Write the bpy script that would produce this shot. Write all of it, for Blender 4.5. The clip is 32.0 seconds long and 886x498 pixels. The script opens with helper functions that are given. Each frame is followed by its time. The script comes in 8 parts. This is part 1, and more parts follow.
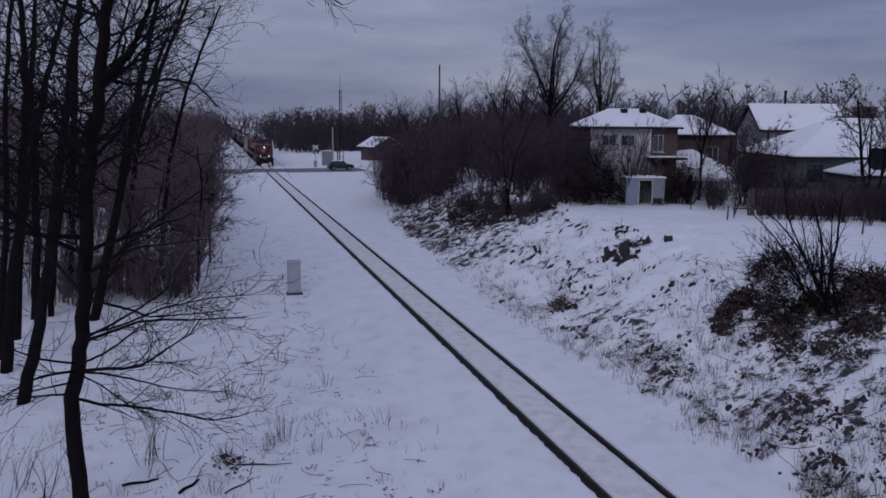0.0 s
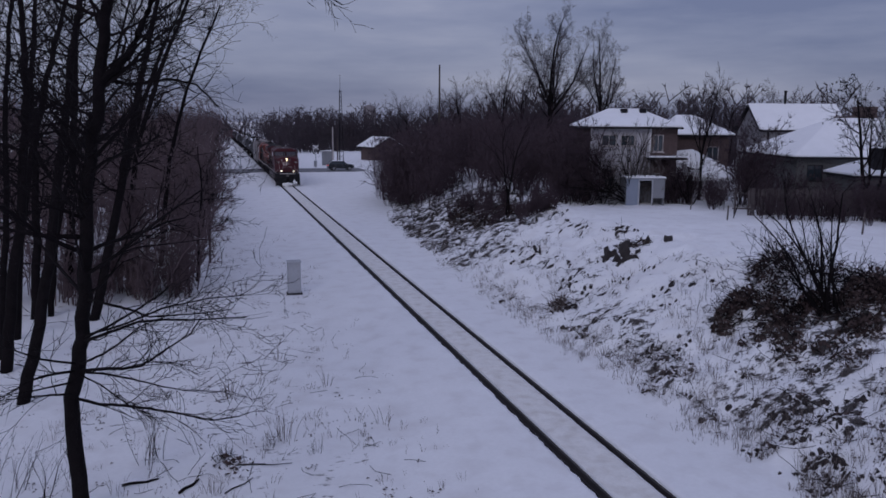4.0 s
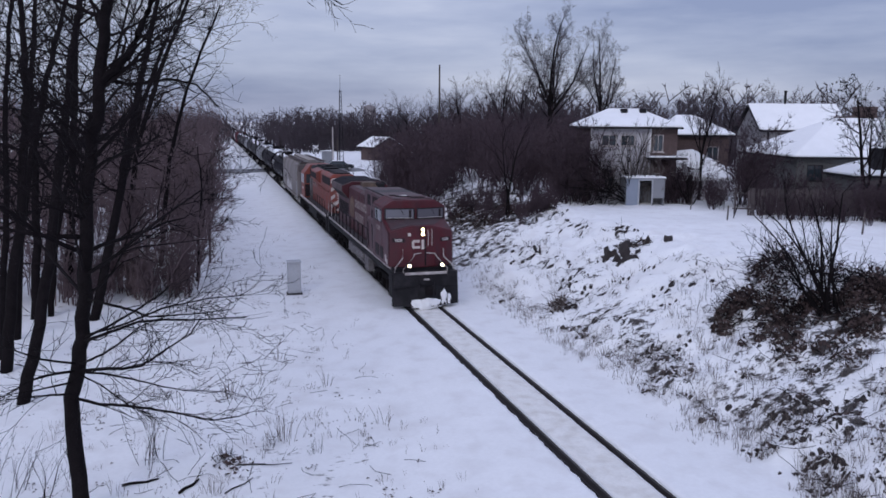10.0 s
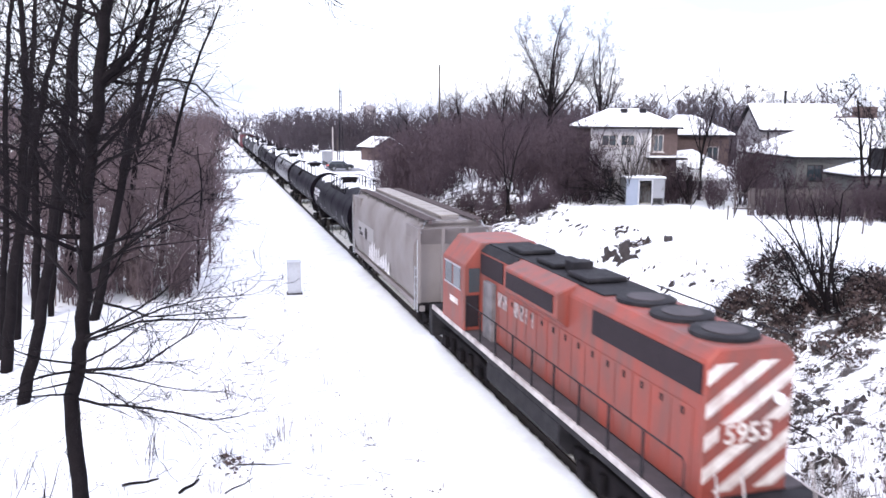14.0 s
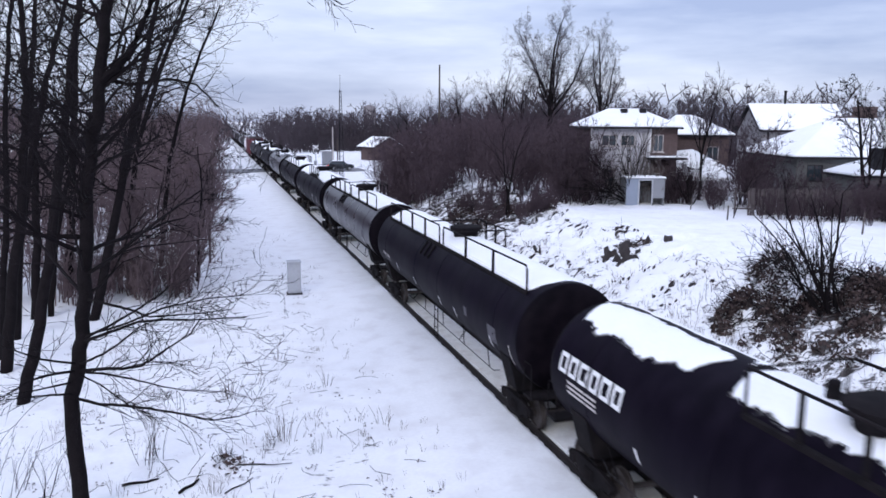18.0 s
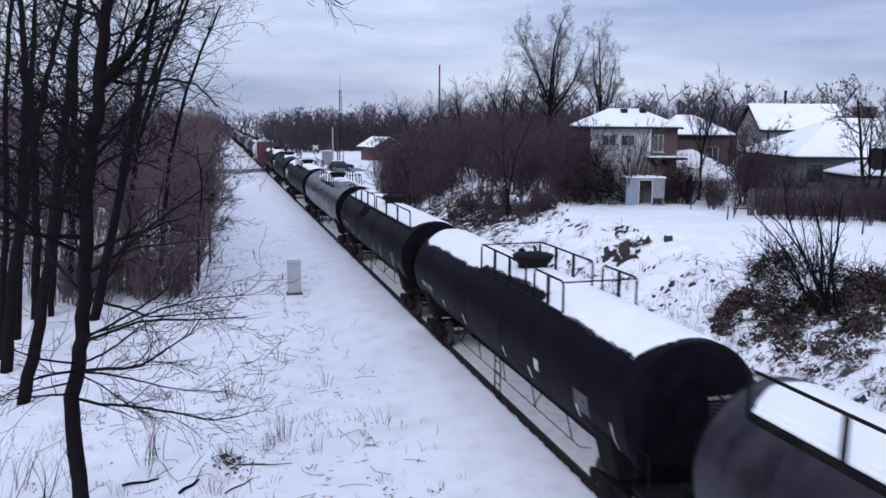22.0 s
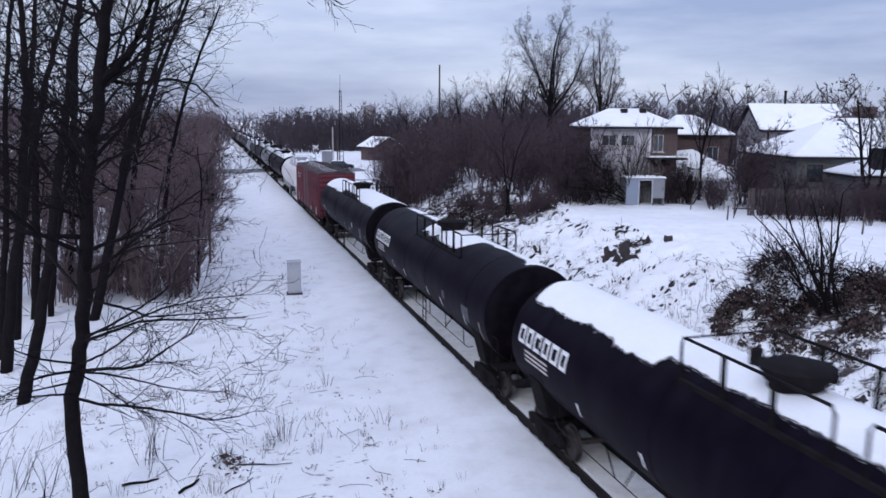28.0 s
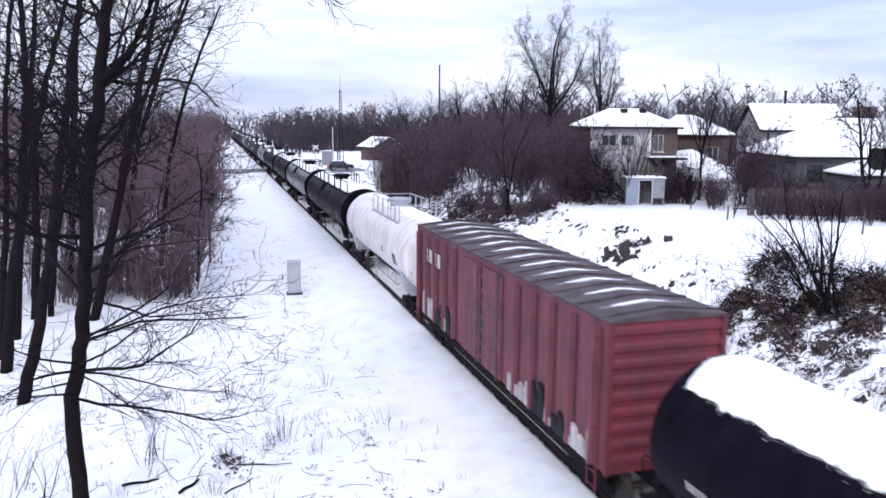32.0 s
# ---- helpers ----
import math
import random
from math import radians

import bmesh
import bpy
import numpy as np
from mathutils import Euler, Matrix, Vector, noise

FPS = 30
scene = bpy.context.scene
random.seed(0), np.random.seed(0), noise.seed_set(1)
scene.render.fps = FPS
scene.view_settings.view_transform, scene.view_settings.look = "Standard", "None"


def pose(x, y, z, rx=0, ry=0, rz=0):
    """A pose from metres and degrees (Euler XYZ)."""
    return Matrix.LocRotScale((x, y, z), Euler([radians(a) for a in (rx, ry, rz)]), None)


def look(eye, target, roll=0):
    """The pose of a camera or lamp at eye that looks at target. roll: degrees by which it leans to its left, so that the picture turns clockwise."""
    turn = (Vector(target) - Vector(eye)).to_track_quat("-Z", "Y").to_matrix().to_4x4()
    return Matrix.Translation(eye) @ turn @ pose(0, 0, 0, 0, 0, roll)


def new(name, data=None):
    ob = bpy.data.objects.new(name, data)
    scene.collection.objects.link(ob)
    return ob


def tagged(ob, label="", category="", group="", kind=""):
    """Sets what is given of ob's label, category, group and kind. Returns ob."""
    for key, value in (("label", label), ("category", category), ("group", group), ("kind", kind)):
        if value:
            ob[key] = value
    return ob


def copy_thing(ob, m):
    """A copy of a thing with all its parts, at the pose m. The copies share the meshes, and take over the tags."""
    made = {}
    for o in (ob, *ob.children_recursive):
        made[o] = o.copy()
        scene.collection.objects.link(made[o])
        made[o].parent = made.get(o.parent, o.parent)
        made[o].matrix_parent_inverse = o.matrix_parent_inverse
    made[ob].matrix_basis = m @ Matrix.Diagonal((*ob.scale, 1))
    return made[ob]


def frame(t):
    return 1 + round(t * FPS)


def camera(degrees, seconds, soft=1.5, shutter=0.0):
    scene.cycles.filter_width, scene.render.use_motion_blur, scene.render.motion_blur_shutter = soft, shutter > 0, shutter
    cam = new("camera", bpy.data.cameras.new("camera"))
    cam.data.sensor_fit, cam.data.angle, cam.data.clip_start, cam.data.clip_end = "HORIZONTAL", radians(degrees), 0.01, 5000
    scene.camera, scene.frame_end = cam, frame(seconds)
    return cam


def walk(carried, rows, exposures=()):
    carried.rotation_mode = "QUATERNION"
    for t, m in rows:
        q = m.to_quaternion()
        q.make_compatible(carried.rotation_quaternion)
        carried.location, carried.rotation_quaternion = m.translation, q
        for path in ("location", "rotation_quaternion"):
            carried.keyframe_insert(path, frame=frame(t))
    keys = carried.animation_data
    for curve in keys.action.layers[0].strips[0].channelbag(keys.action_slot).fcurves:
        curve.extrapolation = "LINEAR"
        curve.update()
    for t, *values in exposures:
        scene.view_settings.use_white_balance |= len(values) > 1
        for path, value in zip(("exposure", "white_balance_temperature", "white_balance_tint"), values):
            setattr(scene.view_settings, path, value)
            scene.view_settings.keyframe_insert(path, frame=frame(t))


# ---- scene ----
# Plan: the track runs along +y at x = 0, rail head at z = 0; the camera stands high beside it, to its left.
EYE = Vector((-9.19, 0.0, 8.536))
YAW, PITCH, ROLL = radians(16.52), radians(9.41), 0.41
AIM = EYE + 50 * Vector((math.sin(YAW) * math.cos(PITCH), math.cos(YAW) * math.cos(PITCH), -math.sin(PITCH)))
cam = camera(59.7, 32.0, soft=1.6, shutter=0.35)
STOPS = ((0, -1.3, 5820, 17), (8.3, -1.3, 5820, 17), (8.8, -1.25, 5850, 16), (9.2, -1.1, 5900, 14), (10, -0.45, 6000, 11), (10.6, 0.02, 6250, 8),
         (11, 0.55, 6350, 8), (11.6, 0.98, 6650, 8), (12, 1.2, 6750, 9), (13, 1.2, 6750, 9), (14, 1.24, 6700, 8), (14.5, 0.5, 6450, 8), (16.5, 0.24, 6120, 8),
         (18, 0.24, 6080, 8), (20, 0.15, 6000, 8), (22, -0.02, 5920, 9), (24, 0.08, 5950, 9), (28, -0.06, 5920, 9), (31, 0.02, 5950, 9), (31.4, 0.15, 6050, 8), (32, 0.65, 6300, 8))
walk(cam, [(0.0, look(EYE, AIM, ROLL)), (32.0, look(EYE, AIM, ROLL))], STOPS)


# ---- sky and light ----
def build_world():
    world = bpy.data.worlds.new("overcast_sky")
    scene.world = world
    world.use_nodes = True
    nt = world.node_tree
    n, l = nt.nodes, nt.links
    bg = n["Background"]
    bg.inputs["Strength"].default_value = 1.0
    sky = n.new("ShaderNodeTexSky")
    sky.sky_type, sky.sun_disc = "NISHITA", False
    sky.sun_elevation, sky.sun_rotation = radians(24), radians(215)
    co = n.new("ShaderNodeTexCoord")
    mp = n.new("ShaderNodeMapping")
    mp.inputs["Scale"].default_value = (1.0, 1.0, 5.5)
    no = n.new("ShaderNodeTexNoise")
    no.inputs["Scale"].default_value, no.inputs["Detail"].default_value, no.inputs["Roughness"].default_value = 2.1, 6.0, 0.55
    rp = n.new("ShaderNodeValToRGB")
    e = rp.color_ramp.elements
    e[0].position, e[0].color = 0.33, (0.36, 0.40, 0.60, 1)
    e[1].position, e[1].color = 0.66, (0.80, 0.81, 0.95, 1)
    mid = e.new(0.5)
    mid.color = (0.58, 0.61, 0.79, 1)
    dim = n.new("ShaderNodeVectorMath")
    dim.operation = "SCALE"
    dim.inputs["Scale"].default_value = 0.1
    mix = n.new("ShaderNodeMix")
    mix.data_type = "RGBA"
    mix.inputs[0].default_value = 0.86
    l.new(co.outputs["Generated"], mp.inputs["Vector"])
    l.new(mp.outputs["Vector"], no.inputs["Vector"])
    l.new(no.outputs["Fac"], rp.inputs["Fac"])
    l.new(sky.outputs["Color"], dim.inputs[0])
    l.new(dim.outputs["Vector"], mix.inputs[6])
    l.new(rp.outputs["Color"], mix.inputs[7])
    # an overcast sky is brighter overhead than near the horizon
    sep = n.new("ShaderNodeSeparateXYZ")
    lift = n.new("ShaderNodeMath")
    lift.operation, lift.use_clamp = "MULTIPLY_ADD", False
    lift.inputs[1].default_value, lift.inputs[2].default_value = 0.62, 1.0
    up = n.new("ShaderNodeMath")
    up.operation = "MAXIMUM"
    up.inputs[1].default_value = 0.0
    grade = n.new("ShaderNodeVectorMath")
    grade.operation = "SCALE"
    l.new(co.outputs["Generated"], sep.inputs[0])
    l.new(sep.outputs["Z"], up.inputs[0])
    l.new(up.outputs[0], lift.inputs[0])
    l.new(mix.outputs[2], grade.inputs[0])
    l.new(lift.outputs[0], grade.inputs["Scale"])
    l.new(grade.outputs["Vector"], bg.inputs["Color"])
    lamp = bpy.data.lights.new("sun", "SUN")
    lamp.energy, lamp.angle, lamp.color = 1.0, radians(25), (1.0, 0.96, 0.92)
    ob = new("sun", lamp)
    ob.matrix_basis = look((-60, -80, 60), (0, 0, 0))


build_world()


# ---- materials ----
def paint(name, colour, rough=0.6, metal=0.0, vary=0.25, scale=1.5, bump=0.15, grain=40.0, dirt=None, dirt_amount=0.45, streaks=False, island=0.0, spec=0.5, dirt_scale=0.0):
    """A surface with large stains, fine grain and, where dirt is given, grime in patches or in streaks down the sides."""
    m = bpy.data.materials.new(name)
    m.use_nodes = True
    nt = m.node_tree
    n, l = nt.nodes, nt.links
    b = n["Principled BSDF"]
    co = n.new("ShaderNodeTexCoord")
    big = n.new("ShaderNodeTexNoise")
    big.inputs["Scale"].default_value, big.inputs["Detail"].default_value = scale, 5.0
    fine = n.new("ShaderNodeTexNoise")
    fine.inputs["Scale"].default_value, fine.inputs["Detail"].default_value = grain, 4.0
    l.new(co.outputs["Object"], big.inputs["Vector"])
    l.new(co.outputs["Object"], fine.inputs["Vector"])
    hsv = n.new("ShaderNodeHueSaturation")
    hsv.inputs["Color"].default_value = (*colour, 1)
    add = n.new("ShaderNodeMath")
    add.operation = "ADD"
    l.new(big.outputs["Fac"], add.inputs[0])
    l.new(fine.outputs["Fac"], add.inputs[1])
    rng = n.new("ShaderNodeMapRange")
    rng.inputs[1].default_value, rng.inputs[2].default_value = 0.65, 1.35
    rng.inputs[3].default_value, rng.inputs[4].default_value = 1 - vary, 1 + vary
    l.new(add.outputs[0], rng.inputs[0])
    value = rng.outputs[0]
    if island:
        geo = n.new("ShaderNodeObjectInfo")
        isl = n.new("ShaderNodeMapRange")
        isl.inputs[3].default_value, isl.inputs[4].default_value = 1 - island, 1 + island
        l.new(geo.outputs["Random"], isl.inputs[0])
        mul = n.new("ShaderNodeMath")
        mul.operation = "MULTIPLY"
        l.new(value, mul.inputs[0])
        l.new(isl.outputs[0], mul.inputs[1])
        value = mul.outputs[0]
    l.new(value, hsv.inputs["Value"])
    colour_out = hsv.outputs["Color"]
    if dirt:
        mp = n.new("ShaderNodeMapping")
        mp.inputs["Scale"].default_value = (1.5, 1.5, 0.45) if streaks else (1, 1, 1)
        st = n.new("ShaderNodeTexNoise")
        st.inputs["Scale"].default_value, st.inputs["Detail"].default_value = dirt_scale or (1.6 if streaks else 2.3), 6.0
        l.new(co.outputs["Object"], mp.inputs["Vector"])
        l.new(mp.outputs["Vector"], st.inputs["Vector"])
        th = n.new("ShaderNodeMapRange")
        th.inputs[1].default_value, th.inputs[2].default_value = 0.52 - 0.35 * dirt_amount, 0.95 - 0.3 * dirt_amount
        l.new(st.outputs["Fac"], th.inputs[0])
        mx = n.new("ShaderNodeMix")
        mx.data_type = "RGBA"
        mx.inputs[7].default_value = (*dirt, 1)
        l.new(th.outputs[0], mx.inputs[0])
        l.new(colour_out, mx.inputs[6])
        colour_out = mx.outputs[2]
    l.new(colour_out, b.inputs["Base Color"])
    rr = n.new("ShaderNodeMapRange")
    rr.inputs[3].default_value, rr.inputs[4].default_value = max(0.03, rough - 0.12), min(1, rough + 0.12)
    l.new(big.outputs["Fac"], rr.inputs[0])
    l.new(rr.outputs[0], b.inputs["Roughness"])
    b.inputs["Metallic"].default_value = metal
    b.inputs["Specular IOR Level"].default_value = spec
    if bump:
        bp = n.new("ShaderNodeBump")
        bp.inputs["Strength"].default_value, bp.inputs["Distance"].default_value = bump, 0.02
        l.new(fine.outputs["Fac"], bp.inputs["Height"])
        l.new(bp.outputs["Normal"], b.inputs["Normal"])
    return m


def ground_snow():
    """Snow with soft drifts; dead grass and earth show through in ragged specks, thickest on the bank."""
    m = paint("snow_ground", (0.86, 0.86, 0.88), 0.75, vary=0.05, scale=0.6, bump=0.3, grain=9.0, dirt=(0.70, 0.68, 0.69), dirt_amount=0.08, dirt_scale=1.1)
    nt = m.node_tree
    n, l = nt.nodes, nt.links
    b = n["Principled BSDF"]
    at = n.new("ShaderNodeAttribute")
    at.attribute_name = "litter"
    geo = n.new("ShaderNodeNewGeometry")
    no = n.new("ShaderNodeTexNoise")
    no.inputs["Scale"].default_value, no.inputs["Detail"].default_value, no.inputs["Roughness"].default_value = 1.9, 8.0, 0.70
    mp = n.new("ShaderNodeMapping")
    mp.inputs["Scale"].default_value = (0.62, 1.25, 1.0)
    mp.inputs["Rotation"].default_value = (0.0, 0.0, radians(-14))
    l.new(geo.outputs["Position"], mp.inputs["Vector"])
    l.new(mp.outputs["Vector"], no.inputs["Vector"])
    sub = n.new("ShaderNodeMath")
    sub.operation = "MULTIPLY_ADD"
    sub.inputs[1].default_value, sub.inputs[2].default_value = 0.25, -0.60
    l.new(at.outputs["Fac"], sub.inputs[0])
    ad = n.new("ShaderNodeMath")
    ad.operation = "ADD"
    l.new(no.outputs["Fac"], ad.inputs[0])
    l.new(sub.outputs[0], ad.inputs[1])
    th = n.new("ShaderNodeMapRange")
    th.inputs[1].default_value, th.inputs[2].default_value = 0.115, 0.185
    l.new(ad.outputs[0], th.inputs[0])
    hue = n.new("ShaderNodeTexNoise")
    hue.inputs["Scale"].default_value = 5.0
    l.new(geo.outputs["Position"], hue.inputs["Vector"])
    cr = n.new("ShaderNodeValToRGB")
    cr.color_ramp.elements[0].color, cr.color_ramp.elements[1].color = (0.018, 0.015, 0.016, 1), (0.062, 0.050, 0.047, 1)
    l.new(hue.outputs["Fac"], cr.inputs["Fac"])
    mx = n.new("ShaderNodeMix")
    mx.data_type = "RGBA"
    l.new(th.outputs[0], mx.inputs[0])
    l.new(b.inputs["Base Color"].links[0].from_socket, mx.inputs[6])
    l.new(cr.outputs["Color"], mx.inputs[7])
    l.new(mx.outputs[2], b.inputs["Base Color"])
    return m


def glow(name, colour, strength):
    m = bpy.data.materials.new(name)
    m.use_nodes = True
    b = m.node_tree.nodes["Principled BSDF"]
    b.inputs["Base Color"].default_value = (*colour, 1)
    b.inputs["Emission Color"].default_value = (*colour, 1)
    b.inputs["Emission Strength"].default_value = strength
    return m


def glass(name, tint=(0.03, 0.04, 0.05), rough=0.06):
    m = bpy.data.materials.new(name)
    m.use_nodes = True
    b = m.node_tree.nodes["Principled BSDF"]
    b.inputs["Base Color"].default_value = (*tint, 1)
    b.inputs["Roughness"].default_value = rough
    b.inputs["Specular IOR Level"].default_value = 0.8
    return m


SNOW_GROUND = ground_snow()
SNOW = paint("fresh_snow", (0.90, 0.90, 0.92), 0.8, vary=0.04, scale=1.2, bump=0.3, grain=14)
BALLAST = paint("wet_ballast", (0.020, 0.017, 0.018), 0.85, vary=0.5, scale=8, bump=0.8, grain=30, spec=0.2)
BED_SNOW = paint("sooty_packed_snow", (0.80, 0.785, 0.77), 0.85, vary=0.08, scale=2.5, bump=0.3, grain=14, dirt=(0.58, 0.54, 0.50), dirt_amount=0.2)
RAIL_STEEL = paint("rail_steel", (0.028, 0.023, 0.024), 0.6, 0.2, vary=0.3, grain=20)
BARK = paint("bark", (0.0105, 0.0085, 0.0095), 0.95, vary=0.5, scale=4, bump=0.7, grain=28, spec=0.08)
BARK_PALE = paint("pale_bark", (0.13, 0.11, 0.105), 0.9, vary=0.4, scale=3, bump=0.6, grain=25)
TWIG = paint("twig", (0.012, 0.0095, 0.011), 0.95, vary=0.4, scale=0.8, bump=0, grain=5, spec=0.08)
FINE_TWIG = paint("greyish_fine_twig", (0.058, 0.049, 0.058), 0.95, vary=0.3, scale=0.4, bump=0, grain=3, spec=0.08)
BRUSH = paint("brush_twig", (0.140, 0.104, 0.112), 0.95, vary=0.4, scale=0.3, bump=0, grain=3, island=0.22, spec=0.08)
BRUSH_RED = paint("reddish_brush_twig", (0.066, 0.048, 0.057), 0.95, vary=0.4, scale=0.3, bump=0, grain=3, island=0.22, spec=0.08)
FAR_BRUSH = paint("far_woods_twig", (0.052, 0.040, 0.050), 0.95, vary=0.35, scale=0.06, bump=0, grain=0.5, island=0.25)
DRY_GRASS = paint("dead_grass", (0.15, 0.122, 0.112), 0.9, vary=0.4, scale=1.5, bump=0, grain=9)
LEAF_LITTER = paint("brown_leaf_litter", (0.084, 0.061, 0.059), 0.95, vary=0.6, scale=3, bump=0, grain=20, spec=0.1)
EARTH = paint("dark_earth_and_shade", (0.032, 0.025, 0.025), 0.95, vary=0.5, scale=3, bump=0.8, grain=18)
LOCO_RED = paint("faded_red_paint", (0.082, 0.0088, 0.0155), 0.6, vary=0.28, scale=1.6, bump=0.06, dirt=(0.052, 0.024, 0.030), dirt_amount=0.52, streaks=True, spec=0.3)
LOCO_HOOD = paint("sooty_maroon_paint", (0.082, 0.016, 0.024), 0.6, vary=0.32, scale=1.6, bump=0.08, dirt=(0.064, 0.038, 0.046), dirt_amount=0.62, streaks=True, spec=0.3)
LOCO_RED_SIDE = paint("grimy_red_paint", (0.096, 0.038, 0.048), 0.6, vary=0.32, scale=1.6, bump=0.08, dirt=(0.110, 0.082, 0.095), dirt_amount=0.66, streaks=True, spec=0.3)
ORANGE_RED = paint("action_red_paint", (0.250, 0.046, 0.031), 0.55, vary=0.3, scale=0.9, bump=0.06, dirt=(0.120, 0.058, 0.052), dirt_amount=0.54, streaks=True)
SILL = paint("dirty_white_sill", (0.50, 0.46, 0.45), 0.7, vary=0.3, scale=3, bump=0.08, dirt=(0.16, 0.12, 0.12), dirt_amount=0.4)
ANTI_GLARE = paint("dull_dark_paint", (0.062, 0.030, 0.036), 0.75, vary=0.3, scale=2, bump=0.1, dirt=(0.05, 0.042, 0.048), dirt_amount=0.45)
ROOF_RED = paint("grimy_red_roof", (0.105, 0.034, 0.042), 0.75, vary=0.35, scale=2.5, bump=0.15, dirt=(0.05, 0.042, 0.048), dirt_amount=0.55)
ROOF_DARK = paint("sooty_roof_metal", (0.058, 0.048, 0.054), 0.8, vary=0.35, scale=2, bump=0.15, dirt=(0.03, 0.026, 0.03), dirt_amount=0.4)
BLACK_MESH = paint("black_radiator_mesh", (0.014, 0.012, 0.017), 0.8, vary=0.3, scale=2, bump=0.2, grain=60, spec=0.1)
STACK = paint("rusty_stack", (0.16, 0.115, 0.09), 0.8, vary=0.4, scale=3, bump=0.2, dirt=(0.05, 0.035, 0.03), dirt_amount=0.55)
FUEL_GREY = paint("grimy_grey_metal", (0.17, 0.155, 0.165), 0.7, vary=0.35, scale=2, bump=0.15, dirt=(0.04, 0.036, 0.04), dirt_amount=0.5)
CREAM = paint("grubby_white_paint", (0.62, 0.58, 0.55), 0.6, vary=0.2, scale=3, bump=0.05, dirt=(0.35, 0.24, 0.22), dirt_amount=0.3)
GOLD = paint("faded_gold_paint", (0.20, 0.13, 0.085), 0.7, vary=0.4, scale=2.5, dirt=(0.07, 0.035, 0.035), dirt_amount=0.55)
SOOT = paint("sooty_black_metal", (0.013, 0.012, 0.015), 0.75, vary=0.4, scale=2, bump=0.25, dirt=(0.035, 0.032, 0.036), dirt_amount=0.3, spec=0.2)
GRILLE = paint("dark_grille", (0.022, 0.016, 0.020), 0.75, vary=0.4, scale=3, bump=0.3, spec=0.2)
ROOF_GREY = paint("dusty_roof_metal", (0.120, 0.084, 0.090), 0.8, vary=0.3, scale=2, bump=0.15, dirt=(0.055, 0.040, 0.045), dirt_amount=0.4)
TANK_BLACK = paint("black_tank_paint", (0.0042, 0.0028, 0.0070), 0.5, vary=0.4, scale=0.7, bump=0.015, dirt=(0.010, 0.0072, 0.014), dirt_amount=0.4, streaks=True, spec=0.03)
# Darker copy of black tank paint; shade of the end faces put into colour.
TANK_END = paint("shaded_black_tank_end", (0.0030, 0.0022, 0.0040), 0.6, vary=0.4, scale=1.5, bump=0.03, dirt=(0.010, 0.007, 0.010), dirt_amount=0.35, spec=0.04)
TANK_GREY = paint("dusty_black_tank_paint", (0.008, 0.006, 0.012), 0.30, vary=0.45, scale=0.8, bump=0.012, dirt=(0.042, 0.034, 0.044), dirt_amount=0.54, streaks=True, spec=0.22)
TANK_WHITE = paint("white_tank_paint", (0.72, 0.69, 0.70), 0.45, vary=0.1, scale=0.8, bump=0.03, dirt=(0.42, 0.36, 0.34), dirt_amount=0.3, streaks=True)
UNDER = paint("black_running_gear", (0.0075, 0.0065, 0.0078), 0.85, vary=0.5, scale=3, bump=0.3, dirt=(0.020, 0.016, 0.017), dirt_amount=0.3, spec=0.08)
WHEEL = paint("worn_wheel_steel", (0.06, 0.05, 0.048), 0.55, 0.6, vary=0.3, scale=4)
HOPPER_GREY = paint("grey_hopper_paint", (0.238, 0.213, 0.212), 0.6, vary=0.14, scale=0.5, bump=0.05, dirt=(0.122, 0.098, 0.094), dirt_amount=0.55, streaks=False, dirt_scale=0.5)
HOPPER_ROOF = paint("hopper_roof_metal", (0.24, 0.22, 0.22), 0.7, vary=0.2, scale=1, bump=0.1, dirt=(0.12, 0.10, 0.10), dirt_amount=0.45)
HOPPER_PATCH = paint("cleaner_grey_paint", (0.285, 0.265, 0.27), 0.6, vary=0.12, scale=1.0, bump=0.04)
HOPPER_LID = paint("tan_hatch_paint", (0.29, 0.26, 0.24), 0.7, vary=0.2, scale=1.5, bump=0.1, dirt=(0.2, 0.17, 0.16), dirt_amount=0.4)
HOPPER_BOARD = paint("dusty_steel_grating", (0.075, 0.058, 0.058), 0.9, vary=0.35, scale=2, bump=0.4, grain=60, spec=0.1)
BOX_RED = paint("boxcar_red_paint", (0.165, 0.017, 0.030), 0.6, vary=0.3, scale=0.8, bump=0.06, dirt=(0.070, 0.020, 0.030), dirt_amount=0.6, streaks=True)
BOX_SIDE = paint("weathered_boxcar_paint", (0.175, 0.048, 0.066), 0.7, vary=0.35, scale=0.8, bump=0.06, dirt=(0.060, 0.022, 0.030), dirt_amount=0.66, streaks=True)
BOX_RIB_SHADE = paint("boxcar_rib_shade", (0.042, 0.010, 0.016), 0.8, vary=0.4, scale=3, dirt=(0.12, 0.02, 0.03), dirt_amount=0.35)
BOX_ROOF = paint("rusty_boxcar_roof", (0.050, 0.036, 0.040), 0.8, vary=0.4, scale=1.5, bump=0.2, dirt=(0.12, 0.10, 0.105), dirt_amount=0.3)
FROST = paint("thin_dirty_snow", (0.33, 0.31, 0.32), 0.9, vary=0.5, scale=4, bump=0.2, dirt=(0.06, 0.045, 0.05), dirt_amount=0.5, dirt_scale=6.0)
GRAFFITI_A = paint("worn_graffiti_grey", (0.48, 0.45, 0.45), 0.6, vary=0.3, scale=3, dirt=(0.16, 0.13, 0.15), dirt_amount=0.5)
GRAFFITI_B = paint("pale_sprayed_paint", (0.60, 0.58, 0.60), 0.6, vary=0.2, scale=3, dirt=(0.28, 0.25, 0.25), dirt_amount=0.4)
WHITE = paint("white_lettering", (0.75, 0.74, 0.75), 0.6, vary=0.08)
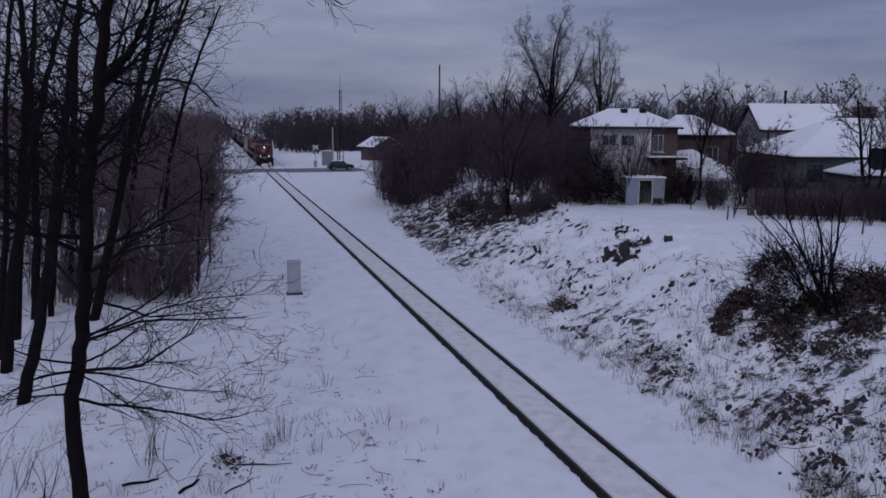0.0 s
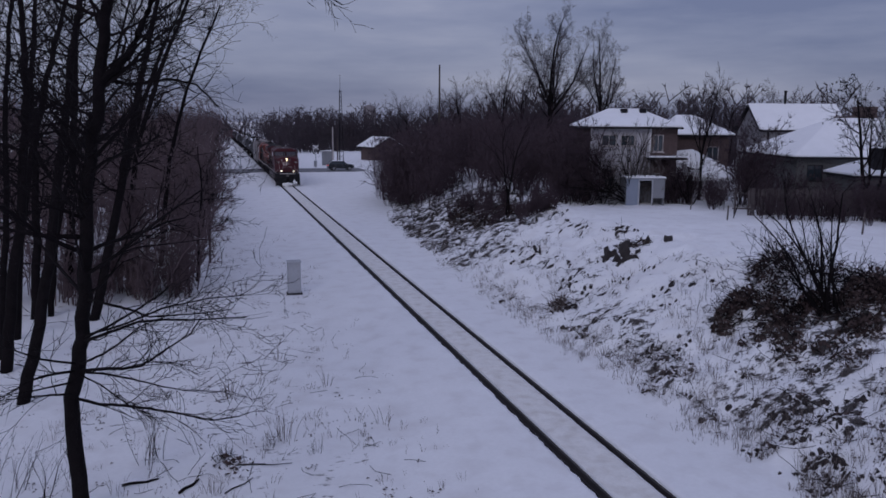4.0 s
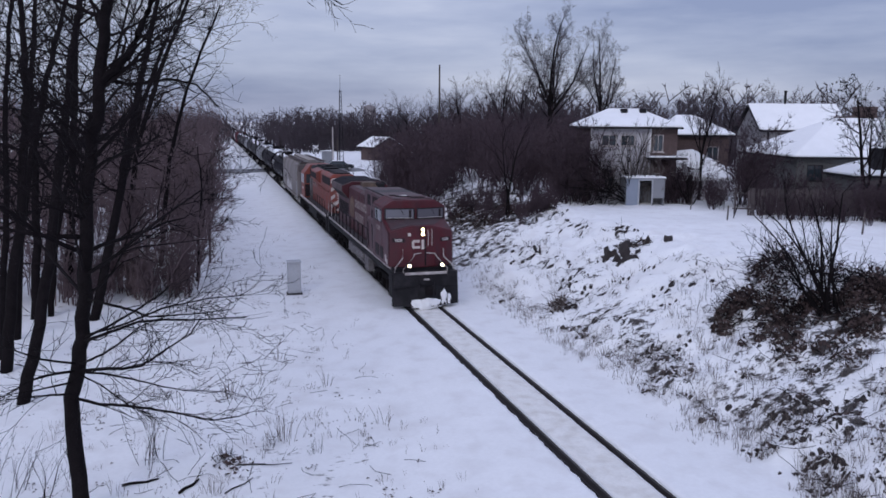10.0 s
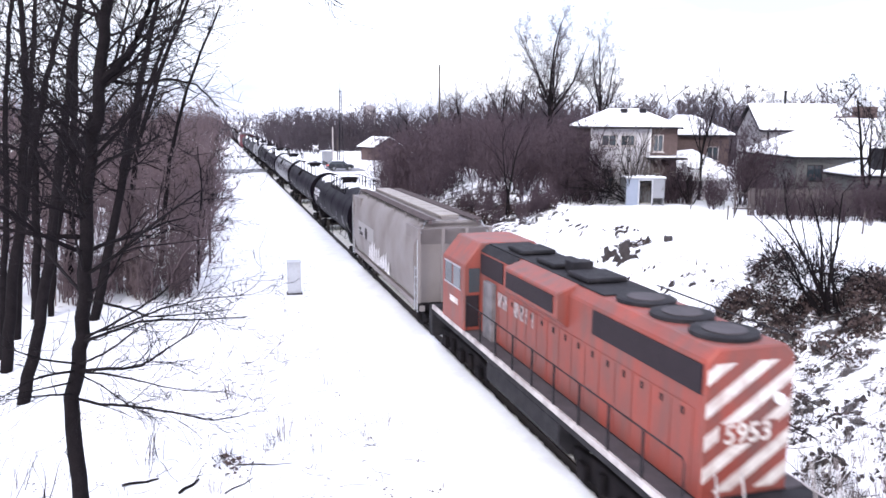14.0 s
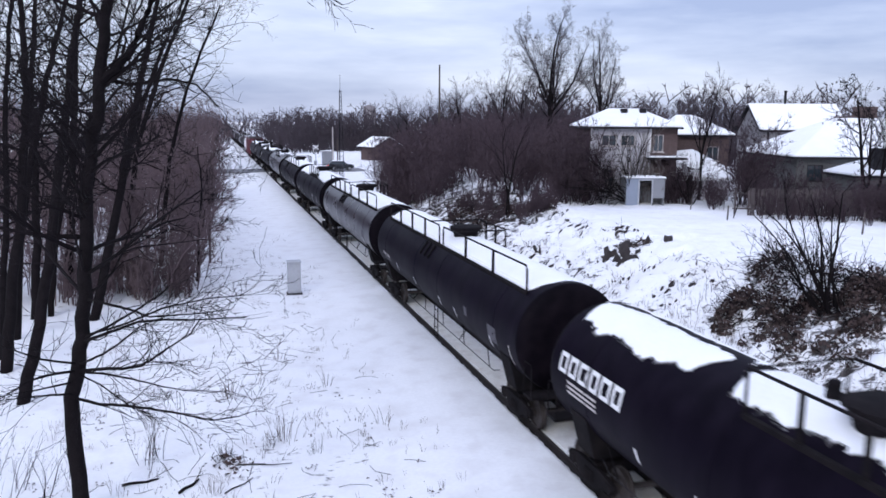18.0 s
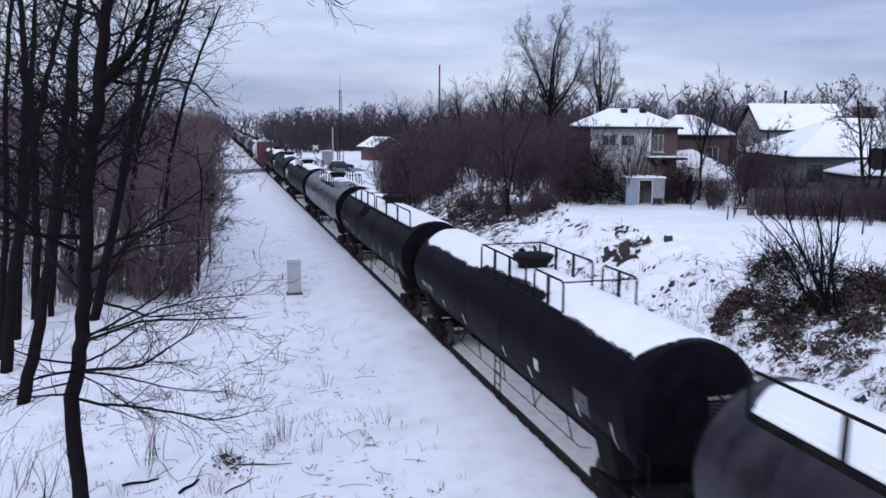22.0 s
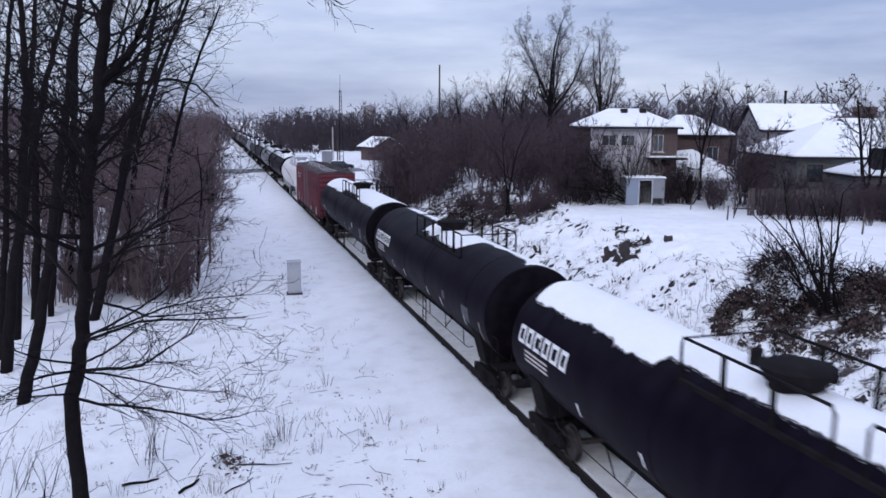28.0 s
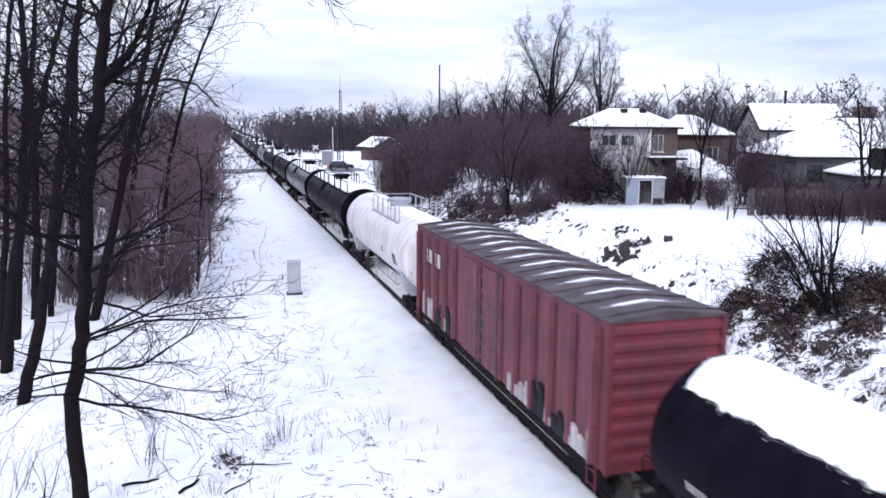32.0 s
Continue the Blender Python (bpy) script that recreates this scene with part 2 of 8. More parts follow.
OFF_WHITE = paint("faded_lettering", (0.50, 0.46, 0.45), 0.6, vary=0.25, scale=4)
FLAKED = paint("flaked_lettering", (0.46, 0.41, 0.40), 0.65, vary=0.25, scale=4, dirt=(0.10, 0.050, 0.056), dirt_amount=0.85, dirt_scale=7.0)
PLATE = paint("dull_grey_plate", (0.06, 0.055, 0.068), 0.6, vary=0.2, scale=3)
STUCCO = paint("white_stucco", (0.50, 0.48, 0.51), 0.9, vary=0.15, scale=1.5, bump=0.4, grain=60)
MORTAR = paint("brick_wall", (0.094, 0.064, 0.062), 0.95, vary=0.3, scale=6, bump=0.4, grain=30)
GREY_WALL = paint("grey_siding", (0.25, 0.24, 0.25), 0.8, vary=0.15, scale=1)
GREEN_GREY = paint("grey_green_siding", (0.10, 0.10, 0.10), 0.8, vary=0.2, scale=1)
SHED_METAL = paint("shed_sheet_metal", (0.22, 0.225, 0.25), 0.55, vary=0.1, scale=2)
SHED_BLUE = paint("pale_blue_sheet_metal", (0.22, 0.25, 0.32), 0.55, vary=0.1, scale=2)
FENCE_WOOD = paint("weathered_fence_wood", (0.085, 0.070, 0.072), 0.9, vary=0.35, scale=2.5, bump=0.3, grain=30, island=0.25)
POLE_WOOD = paint("pole_wood", (0.075, 0.06, 0.055), 0.9, vary=0.3, scale=3, bump=0.3)
POLE_PALE = paint("pale_pole", (0.42, 0.38, 0.37), 0.8, vary=0.2, scale=3)
GALV = paint("galvanised_steel", (0.38, 0.39, 0.42), 0.5, 0.4, vary=0.15, scale=3)
CABINET = paint("grey_cabinet_paint", (0.42, 0.43, 0.47), 0.6, vary=0.1, scale=2, dirt=(0.3, 0.3, 0.32), dirt_amount=0.25)
ASPHALT = paint("wet_salted_asphalt", (0.10, 0.10, 0.11), 0.7, vary=0.3, scale=0.6, bump=0.3, dirt=(0.3, 0.3, 0.33), dirt_amount=0.35)
CAR_PAINT = paint("dark_car_paint", (0.020, 0.022, 0.028), 0.25, vary=0.1, bump=0)
RUBBER = paint("tyre_rubber", (0.02, 0.02, 0.02), 0.85, vary=0.2)
CONCRETE = paint("silo_concrete", (0.22, 0.20, 0.21), 0.9, vary=0.2, scale=0.8, bump=0.3)
GLASS = glass("window_glass")
CAB_GLASS = glass("cab_window_glass", (0.05, 0.06, 0.07), 0.08)
# Pale tint stands in for sky and snow reflected in the windshield.
WINDSHIELD = glass("sky_tinted_windshield", (0.13, 0.125, 0.15), 0.10)
LAMP_WARM = glow("headlight_glow", (1.0, 0.66, 0.30), 16)
LAMP_WHITE = glow("ditch_light_glow", (1.0, 0.82, 0.55), 10)
TAIL_RED = glow("tail_light_glow", (1.0, 0.08, 0.05), 1.0)


# ---- mesh helpers ----
class Geo:
    """Collects the vertices and faces of one mesh."""

    def __init__(self):
        self.v, self.f = [], []

    def add(self, verts, faces):
        k = len(self.v)
        self.v.extend(verts)
        self.f.extend([tuple(i + k for i in f) for f in faces])
        return self

    def box(self, x0, x1, y0, y1, z0, z1):
        c = [(x, y, z) for z in (z0, z1) for y in (y0, y1) for x in (x0, x1)]
        return self.add(c, [(0, 2, 3, 1), (4, 5, 7, 6), (0, 1, 5, 4), (2, 6, 7, 3), (0, 4, 6, 2), (1, 3, 7, 5)])

    def prism(self, outline, axis, a, b):
        """Extrudes a closed outline of 2D points along an axis from a to b."""
        n = len(outline)

        def at(p, w):
            return {"x": (w, p[0], p[1]), "y": (p[0], w, p[1]), "z": (p[0], p[1], w)}[axis]

        vs = [at(p, a) for p in outline] + [at(p, b) for p in outline]
        fs = [(i, (i + 1) % n, n + (i + 1) % n, n + i) for i in range(n)]
        fs += [tuple(range(n - 1, -1, -1)), tuple(range(n, 2 * n))]
        return self.add(vs, fs)

    def tube(self, pts, radii, n=6, cap=True):
        """A round bar along points; radii is a number or one a point."""
        pts = [Vector(p) for p in pts]
        if isinstance(radii, (int, float)):
            radii = [radii] * len(pts)
        vs, fs = [], []
        for i, p in enumerate(pts):
            d = (pts[min(i + 1, len(pts) - 1)] - pts[max(i - 1, 0)]).normalized()
            side = d.cross(Vector((0, 0, 1)) if abs(d.z) < 0.9 else Vector((1, 0, 0))).normalized()
            up = side.cross(d)
            for k in range(n):
                a = 2 * math.pi * k / n
                vs.append(tuple(p + radii[i] * (math.cos(a) * side + math.sin(a) * up)))
        for i in range(len(pts) - 1):
            for k in range(n):
                a, b = i * n + k, i * n + (k + 1) % n
                fs.append((a, b, b + n, a + n))
        if cap:
            fs += [tuple(range(n - 1, -1, -1)), tuple(range(len(vs) - n, len(vs)))]
        return self.add(vs, fs)

    def lathe(self, profile, n, axis="y", centre=(0, 0, 0)):
        """Turns (radius, distance) pairs round an axis through centre."""
        vs, fs = [], []
        for r, w in profile:
            for k in range(n):
                a = 2 * math.pi * k / n
                c, s = r * math.cos(a), r * math.sin(a)
                q = {"x": (w, c, s), "y": (c, w, s), "z": (c, s, w)}[axis]
                vs.append(tuple(q[i] + centre[i] for i in range(3)))
        for i in range(len(profile) - 1):
            for k in range(n):
                a, b = i * n + k, i * n + (k + 1) % n
                fs.append((a, b, b + n, a + n))
        fs += [tuple(range(n)), tuple(range(len(vs) - n, len(vs)))]
        return self.add(vs, fs)


def mesh(name, geo, material, bevel=0.0, smooth=0.0):
    me = bpy.data.meshes.new(name)
    me.from_pydata(geo.v, [], geo.f)
    bm = bmesh.new()
    bm.from_mesh(me)
    bmesh.ops.recalc_face_normals(bm, faces=bm.faces)
    if bevel:
        edges = [e for e in bm.edges if len(e.link_faces) == 2 and e.calc_face_angle(0) > 0.5]
        bmesh.ops.bevel(bm, geom=edges, offset=bevel, segments=1, affect="EDGES", clamp_overlap=True)
    bm.to_mesh(me)
    bm.free()
    if smooth:
        me.polygons.foreach_set("use_smooth", [True] * len(me.polygons))
        me.set_sharp_from_angle(angle=radians(smooth))
    me.materials.append(material)
    return me


def part(name, geo, material, parent=None, label="", bevel=0.0, smooth=0.0):
    """Links a mesh as ONE object, under a thing or a part where one is given."""
    ob = new(name, geo if isinstance(geo, bpy.types.Mesh) else mesh(name, geo, material, bevel, smooth))
    if parent:
        ob.parent = parent
    if label:
        ob["label"] = label
    return ob


def thing(name, label, category, group="", m=None):
    ob = new(name)
    ob.empty_display_size = 0.2
    if m is not None:
        ob.matrix_basis = m
    return tagged(ob, label, category, group)


def smoothstep(a, b, x):
    t = min(1.0, max(0.0, (x - a) / (b - a)))
    return t * t * (3 - 2 * t)


# ---- ground ----
def bank_foot(y):
    return 3.9 + 1.5 * smoothstep(38, 64, y) + 3.2 * smoothstep(62, 82, y) + 5.0 * smoothstep(80, 105, y)


def ground_z(x, y):
    if x > 2.5:
        foot = bank_foot(y)
        rise = min(1.0, max(0.0, (x - foot) / 9.0))
        top = 2.65 * (1 - 0.85 * smoothstep(88, 125, y))
        z = -0.12 + top * (0.55 * rise + 0.45 * smoothstep(0, 1, rise))
        rough = smoothstep(foot - 0.8, foot + 1.5, x) * (1 - 0.75 * smoothstep(foot + 9, foot + 13, x)) * (1 - smoothstep(90, 130, y))
        z += rough * (0.46 * noise.noise((x * 0.42, y * 0.42, 1.7)) + 0.30 * noise.noise((x * 1.3, y * 1.3, 4.1)) + 0.10 * noise.noise((x * 2.7, y * 2.7, 9.0)))
    else:
        far = 1 - smoothstep(-5.0, -1.8, x)
        z = -0.04 - 0.16 * far
        z += far * (0.10 * noise.noise((x * 0.25, y * 0.25, 2.0)) + 0.035 * noise.noise((x * 1.4, y * 1.4, 5.0)))
    return z


def litter_at(x, y):
    if x > 2.5:
        foot = bank_foot(y)
        a = smoothstep(foot - 0.7, foot + 0.8, x) * (1 - 0.9 * smoothstep(foot + 6.5, foot + 10.0, x))
        a *= 1 - 0.6 * smoothstep(85, 120, y)
        under = 0.75 * math.exp(-((x - 12.2) / 2.0) ** 2 - ((y - 21.0) / 2.4) ** 2) + 0.6 * math.exp(-((x - 9.3) / 1.1) ** 2 - ((y - 23.6) / 0.9) ** 2) + 0.35 * math.exp(-((x - 9.3) / 1.6) ** 2 - ((y - 20.6) / 1.6) ** 2)
        near = under + 0.13 * (1 - smoothstep(20, 25, y)) + 0.45 * smoothstep(40, 48, y) + 0.35 * smoothstep(48, 56, y)
        return min(1.0, a * (0.55 + near + 0.62 * noise.noise((x * 0.25, y * 0.25, 7.0))))
    return (1 - smoothstep(-6.5, -3.4, x)) * (0.36 + 0.35 * noise.noise((x * 0.3, y * 0.3, 17.0)))


def build_ground():
    xs = [-2500, -1200, -600, -300, -180, -120, -85, -60, -48, -40, -34] + [-30 + i for i in range(20)] + [-10 + 0.5 * i for i in range(16)]
    xs += [-2.0, -1.6, -1.25, -1.05]
    trench = [(-0.93, -0.04), (-0.88, -0.2), (-0.60, -0.2), (-0.575, -0.06)]
    bed = [(-0.35, -0.05), (0.0, -0.045), (0.35, -0.05)]
    trench_r = [(0.585, -0.06), (0.61, -0.2), (0.84, -0.2), (0.865, -0.04)]
    fixed = dict(trench + bed + trench_r)
    xs += [a for a, _ in trench + bed + trench_r] + [1.05, 1.3, 1.7, 2.1, 2.6, 3.0, 3.4] + [3.7 + 0.3 * i for i in range(34)]
    xs += [14 + 0.6 * i for i in range(10)] + [20.5 + 1.5 * i for i in range(12)] + [40, 44, 50, 58, 70, 90, 120, 180, 300, 600, 1200, 2500]
    ys = [-2500, -900, -300, -80, -20, 0, 5, 8] + [10 + 0.2 * i for i in range(150)] + [40 + 0.4 * i for i in range(75)] + [70 + 1.0 * i for i in range(60)]
    ys += [130 + 3 * i for i in range(14)] + [175, 185, 200, 220, 250, 300, 360, 430, 520, 700, 1000, 1600, 3000]
    rng = random.Random(4)
    verts, lit = [], []
    for y in ys:
        jag = rng.uniform(-0.045, 0.02) if y < 90 else 0.0
        jag2 = rng.uniform(-0.012, 0.012) if y < 90 else 0.0
        for x in xs:
            if x in fixed:
                px = x + (jag if x < -0.8 else jag2)
                verts.append((px, y, fixed[x]))
                lit.append(0.0)
            else:
                verts.append((x, y, ground_z(x, y)))
                lit.append(litter_at(x, y))
    w = len(xs)
    faces = [(j * w + i, j * w + i + 1, (j + 1) * w + i + 1, (j + 1) * w + i) for j in range(len(ys) - 1) for i in range(w - 1)]
    me = bpy.data.meshes.new("ground")
    me.from_pydata(verts, [], faces)
    me.attributes.new("litter", "FLOAT", "POINT").data.foreach_set("value", lit)
    me.polygons.foreach_set("use_smooth", [True] * len(me.polygons))
    me.materials.append(SNOW_GROUND)
    tagged(new("ground", me), "snow-covered ground with dead grass and earth showing on the bank", "ground", kind="structure")


def build_track():
    track = thing("railway_track", "single railway track with dark rails lying in packed snow", "railway track")
    tagged(track, kind="structure")
    section = [(-0.066, -0.19), (0.066, -0.19), (0.066, -0.178), (0.012, -0.155), (0.010, -0.045), (0.036, -0.035), (0.036, -0.005), (0.028, 0.0), (-0.028, 0.0), (-0.036, -0.005), (-0.036, -0.035), (-0.010, -0.045), (-0.012, -0.155), (-0.066, -0.178)]
    for x in (-0.7175, 0.7175):
        part("rail", Geo().prism([(x + a, b) for a, b in section], "y", -400, 1600), RAIL_STEEL, track)
        part("ballast_strip", Geo().box(x - 0.17, x + 0.14, -400, 1600, -0.26, -0.183), BALLAST, track, "dark wet ballast beside the rail")
    part("packed_snow", Geo().prism([(-0.535, -0.12), (0.545, -0.12), (0.545, -0.052), (0.3, -0.036), (-0.3, -0.036), (-0.535, -0.052)], "y", -400, 1600), BED_SNOW, track, "greyish packed snow between the rails")


build_ground()
build_track()


# ---- bare trees and brush ----
def grow(rng, out, p, d, length, r, level, sp):
    """Adds the pieces of one branch, and of those that spring from it, to out."""
    k = sp["pieces"][level]
    end = r * sp["taper"][level]
    step = length / k
    for i in range(k):
        w = sp["wander"]
        d = (d + Vector((rng.gauss(0, w), rng.gauss(0, w), rng.gauss(0, w) + sp["up"][level]))).normalized()
        q = p + d * step
        ra, rb = r + (end - r) * i / k, r + (end - r) * (i + 1) / k
        if i == k - 1 and level + 1 == sp["levels"]:
            rb = 0.0
        out.append((*p, *q, ra, rb))
        p = q
        if level + 1 < sp["levels"] and (i + 1) / k > sp["start"][level]:
            count = sp["kids"][level]
            count = int(count) + (rng.random() < count % 1)
            for _ in range(count):
                side = d.cross(Vector((rng.gauss(0, 1), rng.gauss(0, 1), rng.gauss(0, 1)))).normalized()
                a = radians(rng.uniform(*sp["angle"]))
                kid = (d * math.cos(a) + side * math.sin(a)).normalized()
                size = length * rng.uniform(*sp["ratio"][min(level, len(sp["ratio"]) - 1)]) * (1.1 - 0.55 * (i + 1) / k)
                grow(rng, out, p, kid, size, max(sp["thin"], rb * sp["girth"]), level + 1, sp)


def stick_mesh(name, pieces, material, sides=3):
    """One mesh of tapered sticks from rows of start, end and two radii; where the second is nought, the stick ends in a point."""
    a = np.array(pieces, dtype=np.float64)
    a = a[np.argsort(a[:, 7] == 0.0, kind="stable")]
    n, blunt = len(a), int((a[:, 7] != 0.0).sum())
    p, q = a[:, 0:3], a[:, 3:6]
    d = q - p
    d /= np.maximum(np.linalg.norm(d, axis=1, keepdims=True), 1e-9)
    ref = np.where(np.abs(d[:, 2:3]) < 0.9, np.array([[0.0, 0.0, 1.0]]), np.array([[1.0, 0.0, 0.0]]))
    s = np.cross(d, ref)
    s /= np.linalg.norm(s, axis=1, keepdims=True)
    u = np.cross(s, d)
    v = np.empty((n, 2, sides, 3))
    for k in range(sides):
        c = math.cos(2 * math.pi * k / sides) * s + math.sin(2 * math.pi * k / sides) * u
        v[:, 0, k] = p + c * a[:, 6:7]
        v[:, 1, k] = q + c * a[:, 7:8]
    base = (np.arange(n) * 2 * sides)[:, None, None]
    k = np.arange(sides)
    quad = np.stack([k, (k + 1) % sides, sides + (k + 1) % sides, sides + k], axis=1)[None]
    tri = np.stack([k, (k + 1) % sides, sides + 0 * k], axis=1)[None]
    idx = np.concatenate([(base[:blunt] + quad).reshape(-1), (base[blunt:] + tri).reshape(-1)])
    sizes = np.concatenate([np.full(blunt * sides, 4), np.full((n - blunt) * sides, 3)])
    me = bpy.data.meshes.new(name)
    me.vertices.add(n * 2 * sides)
    me.vertices.foreach_set("co", v.reshape(-1))
    me.loops.add(len(idx))
    me.loops.foreach_set("vertex_index", idx.astype(np.int32))
    me.polygons.add(n * sides)
    me.polygons.foreach_set("loop_start", (np.cumsum(sizes) - sizes).astype(np.int32))
    me.update(calc_edges=True)
    me.validate()
    me.polygons.foreach_set("use_smooth", [True] * len(me.polygons))
    me.materials.append(material)
    return me


def moved(pieces, x, y, z, turn, size, wide=1.0):
    """The same pieces at another place, turned about the upright and scaled."""
    a = np.array(pieces, dtype=np.float64)
    c, s = math.cos(turn), math.sin(turn)
    out = a.copy()
    for k in (0, 3):
        out[:, k] = (a[:, k] * c - a[:, k + 1] * s) * size * wide + x
        out[:, k + 1] = (a[:, k] * s + a[:, k + 1] * c) * size * wide + y
        out[:, k + 2] = a[:, k + 2] * size + z
    out[:, 6:8] *= max(0.6, size)
    return out


SHRUB = dict(levels=3, pieces=(5, 3, 1), taper=(0.3, 0.3, 0.5), wander=0.13, up=(0.04, 0.05, 0.03), start=(0.0, 0.2, 0.0), kids=(2.0, 2.2, 0), angle=(16, 50), ratio=((0.3, 0.52), (0.45, 0.75)), girth=0.5, thin=0.009)
THICK = dict(levels=3, pieces=(4, 1, 1), taper=(0.35, 0.55, 0.5), wander=0.15, up=(0.05, 0.10, 0.06), start=(0.0, 0.0, 0.0), kids=(3.4, 6.5, 0), angle=(20, 58), ratio=((0.26, 0.46), (0.45, 1.0)), girth=0.5, thin=0.0135)
TREE = dict(levels=5, pieces=(7, 5, 4, 3, 1), taper=(0.35, 0.3, 0.35, 0.4, 0.5), wander=0.10, up=(0.02, 0.05, 0.05, 0.04, 0.02), start=(0.28, 0.2, 0.2, 0.2, 0), kids=(1.8, 1.4, 1.3, 1.0, 0), angle=(22, 52), ratio=((0.36, 0.58), (0.4, 0.6), (0.45, 0.65)), girth=0.5, thin=0.008)
FAN = dict(levels=5, pieces=(5, 6, 4, 3, 1), taper=(0.6, 0.3, 0.35, 0.4, 0.5), wander=0.09, up=(0.02, 0.035, 0.03, 0.02, 0.0), start=(0.4, 0.2, 0.2, 0.1, 0), kids=(2.3, 1.5, 1.6, 1.9, 0), angle=(18, 46), ratio=((0.8, 1.15), (0.32, 0.52), (0.4, 0.62), (0.5, 0.8)), girth=0.55, thin=0.010)


def shrub(seed, height, stems, spread, sp=SHRUB):
    rng = random.Random(seed)
    out = []
    for _ in range(stems):
        a, r = rng.uniform(0, 6.283), rng.uniform(0, spread)
        lean = rng.uniform(0.05, 0.35)
        d = Vector((math.cos(a) * lean, math.sin(a) * lean, 1)).normalized()
        h = height * rng.uniform(0.55, 1.0)
        grow(rng, out, Vector((math.cos(a) * r, math.sin(a) * r, -0.1)), d, h, 0.012 + h * 0.0045, 0, sp)
    return np.array(out)


SHRUBS = [shrub(11 + i, 6.0, 6, 1.1, THICK) for i in range(7)]


def thicket(name, label, spots, material, seed, low=0.7, high=1.2):
    """One mass of brush: shrubs at the spots (x, y, height factor)."""
    rng = random.Random(seed)
    rows = []
    for x, y, h in spots:
        row = moved(rng.choice(SHRUBS), x, y, ground_z(x, y), rng.uniform(0, 6.283), h * rng.uniform(low, high), 1.0)
        row[:, 6:8] = np.where(row[:, 6:8] < 0.03, row[:, 6:8] * 1.35, row[:, 6:8])
        rows.append(row)
    return tagged(new(name, stick_mesh(name, np.concatenate(rows), material)), label, "brush", kind="stuff")


def scatter(seed, n, x0, x1, y0, y1, keep=None):
    rng = random.Random(seed)
    out = []
    while len(out) < n:
        x, y = rng.uniform(x0, x1), rng.uniform(y0, y1)
        if keep is None or keep(x, y):
            out.append((x, y))
    return out


# frame turned to the camera's heading, to fit its view: x right, y ahead
VIEW_FRAME = pose(EYE.x, EYE.y, 0, 0, 0, -16.52)


def build_brush():
    left = [(x, y, 1.15) for x, y in scatter(1, 108, -36, -10.9, 40, 96)] + [(x, y, 1.45) for x, y in scatter(2, 95, -95, -13, 95, 185)]
    left += [(-10.9 + 0.35 * math.sin(2.1 * i), 42 + 1.9 * i, 1.0) for i in range(30)]
    left += [(x, y, 0.9) for x, y in scatter(21, 16, -32, -15.8, 37.5, 44)]
    for cx, cd in scatter(23, 80, -0.62, -0.29, 122, 165):
        v = VIEW_FRAME @ Vector((cx * cd, cd, 0))
        left.append((v.x, v.y, 1.75))
    left += [(x, y, 0.34) for x, y in scatter(22, 46, -17.0, -10.6, 38.8, 44)]
    thicket("left_thicket", "dense leafless brown brush beside the snowy clearing", left, BRUSH, 5)
    right = [(x, y, 1.08) for x, y in scatter(3, 185, 8.2, 40, 63, 112, lambda x, y: x > 8.3 + 0.14 * (y - 74) + 0.35 * max(0, 70 - y))]
    right += [(x, y, 1.15) for x, y in scatter(33, 26, 8.6, 13, 73, 86)]
    right += [(x, y, 0.9) for x, y in scatter(4, 46, 13.0, 25, 57, 66)]
    right += [(x, y, 0.26) for x, y in scatter(14, 34, 8.8, 14.2, 47, 63, lambda x, y: 9.0 < x + 0.26 * (y - 52) < 14.5)]
    right += [(x, y, 0.55) for x, y in scatter(15, 16, 7.6, 9.5, 72, 84)]
    thicket("right_thicket", "dense leafless brown brush above the bank", right, BRUSH_RED, 6, 0.75, 1.04)


